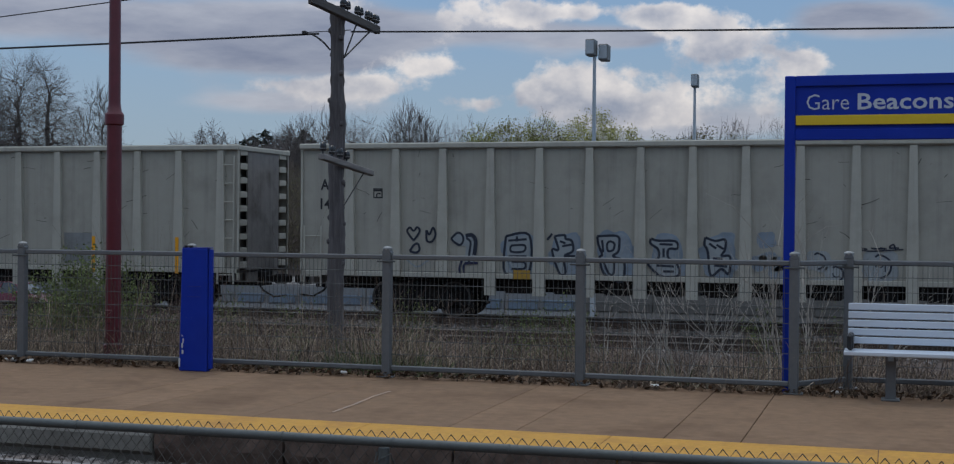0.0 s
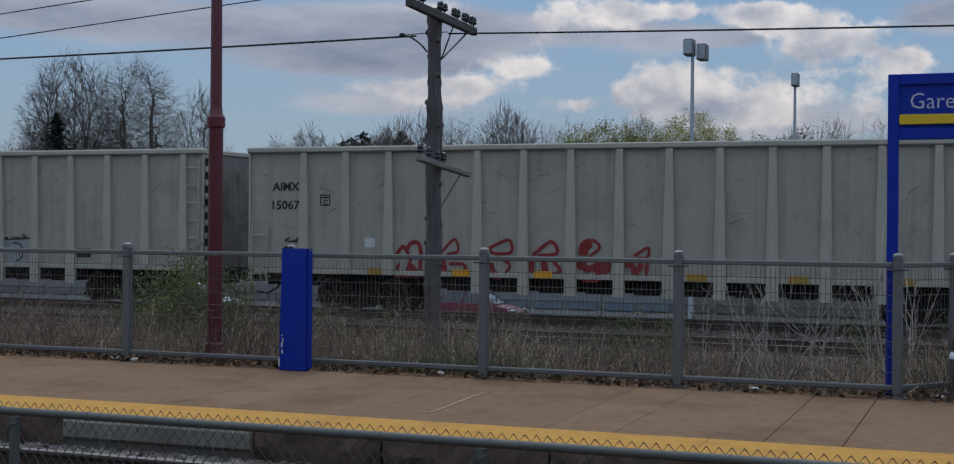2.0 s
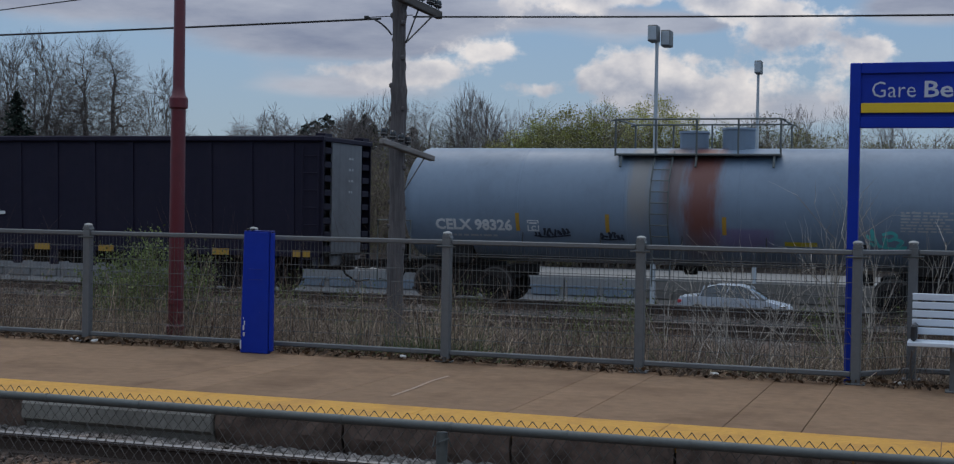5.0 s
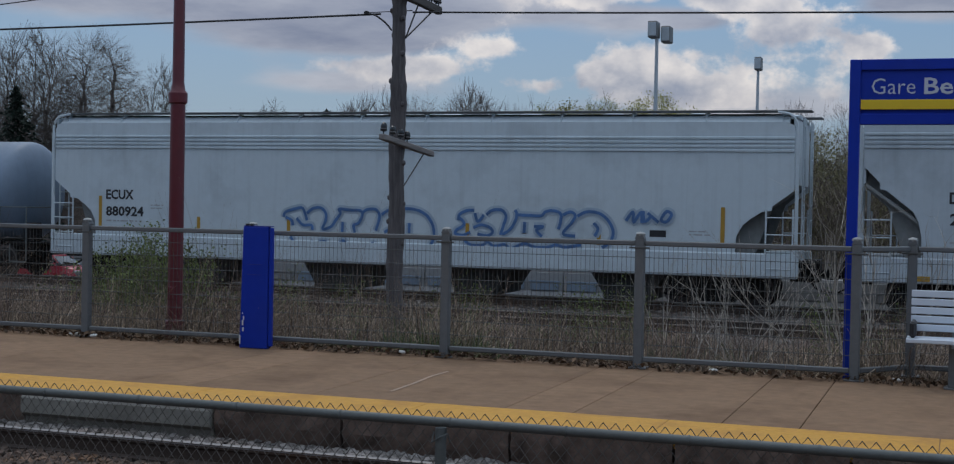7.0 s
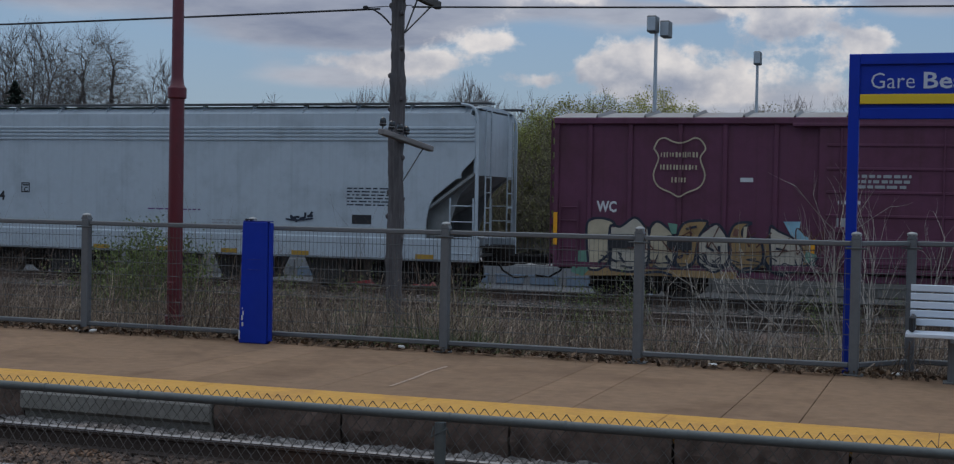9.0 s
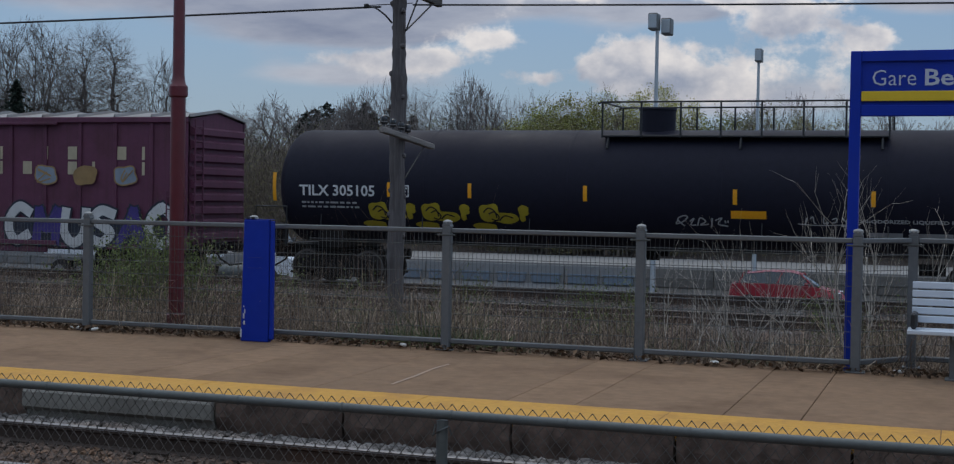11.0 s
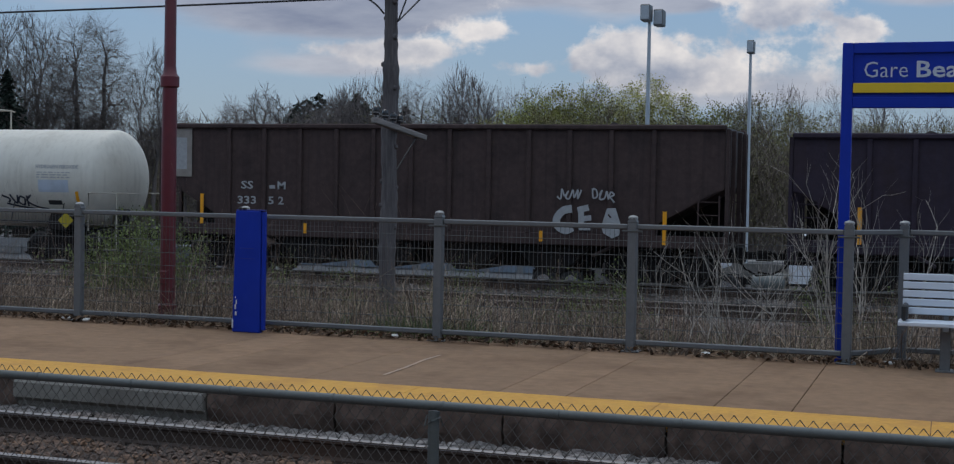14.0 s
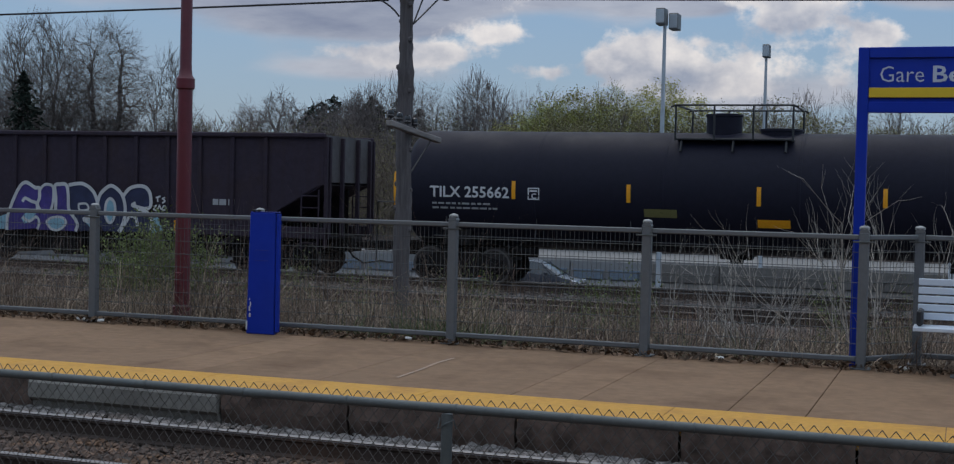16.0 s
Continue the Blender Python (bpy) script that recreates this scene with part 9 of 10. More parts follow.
brush(car, wall, gx, gz, "spray_white", 0.08, [(3.44, 0.29), (3.33, 0.4), (3.28, 0.61), (3.33, 0.88), (3.45, 0.97), (3.58, 0.86), (3.61, 0.62), (3.54, 0.38), (3.44, 0.29)], 0.0324)
brush(car, wall, gx, gz, "spray_white", 0.1, [(3.85, 1.04), (4.09, 1.28), (4.47, 1.34), (4.68, 1.21), (4.75, 0.96), (4.72, 0.77), (4.54, 0.72), (4.3, 0.77), (4.16, 0.81), (4.27, 0.87)], 0.0336)
brush(car, wall, gx, gz, "spray_white", 0.09, [(4.3, 0.71), (4.59, 0.64), (4.74, 0.53), (4.79, 0.3), (4.74, 0.06)], 0.0348)
brush(car, wall, gx, gz, "spray_white", 0.09, [(3.77, 0.06), (3.96, 0.33), (4.09, 0.5), (4.28, 0.46), (4.33, 0.24)], 0.0360)
brush(car, wall, gx, gz, "spray_white", 0.04, [(4.9, 1.03), (5.05, 1.07), (4.97, 1.05), (4.97, 0.92)], 0.0372)
brush(car, wall, gx, gz, "spray_white", 0.04, [(5.2, 1.04), (5.11, 1.01), (5.2, 0.95), (5.11, 0.89)], 0.0384)
brush(car, wall, gx, gz, "spray_white", 0.04, [(4.84, 0.77), (4.93, 0.83), (4.84, 0.71), (4.96, 0.7), (5.02, 0.83), (5.08, 0.72), (5.17, 0.82), (5.23, 0.72), (5.11, 0.7)], 0.0396)
bars(car, skin, 194.1 + o, 194.85 + o, 2.0, 1, "letter_grey", 0.16, 0.04, 71)
for gx in (189.2, 191.5, 186.0):
    part("load_top", Shape().lathe([(3.7, 0.16), (3.88, 0.13), (3.93, 0.04)], "z", 10, at=(gx + o, 0.1, 0)), "underframe", car)

# ---------------------------------------------------------------- traffic on the road
VEHICLES = []


def loft(sections):
    """Rings of points of equal length joined in order, closed at both ends."""
    s = Shape()
    n = len(sections[0])
    for ring in sections:
        s.v.extend(ring)
    for i in range(len(sections) - 1):
        for k in range(n):
            s.f.append((i * n + k, i * n + (k + 1) % n, (i + 1) * n + (k + 1) % n, (i + 1) * n + k))
    s.f.append(tuple(range(n - 1, -1, -1)))
    s.f.append(tuple((len(sections) - 1) * n + k for k in range(n)))
    return s


def passenger_car(label, paint, front_x, at, speed, lane=56.5, tall=0.0, hatch=False):
    """Nose towards +x; the origin lies under the front bumper."""
    car = thing("road_car", label, "car", "cars on the road", at=pose(front_x, lane, ROAD_Z))
    rings = []
    for x, w, z0, z1 in ((-4.5, 0.70, 0.45, 0.75), (-4.4, 0.82, 0.30, 0.95 + tall), (-3.9, 0.88, 0.22, 1.0 + tall), (-2.0, 0.90, 0.20, 0.97 + tall), (-1.1, 0.88, 0.2, 0.92 + tall), (-0.3, 0.80, 0.25, 0.74 + tall), (0.0, 0.60, 0.38, 0.60)):
        rings.append([(x, -w, z0 + 0.1), (x, -w * 1.0, (z0 + z1) / 2), (x, -w * 0.94, z1 - 0.04), (x, -w * 0.6, z1), (x, w * 0.6, z1), (x, w * 0.94, z1 - 0.04), (x, w, (z0 + z1) / 2), (x, w, z0 + 0.1), (x, w * 0.8, z0), (x, -w * 0.8, z0)])
    part("body", loft(rings), paint, car, smooth=50)
    rear = -4.25 if hatch else -3.75
    rings = []
    for x, w, z in ((rear, 0.70, 0.95), (rear + 0.45, 0.66, 1.34), (-2.9, 0.64, 1.45), (-2.0, 0.63, 1.44), (-1.55, 0.66, 1.30), (-0.95, 0.74, 0.93)):
        z += tall
        rings.append([(x, -0.78, 0.9 + tall), (x, -w, z - 0.03), (x, -w * 0.8, z), (x, w * 0.8, z), (x, w, z - 0.03), (x, 0.78, 0.9 + tall)])
    part("glazing", loft(rings), "car_glass", car, "dark reflecting window glass", smooth=40)
    for x in (rear + 0.2, -2.55, -1.15):
        for sy in (-1, 1):
            s = Shape()
            s.tube([(x - 0.05, sy * 0.785, 0.92 + tall), (min(x + 0.15, -1.9) if x < -2 else -1.72, sy * 0.665, 1.40 + tall)], 0.03, 5)
            part("pillar", s, paint, car)
    rings = []
    for x, w, z in ((rear + 0.42, 0.60, 1.36), (-2.9, 0.63, 1.47), (-2.0, 0.62, 1.46), (-1.65, 0.58, 1.36)):
        z += tall
        rings.append([(x, -w, z - 0.03), (x, -w * 0.7, z), (x, w * 0.7, z), (x, w, z - 0.03), (x, 0.0, z - 0.05)])
    part("roof", loft(rings), paint, car, smooth=50)
    for sy in (-1, 1):
        part("headlight", Shape().box(-0.42, -0.12, min(sy * 0.55, sy * 0.78), max(sy * 0.55, sy * 0.78), 0.58, 0.70 + tall, 0.03), "chrome", car)
        part("mirror", Shape().box(-1.5, -1.35, min(sy * 0.86, sy * 1.0), max(sy * 0.86, sy * 1.0), 0.92 + tall, 1.04 + tall, 0.03), paint, car)
        part("tail_light", Shape().box(-4.47, -4.3, min(sy * 0.6, sy * 0.82), max(sy * 0.6, sy * 0.82), 0.68, 0.82, 0.02), "placard_red", car)
    for x in (-3.65, -0.85):
        for sy in (-1, 1):
            w = part("wheel", Shape().lathe([(-0.11, 0.2), (-0.11, 0.30), (-0.09, 0.33), (0.09, 0.33), (0.11, 0.30), (0.11, 0.2)], "y", 20, at=(0, 0, 0)), "tyre", car, at=pose(x, sy * 0.80, 0.33))
            part("rim", Shape().lathe([(-0.12, 0.05), (-0.115, 0.2), (0.115, 0.2), (0.12, 0.05)], "y", 10), "chrome", w)
    VEHICLES.append((car, lane, front_x, at, speed))
    return car


passenger_car("dark red sedan driving along the road", "car_maroon", -18.35, 2.1, 9.2)
passenger_car("silver sedan driving along the road", "car_silver", -22.5, 3.2, 9.0)
passenger_car("bright red hatchback driving along the road", "car_red", -26.1, 8.5, 8.75, tall=0.14, hatch=True)
passenger_car("dark silver sedan driving along the road", "car_grey", -15.14, 16.0, 7.81)

# white lorry with a long hood
lorry = thing("lorry", "white day-cab lorry with a chrome grille pulling a pale box trailer", "lorry", at=pose(-15.74, 57.0, ROAD_Z))
rings = []
for x, w, z0, z1 in ((-1.25, 1.08, 0.75, 1.86), (-0.7, 1.05, 0.7, 1.74), (-0.25, 1.0, 0.6, 1.58), (-0.06, 0.9, 0.6, 1.45), (0.0, 0.75, 0.7, 1.25)):
    rings.append([(x, -w, z0), (x, -w, z1 - 0.22), (x, -w * 0.75, z1), (x, w * 0.75, z1), (x, w, z1 - 0.22), (x, w, z0)])
part("hood", loft(rings), "car_white", lorry, smooth=40)
rings = []
for x, w, z0, z1 in ((-2.5, 1.18, 0.8, 2.86), (-2.4, 1.2, 0.8, 2.94), (-2.0, 1.2, 0.8, 2.9), (-1.75, 1.18, 0.8, 2.7), (-1.2, 1.15, 0.8, 1.88)):
    rings.append([(x, -w, z0), (x, -w, z1 - 0.1), (x, -w * 0.9, z1), (x, w * 0.9, z1), (x, w, z1 - 0.1), (x, w, z0)])
part("cab", loft(rings), "car_white", lorry, smooth=30)
for sy in (-1, 1):
    part("side_window", Shape().box(-2.3, -1.62, min(sy * 1.18, sy * 1.22), max(sy * 1.18, sy * 1.22), 1.85, 2.5, 0.01), "car_glass", lorry)
    part("mirror", Shape().box(-1.5, -1.4, min(sy * 1.25, sy * 1.45), max(sy * 1.25, sy * 1.45), 1.7, 2.3, 0.03), "black_metal", lorry)
    part("headlight", Shape().box(-0.45, -0.1, min(sy * 0.78, sy * 1.0), max(sy * 0.78, sy * 1.0), 0.9, 1.12, 0.04), "chrome", lorry)
    part("fuel_tank", Shape().lathe([(-4.0, 0.1), (-3.95, 0.32), (-2.7, 0.32), (-2.65, 0.1)], "x", 16, at=(0, sy * 0.95, 0.75)), "galvanised", lorry)
part("windscreen", Shape().prism([(-1.78, 2.66), (-1.76, 2.72), (-1.17, 1.94), (-1.21, 1.88)], "y", -1.0, 1.0), "car_glass", lorry)
for k in range(5):
    part("grille_bar", Shape().box(-0.05, 0.03, -0.6, 0.6, 0.68 + k * 0.13, 0.76 + k * 0.13, 0.015), "chrome", lorry)
part("bumper", Shape().box(-0.3, 0.1, -1.12, 1.12, 0.35, 0.65, 0.05), "black_metal", lorry)
part("chassis", Shape().box(-13.3, -0.5, -0.45, 0.45, 0.65, 0.95, 0.02), "underframe", lorry)
part("trailer", Shape().box(-13.4, -5.1, -1.28, 1.28, 1.3, 2.95, 0.03), "car_white", lorry, "white box trailer")
for k in range(7):
    for sy in (-1, 1):
        part("rib", Shape().box(-13.3 + k * 1.3, -13.24 + k * 1.3, min(sy * 1.27, sy * 1.31), max(sy * 1.27, sy * 1.31), 1.35, 2.9, 0.01), "galvanised", lorry)
part("skirt", Shape().box(-10.4, -7.2, -1.2, 1.2, 0.5, 1.3, 0.03), "barrier_dark", lorry, "dull grey lower trailer panel")
for x in (-1.5, -5.0, -6.2, -11.4, -12.6):
    for sy in (-1, 1):
        w = part("wheel", Shape().lathe([(-0.16, 0.3), (-0.16, 0.48), (-0.13, 0.52), (0.13, 0.52), (0.16, 0.48), (0.16, 0.3)], "y", 22), "tyre", lorry, at=pose(x, sy * 1.02, 0.52))
        part("rim", Shape().lathe([(-0.17, 0.06), (-0.165, 0.29), (0.165, 0.29), (0.17, 0.06)], "y", 12), "chrome", w)
VEHICLES.append((lorry, 57.0, -15.74, 12.5, 8.15))

# ---------------------------------------------------------------- plants


def twig(v, f, pts, r0, r1, n=3):
    """A thin tapered stem appended to lists, quick and light."""
    base = len(v)
    m = len(pts)
    for i, p in enumerate(pts):
        a, b = pts[max(i - 1, 0)], pts[min(i + 1, m - 1)]
        d = (b - a)
        if d.length < 1e-6:
            d = Vector((0, 0, 1))
        d.normalize()
        u = d.orthogonal().normalized()
        w = d.cross(u)
        r = r0 + (r1 - r0) * i / (m - 1)
        for k in range(n):
            t = 2 * math.pi * k / n
            v.append(tuple(p + u * (r * math.cos(t)) + w * (r * math.sin(t))))
    for i in range(m - 1):
        for k in range(n if n > 2 else 1):
            f.append((base + i * n + k, base + i * n + (k + 1) % n, base + (i + 1) * n + (k + 1) % n, base + (i + 1) * n + k))


def grow(rnd, out, p, d, length, r, level, plan, thin=0.0):
    """One limb and what branches from it; out: level -> (verts, faces, tips)."""
    kids, spread, shrink, up = plan[level]
    pts = [p.copy()]
    q, e = p.copy(), d.copy()
    steps = 4 if level < 2 else 3
    for k in range(steps):
        e = (e + Vector((rnd.gauss(0, 0.10), rnd.gauss(0, 0.10), rnd.gauss(0.0, 0.06) + up))).normalized()
        q = q + e * (length / steps)
        pts.append(q.copy())
    last = level == len(plan) - 1
    v, f, tips = out[0 if level < 1 else 1]
    twig(v, f, pts, max(r, thin), max(thin * 0.6, r * (0.35 if last else 0.55)), 6 if level == 0 else (4 if level == 1 else (3 if level == 2 else 2)))
    tips.append(pts[-1])
    if last:
        return
    for k in range(kids):
        t = rnd.uniform(0.30, 1.0) if k < kids - 1 else 1.0
        i = min(steps - 1, int(t * steps))
        b = pts[i].lerp(pts[i + 1], t * steps - i) if i < steps else pts[-1]
        side = e.orthogonal().normalized()
        side.rotate(Matrix.Rotation(rnd.uniform(0, 6.283), 3, e))
        a = spread * rnd.uniform(0.5, 1.25)
        nd = (e * math.cos(a) + side * math.sin(a)).normalized()
        grow(rnd, out, b, nd, length * shrink * rnd.uniform(0.7, 1.2), r * rnd.uniform(0.42, 0.6), level + 1, plan, thin)


def light_mesh(name, v, f, m, smooth=False):
    me = bpy.data.meshes.new(name)
    me.from_pydata(v, [], f)
    if smooth:
        me.polygons.foreach_set("use_smooth", [True] * len(me.polygons))
    me.materials.append(M[m])
    return me


def bare_tree(seed, height, plan, m, label, trunk=0.16, first=0.34, stems=1, fan=0.1, name="bare_tree", leaf=None, leaf_n=0, leaf_r=0.09, group="trees beyond the road", thin=0.0, leaf_out=0.28):
    rnd = random.Random(seed)
    out = {0: ([], [], []), 1: ([], [], [])}
    for k in range(stems):
        a = rnd.uniform(0, 6.283)
        lean = fan * (rnd.uniform(0.3, 1.0) if stems > 1 else 0.3)
        d = Vector((math.sin(lean) * math.cos(a), math.sin(lean) * math.sin(a), math.cos(lean)))
        grow(rnd, out, Vector((0.25 * math.cos(a) * (stems > 1), 0.25 * math.sin(a) * (stems > 1), -0.4)), d, height * first, trunk * height / 12, 0, plan, thin)
    k = height / max(p[2] for p in out[1][0])
    wide = k ** 0.5
    for lst in (out[0][0], out[1][0]):
        lst[:] = [(p[0] * wide, p[1] * wide, p[2] * k) for p in lst]
    for tip in out[1][2]:
        tip.x, tip.y, tip.z = tip.x * wide, tip.y * wide, tip.z * k
    t = thing(name, label, "tree", group)
    part("trunk", light_mesh("trunk", out[0][0], out[0][1], m, True), None, t)
    part("crown", light_mesh("crown", out[1][0], out[1][1], m), None, t)
    if leaf:
        v, f = [], []
        tips = out[1][2]
        for _ in range(leaf_n):
            c = rnd.choice(tips) + Vector((rnd.gauss(0, leaf_out), rnd.gauss(0, leaf_out), rnd.gauss(0, leaf_out * 0.9)))
            r = leaf_r * rnd.uniform(0.6, 1.5)
            q = Euler((rnd.uniform(0, 6.3), rnd.uniform(0, 6.3), rnd.uniform(0, 6.3))).to_matrix()
            b = len(v)
            v.extend(tuple(c + q @ Vector(p)) for p in ((-r, 0, 0), (0, -r * 0.7, 0), (r, 0, 0), (0, r * 0.7, 0)))
            f.append((b, b + 1, b + 2, b + 3))
        part("leaves", light_mesh("leaves", v, f, leaf), None, t, "small new spring leaves")
    return t


def placed(t, spots):
    """Moves a tree to the first spot and copies it to the others: x, y, z, turn."""
    first = True
    for x, y, z, a in spots:
        if first:
            t.matrix_basis, first = pose(x, y, z, 0, 0, a), False
        else:
            copy_thing(t, pose(x, y, z, 0, 0, a))


def ramify(rnd, out, p, pts, thin, wander, depth, spray=3, size=0.5, fine=True):
    """Forks from p until each target point of the crown has its own twig."""
    n = len(pts)
    v, f = out[0 if depth < 1 else 1]
    if n <= 3:
        for q in pts:
            d = q - p
            m = p + d * 0.5 + Vector((rnd.gauss(0, 0.06), rnd.gauss(0, 0.06), -0.05)) * d.length
            twig(v, f, [p, m, q], thin, thin * 0.6, 3 if fine else 2)
            for _ in range(spray):
                b = p.lerp(q, rnd.uniform(0.3, 1.0))
                e = b + (d.normalized() * rnd.uniform(0.4, 0.9) + Vector((rnd.gauss(0, 0.24), rnd.gauss(0, 0.24), rnd.gauss(0.12, 0.2)))) * size
                twig(v, f, [b, e], thin * 0.9, thin * 0.5, 2)
        return
    a, b = rnd.sample(pts, 2)
    near = [q for q in pts if (q - a).length < (q - b).length]
    far = [q for q in pts if (q - a).length >= (q - b).length]
    for g in (near, far):
        if not g:
            continue
        c = sum(g, Vector()) / len(g)
        d = c - p
        k = rnd.uniform(0.30, 0.46)
        e = p + d * k + Vector((rnd.gauss(0, wander), rnd.gauss(0, wander), abs(rnd.gauss(0, wander * 0.5)))) * d.length * 0.5
        m = p.lerp(e, 0.5) + Vector((rnd.gauss(0, wander), rnd.gauss(0, wander), -wander * 0.4)) * d.length * 0.16
        r0, r1 = thin * (len(g) ** 0.44), thin * ((len(g) * 0.72) ** 0.44)
        twig(v, f, [p, m, e], r0, r1, 5 if len(g) > 120 else (3 if len(g) > 14 else 2))
        ramify(rnd, out, e, g, thin, wander, depth + 1, spray, size, fine)


def crowned(seed, top, low, wide, deep, n, m, label, fork=0.3, stems=1, thin=0.0085, wander=0.06, name="bare_tree", spread=0.5, belly=0.5,
            leaf=None, leaf_n=0, leaf_r=0.05, leaf_out=0.3, group="trees beyond the road", spray=3, size=0.42, fine=False):
    """A tree with a rounded crown from low to top, wide across and deep from front to back."""
    rnd = random.Random(seed)
    pts = []
    lumps = [(Vector((rnd.gauss(0, 1), rnd.gauss(0, 1), rnd.gauss(0, 1))).normalized(), rnd.uniform(0.84, 1.08)) for _ in range(14)]
    while len(pts) < n:
        u = Vector((rnd.gauss(0, 1), rnd.gauss(0, 1), rnd.gauss(0, 1))).normalized()
        size = max(lumps, key=lambda s: s[0].dot(u))[1]
        r = size * rnd.random() ** 0.33
        z = u.z * r
        side = 1.0 if z > 0 else 1.0 + belly * z
        pts.append(Vector((u.x * r * wide * 0.5 * side, u.y * r * deep * 0.5 * side, low + (top - low) * (0.42 + 0.58 * z if z > 0 else 0.42 + 0.42 * z))))
    k = top / max(q.z for q in pts)
    for q in pts:
        q.z *= k
    out = {0: ([], []), 1: ([], [])}
    trunks = []
    for s in range(stems):
        out[0] = ([], [])
        a = 6.283 * s / stems + rnd.uniform(-0.4, 0.4)
        foot = Vector((math.cos(a), math.sin(a), 0)) * (spread * wide * 0.3 * (stems > 1)) + Vector((0, 0, -0.4))
        mine = [q for q in pts if stems == 1 or int(((math.atan2(q.y, q.x) - a + 3.1416 / stems) % 6.2832) / 6.2832 * stems) == 0]
        if len(mine) < 6:
            continue
        c = sum(mine, Vector()) / len(mine)
        head = foot.lerp(Vector((c.x * 0.35 + foot.x * 0.5, c.y * 0.35 + foot.y * 0.5, 0)), 1.0)
        head.z = max(0.4, low + (top - low) * fork * rnd.uniform(0.7, 1.1) - 0.4)
        r = thin * len(mine) ** 0.44 * 1.12
        twig(out[0][0], out[0][1], [foot, foot.lerp(head, 0.5) + Vector((rnd.gauss(0, 0.08), rnd.gauss(0, 0.08), 0)), head], r * 1.35, r, 7)
        ramify(rnd, out, head, mine, thin, wander, 0, spray, size, fine)
        trunks.append(out[0])
    t = thing(name, label, "tree", group)
    for v, f in trunks:
        part("trunk", light_mesh("trunk", v, f, m, True), None, t)
    part("crown", light_mesh("crown", out[1][0], out[1][1], m), None, t)
    if leaf:
        v, f = [], []
        for _ in range(leaf_n):
            c = rnd.choice(pts) + Vector((rnd.gauss(0, leaf_out), rnd.gauss(0, leaf_out), rnd.gauss(0, leaf_out)))
            r = leaf_r * rnd.uniform(0.6, 1.5)
            # blades turn their faces to the light
            q = Vector((rnd.gauss(-0.2, 0.6), rnd.gauss(-0.6, 0.6), rnd.gauss(0.7, 0.6))).normalized()
            u = q.orthogonal().normalized()
            w = q.cross(u)
            b = len(v)
            v.extend((tuple(c - u * r), tuple(c - w * (r * 0.7)), tuple(c + u * r), tuple(c + w * (r * 0.7))))
            f.append((b, b + 1, b + 2, b + 3))
        part("leaves", light_mesh("leaves", v, f, leaf), None, t, "small new spring leaves")
    return t


bark_label = "tall leafless tree with a rounded crown of fine twigs"
placed(crowned(1, 15.5, 4.6, 7.4, 6.5, 3200, "bark", bark_label, 0.10, 3, thin=0.0095, wander=0.035, spread=0.2, belly=1.0), [(-60.4, 80, -2.3, 10)])
placed(crowned(2, 15.1, 5.0, 6.4, 6.0, 3200, "bark", bark_label, 0.12, 2, thin=0.0095, wander=0.035, spread=0.2, belly=0.9), [(-55.4, 80.5, -2.3, 50)])
placed(crowned(3, 13.4, 4.0, 4.2, 4.2, 1100, "bark", "slim leafless tree with upright twigs", 0.1, 2, thin=0.0085, spread=0.3, belly=0.9), [(-53.6, 85, -2.3, 0), (-57.6, 79, -6.2, 120)])
placed(crowned(31, 11.0, 3.5, 3.8, 3.8, 800, "bark", "small leafless tree with hazy twigs", 0.12, 2, thin=0.0095, spread=0.3),
       [(-66.6, 84, -2.2, 20), (-63.4, 82, -1.4, 200), (-70.5, 86, -2.2, 90), (-75.5, 88, -2.0, 300), (-61.5, 84, -4.0, 130), (-57.6, 84, -4.8, 10), (-52.0, 88, -4.6, 70),
        (-57.0, 117, -0.9, 40), (-54.3, 118, -0.8, 150), (-51.7, 117, -1.2, 230), (-49.6, 118, -1.6, 310)])
far_label = "distant leafless tree with hazy grey twigs"
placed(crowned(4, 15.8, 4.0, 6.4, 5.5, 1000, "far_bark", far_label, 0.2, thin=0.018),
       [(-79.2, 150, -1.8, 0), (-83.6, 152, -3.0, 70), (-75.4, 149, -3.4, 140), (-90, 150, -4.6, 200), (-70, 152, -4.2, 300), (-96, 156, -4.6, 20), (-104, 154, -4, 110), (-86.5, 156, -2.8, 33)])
brush_label = "leafless thicket of upright grey stems"
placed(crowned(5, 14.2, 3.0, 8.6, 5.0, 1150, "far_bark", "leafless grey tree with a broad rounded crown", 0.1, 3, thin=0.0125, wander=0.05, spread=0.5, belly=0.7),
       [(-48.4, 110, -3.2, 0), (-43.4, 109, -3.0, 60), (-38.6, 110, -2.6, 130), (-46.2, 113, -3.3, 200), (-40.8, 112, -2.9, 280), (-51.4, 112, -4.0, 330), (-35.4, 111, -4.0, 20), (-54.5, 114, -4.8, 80)])
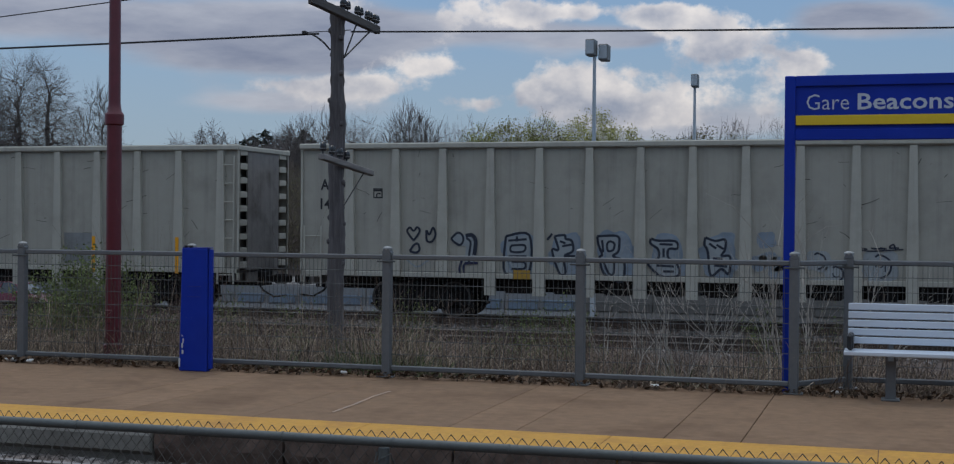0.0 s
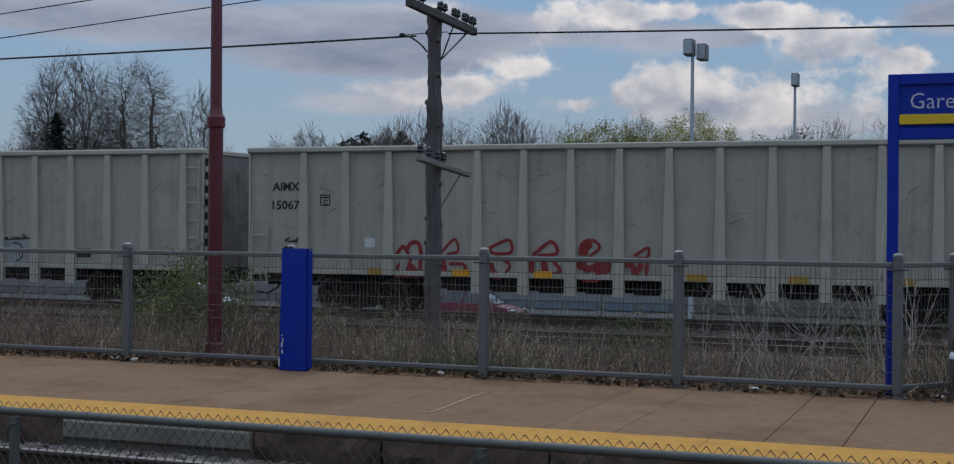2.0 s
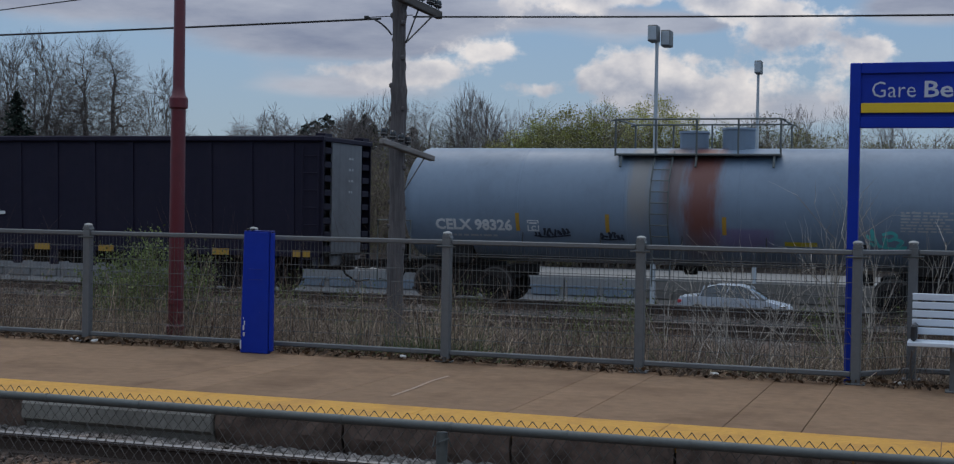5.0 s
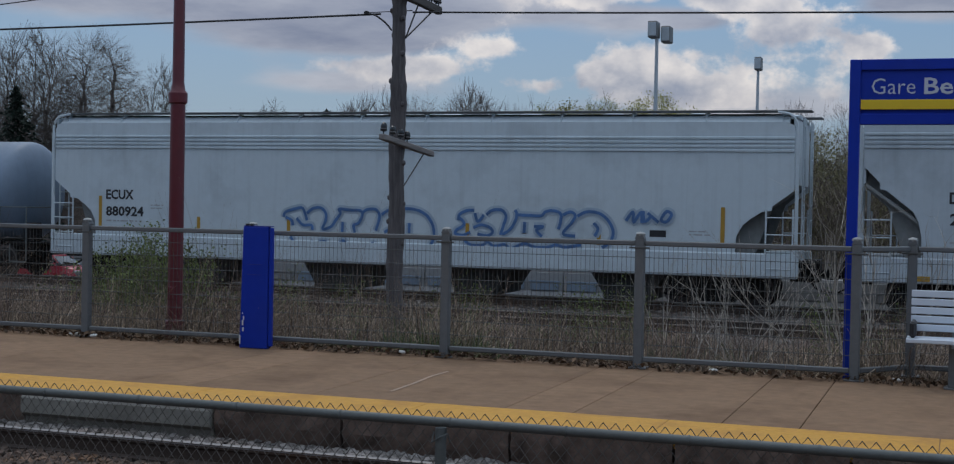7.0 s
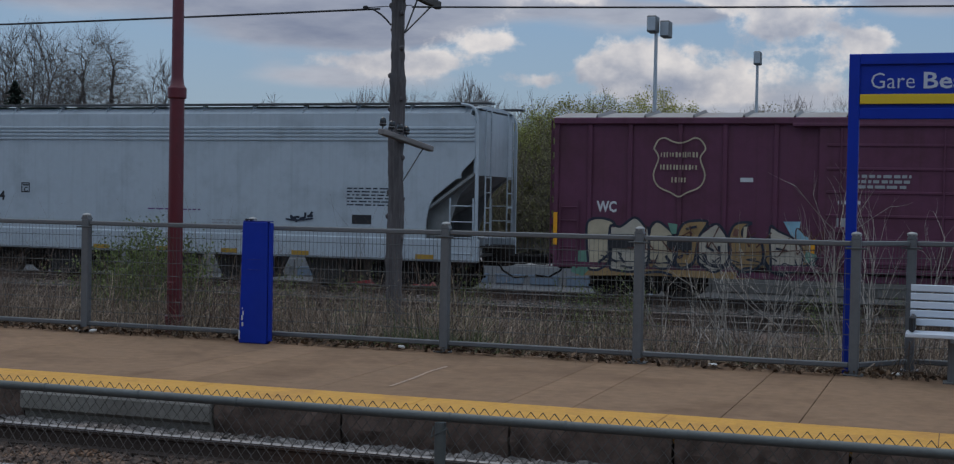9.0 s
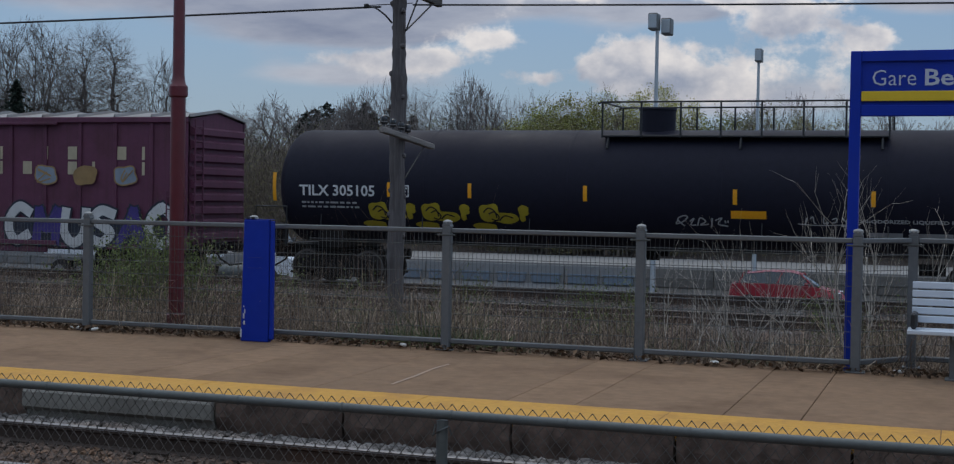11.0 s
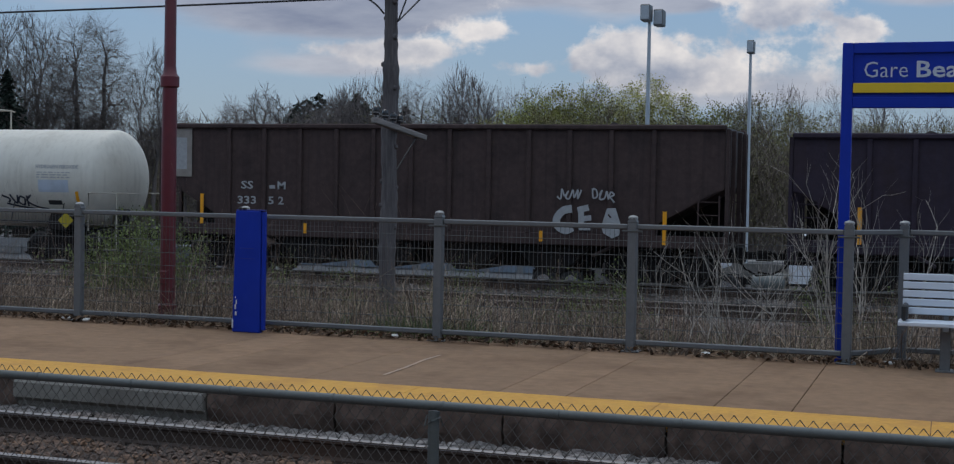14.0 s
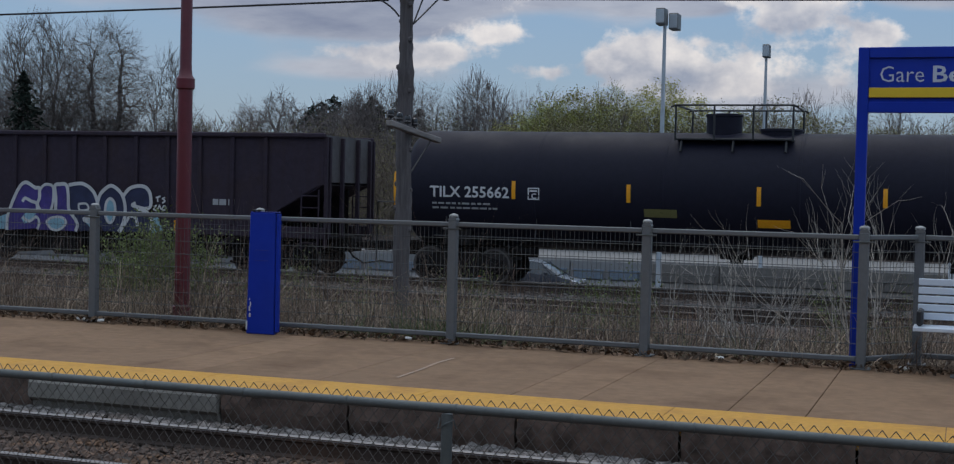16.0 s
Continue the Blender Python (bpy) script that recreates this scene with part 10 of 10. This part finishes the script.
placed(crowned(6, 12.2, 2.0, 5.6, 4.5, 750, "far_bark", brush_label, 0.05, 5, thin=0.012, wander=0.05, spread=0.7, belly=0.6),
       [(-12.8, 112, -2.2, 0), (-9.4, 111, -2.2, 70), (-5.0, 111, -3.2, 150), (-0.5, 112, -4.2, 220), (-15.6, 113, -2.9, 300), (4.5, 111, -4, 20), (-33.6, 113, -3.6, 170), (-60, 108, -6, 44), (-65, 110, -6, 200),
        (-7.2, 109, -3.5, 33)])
leafy = "rounded shrub tree in thin yellow-green spring leaf"
placed(crowned(7, 11.6, 1.0, 7.0, 6.0, 800, "twig_brown", leafy, 0.05, 5, 0.013, 0.06, "spring_tree", 0.8, 0.3, "spring_leaf", 40000, 0.054, 0.26),
       [(-29.4, 100, -2.6, 0), (-24.8, 100, -2.0, 100), (-17.2, 102, -3.4, 230)])
placed(crowned(8, 11.8, 1.0, 7.4, 6.0, 800, "twig_brown", leafy, 0.05, 5, 0.013, 0.06, "spring_tree", 0.8, 0.3, "spring_leaf_yellow", 40000, 0.054, 0.26),
       [(-21.0, 99, -2.0, 40), (-27.0, 98, -2.8, 190), (-33.2, 104, -4.0, 300), (-77.5, 138, -4.2, 20)])
placed(crowned(9, 10.8, 1.0, 6.6, 6.0, 500, "twig_brown", "leafy olive-brown shrub tree", 0.05, 5, 0.013, 0.06, "spring_tree", 0.8, 0.3, "olive_leaf", 18000, 0.056, 0.30),
       [(-22.6, 96, -2.6, 0), (-26.6, 95, -3.6, 90), (-18.6, 97, -3.4, 180), (-14.6, 101, -2.3, 270), (-31.5, 97, -4.4, 30), (-62, 97, -6, 140), (-10.4, 102, -2.8, 10), (-6.0, 103, -3.4, 99), (-1.5, 103, -4.2, 200)])


def conifer(seed, height, m, label, wide=0.24, taper=0.8, start=0.06):
    rnd = random.Random(seed)
    t = thing("spruce", label, "tree", "trees beyond the road")
    v, f = [], []
    twig(v, f, [Vector((0, 0, -0.3)), Vector((0, 0, height * 0.5)), Vector((0, 0, height))], 0.14, 0.02, 6)
    part("trunk", light_mesh("trunk", v, f, "bark", True), None, t)
    v, f = [], []
    z = height * start
    while z < height * 0.985:
        reach = (1 - z / height) ** taper * height * wide * rnd.uniform(0.6, 1.25) + 0.06
        for k in range(6):
            a = rnd.uniform(0, 6.283)
            L = reach * rnd.uniform(0.6, 1.1)
            for j in range(int(4 + L * 7)):
                s = rnd.uniform(0.05, 1.0)
                c = Vector((math.cos(a) * L * s, math.sin(a) * L * s, z - 0.32 * L * s * s + rnd.uniform(-0.05, 0.05)))
                w, h = rnd.uniform(0.10, 0.24), rnd.uniform(0.05, 0.12)
                q = Euler((rnd.gauss(0, 0.5), rnd.gauss(0, 0.5), a + rnd.gauss(0, 0.7))).to_matrix()
                b = len(v)
                v.extend(tuple(c + q @ Vector(p)) for p in ((-w, 0, 0), (0, -h, -0.03), (w, 0, -0.06), (0, h, -0.03)))
                f.append((b, b + 1, b + 2, b + 3))
        z += height * 0.011 + 0.02
    part("crown", light_mesh("crown", v, f, m), None, t)
    return t


placed(conifer(1, 11.3, "needle", "dark green spruce with drooping boughs", 0.38, 0.85), [(-57.9, 75, -2.3, 0)])
placed(conifer(2, 13.4, "needle", "distant dark pine among bare trees", 0.27, 0.42, 0.12), [(-57.2, 120, -2.8, 0), (-58.9, 121, -3.3, 60), (-52.8, 119, -2.9, 120), (-60.4, 122, -3.6, 200), (-50.8, 121, -3.0, 260), (-55.8, 122, -3.4, 10), (-54.3, 121.5, -3.2, 310), (-49.2, 122, -3.9, 140), (-51.8, 118.5, -3.8, 20)])

# the brown scrub at the edge of the wood, and the haze of twigs behind it
rnd = random.Random(77)


def scrub(name, n, x0, x1, y0, y1, base, top, w, h, m, label, seed):
    rnd = random.Random(seed)
    v, f = [], []
    for _ in range(n):
        x, y = rnd.uniform(x0, x1), rnd.uniform(y0, y1)
        t = top * (0.72 + 0.5 * noise.noise((x * 0.16, y * 0.1, seed)) + 0.3 * noise.noise((x * 0.6, y * 0.4, seed + 3)))
        z = base + (t - base) * rnd.random() ** 0.8
        a, b = rnd.gauss(0, 0.75), rnd.gauss(0, 0.75)
        L, r = h * rnd.uniform(0.5, 1.3), w * rnd.uniform(0.5, 1.4)
        d = Vector((math.sin(a), math.sin(b), 1)).normalized() * L
        u = Vector((rnd.uniform(-1, 1), rnd.uniform(-0.4, 0.4), 0)).normalized() * r
        p = Vector((x, y, z))
        k = len(v)
        v.extend((tuple(p - u), tuple(p + u), tuple(p + d + u * 0.25), tuple(p + d - u * 0.25)))
        f.append((k, k + 1, k + 2, k + 3))
    ob = new(name, light_mesh(name, v, f, m))
    return tagged(ob, label, "scrub", "", "stuff")


scrub("wood_edge_scrub", 115000, -100, 12, 93, 106, -2.4, 6.4, 0.020, 0.85, "twig_brown", "dense brown leafless scrub at the edge of the wood", 11)
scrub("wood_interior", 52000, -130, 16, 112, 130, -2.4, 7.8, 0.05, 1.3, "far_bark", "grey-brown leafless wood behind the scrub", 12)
scrub("scrub_leaves", 56000, -60, 8, 92.5, 104, -2.0, 7.4, 0.045, 0.10, "olive_leaf", "thin olive spring leaves on the scrub", 13)


# dry grass between the fence and the freight tracks
def blades(name, n, region, height, m, label, seed, width=0.005, lean=0.8, tufts=0.55, tilt=0.38):
    """Loose blades and tussocks whose blades arch outwards from one root."""
    rnd = random.Random(seed)
    v, f = [], []
    made = 0
    ys, zs = [p[0] for p in GROUND], [p[1] for p in GROUND]
    while made < n:
        x, y = region(rnd)
        gx = noise.noise((x * 0.55, y * 0.5, seed * 0.7)) + 0.6 * noise.noise((x * 2.1, y * 1.6, seed * 1.7))
        if rnd.random() > 0.6 + 0.8 * gx:
            continue
        tuft = rnd.random() < tufts / 12
        swirl = 3.0 * noise.noise((x * 0.8, y * 0.8, 5.0))
        for _ in range(rnd.randint(12, 34) if tuft else 1):
            made += 1
            rx, ry = (x + rnd.gauss(0, 0.07), y + rnd.gauss(0, 0.07)) if tuft else (x, y)
            g = float(np.interp(ry, ys, zs))
            L = height(x, y) * rnd.uniform(0.35, 1.25) * (1 + 0.4 * gx) * (1.55 if tuft else 1.0)
            a = math.atan2(ry - y, rx - x) + rnd.gauss(0, 0.4) if tuft else swirl + rnd.gauss(0, 0.9)
            e = min(1.5, abs(rnd.gauss(0.95 if tuft else 0.75, lean)))          # how far it bows over
            w = width * rnd.uniform(0.6, 1.6)
            k = len(v)
            px, pz, b = 0.0, 0.0, abs(rnd.gauss(0, tilt))
            turn = rnd.uniform(0, 6.283)
            wx, wy = math.cos(turn) * w, math.sin(turn) * w * 0.4
            for j in range(4):
                t = 1 - 0.27 * j
                X, Y, Z = rx + math.cos(a) * px, ry + math.sin(a) * px, max(g + 0.01, g - 0.03 + pz)
                v.extend(((X - wx * t, Y - wy * t, Z), (X + wx * t, Y + wy * t, Z)))
                b += e * (0.25 + 0.4 * j)
                px += math.sin(b) * L / 3
                pz += math.cos(b) * L / 3
                a += rnd.gauss(0, 0.2)
            for j in range(3):
                f.append((k + 2 * j, k + 2 * j + 1, k + 2 * j + 3, k + 2 * j + 2))
    ob = new(name, light_mesh(name, v, f, m))
    return tagged(ob, label, "grass", "", "stuff")


def tall(x, y):
    u = x * 14.6 / y
    h = 0.40 + 0.22 * max(0.0, min(1.0, (-3.4 - u) / 2.2)) + 0.012 * (y - 15)
    h *= max(0.35, 0.75 + 0.95 * noise.noise((x * 0.5, y * 0.4, 21.0)) + 0.3 * noise.noise((x * 1.7, y * 1.1, 4.0)))
    if abs(x - PX) < 0.9 and abs(y - PY) < 1.2:
        h += 0.35
    return h


def field(rnd):
    y = 15.0 + 11.8 * rnd.random() ** 1.25
    x = rnd.uniform(-1.02 * y - 1.0, 0.16 * y + 1.0)
    if x * 14.6 / y > -4.2 and rnd.random() < 0.12:      # thinner growth on this stretch
        x -= 8.0
    return x, y


blades("bramble_canes", 24000, field, lambda x, y: 1.65 * tall(x, y), "cane_brown", "tangled brown bramble canes and dead stalks", 7, 0.0035, 0.8, 0.9, 0.6)
blades("dry_grass", 42000, field, tall, "dry_grass", "tall dry straw-coloured grass and weeds", 1)
blades("green_grass", 3200, lambda r: ((r.gauss(-5.9, 0.5), r.uniform(15.0, 16.0)) if r.random() < 0.7 else (r.uniform(-16, 1), r.uniform(15.2, 19))), lambda x, y: 0.28, "green_grass", "short patches of new green grass", 2, 0.006)
blades("dry_grass_far", 9000, lambda r: (r.uniform(-34, 5), r.choice((r.uniform(25.5, 27.9), r.uniform(30.5, 32.6)))), lambda x, y: 0.18, "dry_grass", "thin dry weeds along the freight tracks", 4, 0.007)
blades("bank_grass", 9000, lambda r: (r.uniform(-50, 12), r.uniform(37.5, 47)), lambda x, y: 0.25, "dry_grass", "dry grass on the bank above the road", 5, 0.012)


# shrubs and saplings by the fence
SPARSE = [(4, 0.55, 0.72, 0.05), (4, 0.6, 0.62, 0.05), (3, 0.6, 0.6, 0.06), (0, 0.5, 0.6, 0.05)]
VASE = [(4, 0.5, 0.8, 0.07), (3, 0.6, 0.6, 0.10), (2, 0.6, 0.55, 0.10), (0, 0.5, 0.6, 0.08)]
SAP = [(7, 0.5, 0.72, 0.05), (6, 0.5, 0.6, 0.06), (4, 0.5, 0.6, 0.08), (0, 0.5, 0.6, 0.05)]
placed(bare_tree(21, 2.6, VASE, "twig_pale", "leafless pale sapling with forked twigs", 0.062, 0.40, 4, 0.55, "sapling", group="saplings by the fence"), [(-1.32, 16.6, -0.25, 0), (-0.75, 17.2, -0.30, 130)])
placed(bare_tree(22, 1.75, VASE, "twig_pale", "leafless pale sapling with forked twigs", 0.068, 0.42, 3, 0.6, "sapling", group="saplings by the fence"), [(-2.75, 16.8, -0.25, 0), (-3.2, 17.4, -0.3, 100), (-2.1, 17.3, -0.3, 220)])
placed(bare_tree(23, 1.2, SPARSE, "twig_brown", "brown leafless shrub in dry grass", 0.05, 0.45, 6, 0.8, "shrub", group="shrubs by the fence"),
       [(-16.5 + 0.58 * k + 0.8 * math.sin(k * 5.1), 18.6 + 3.4 * math.sin(k * 2.3), -0.62 - 0.28 * math.sin(k * 2.3), k * 77.0) for k in range(30)] +
       [(-4.6, 18.2, -0.4, 0), (-8.6, 19.0, -0.5, 90), (-6.6, 20.5, -0.6, 200), (-0.4, 18.0, -0.4, 40), (-14.5, 19.5, -0.5, 300), (-2.0, 19.4, -0.5, 10)])
placed(bare_tree(24, 1.95, SAP, "twig_brown", "green leafing shrub behind the fence", 0.05, 0.42, 9, 0.75, "shrub", "weed_leaf", 5200, 0.021, leaf_out=0.08, group="shrubs by the fence"),
       [(-12.1, 19.0, -0.5, 0), (-12.9, 20.2, -0.6, 220)])
placed(bare_tree(25, 1.15, SPARSE, "twig_brown", "thin shrub with sparse green leaves", 0.05, 0.42, 7, 0.7, "shrub", "weed_leaf", 1800, 0.015, leaf_out=0.07, group="shrubs by the fence"),
       [(-5.0, 19.2, -0.45, 0), (-9.4, 19.6, -0.5, 120), (-7.9, 21.0, -0.6, 30), (-5.4, 21.4, -0.65, 77), (-1.2, 20.6, -0.6, 160)])


# ---------------------------------------------------------------- what moves
def motions():
    for car, x0 in CARS:
        walk(car, [(float(t), pose(x0 - run(t), TRAIN_Y, RAIL_Z)) for t in range(17)])
    steps = range(16 * FPS + 1)
    for w, x in WHEELSETS:
        walk(w, [(k / FPS, pose(x, 0, WHEEL_R, 0, -math.degrees(run(k / FPS) / WHEEL_R), 0)) for k in steps])
    for v, lane, front, at, speed in VEHICLES:
        walk(v, [(t, pose(front + speed * (t - at), lane, ROAD_Z)) for t in (0.0, 8.0, 16.0)])


motions()
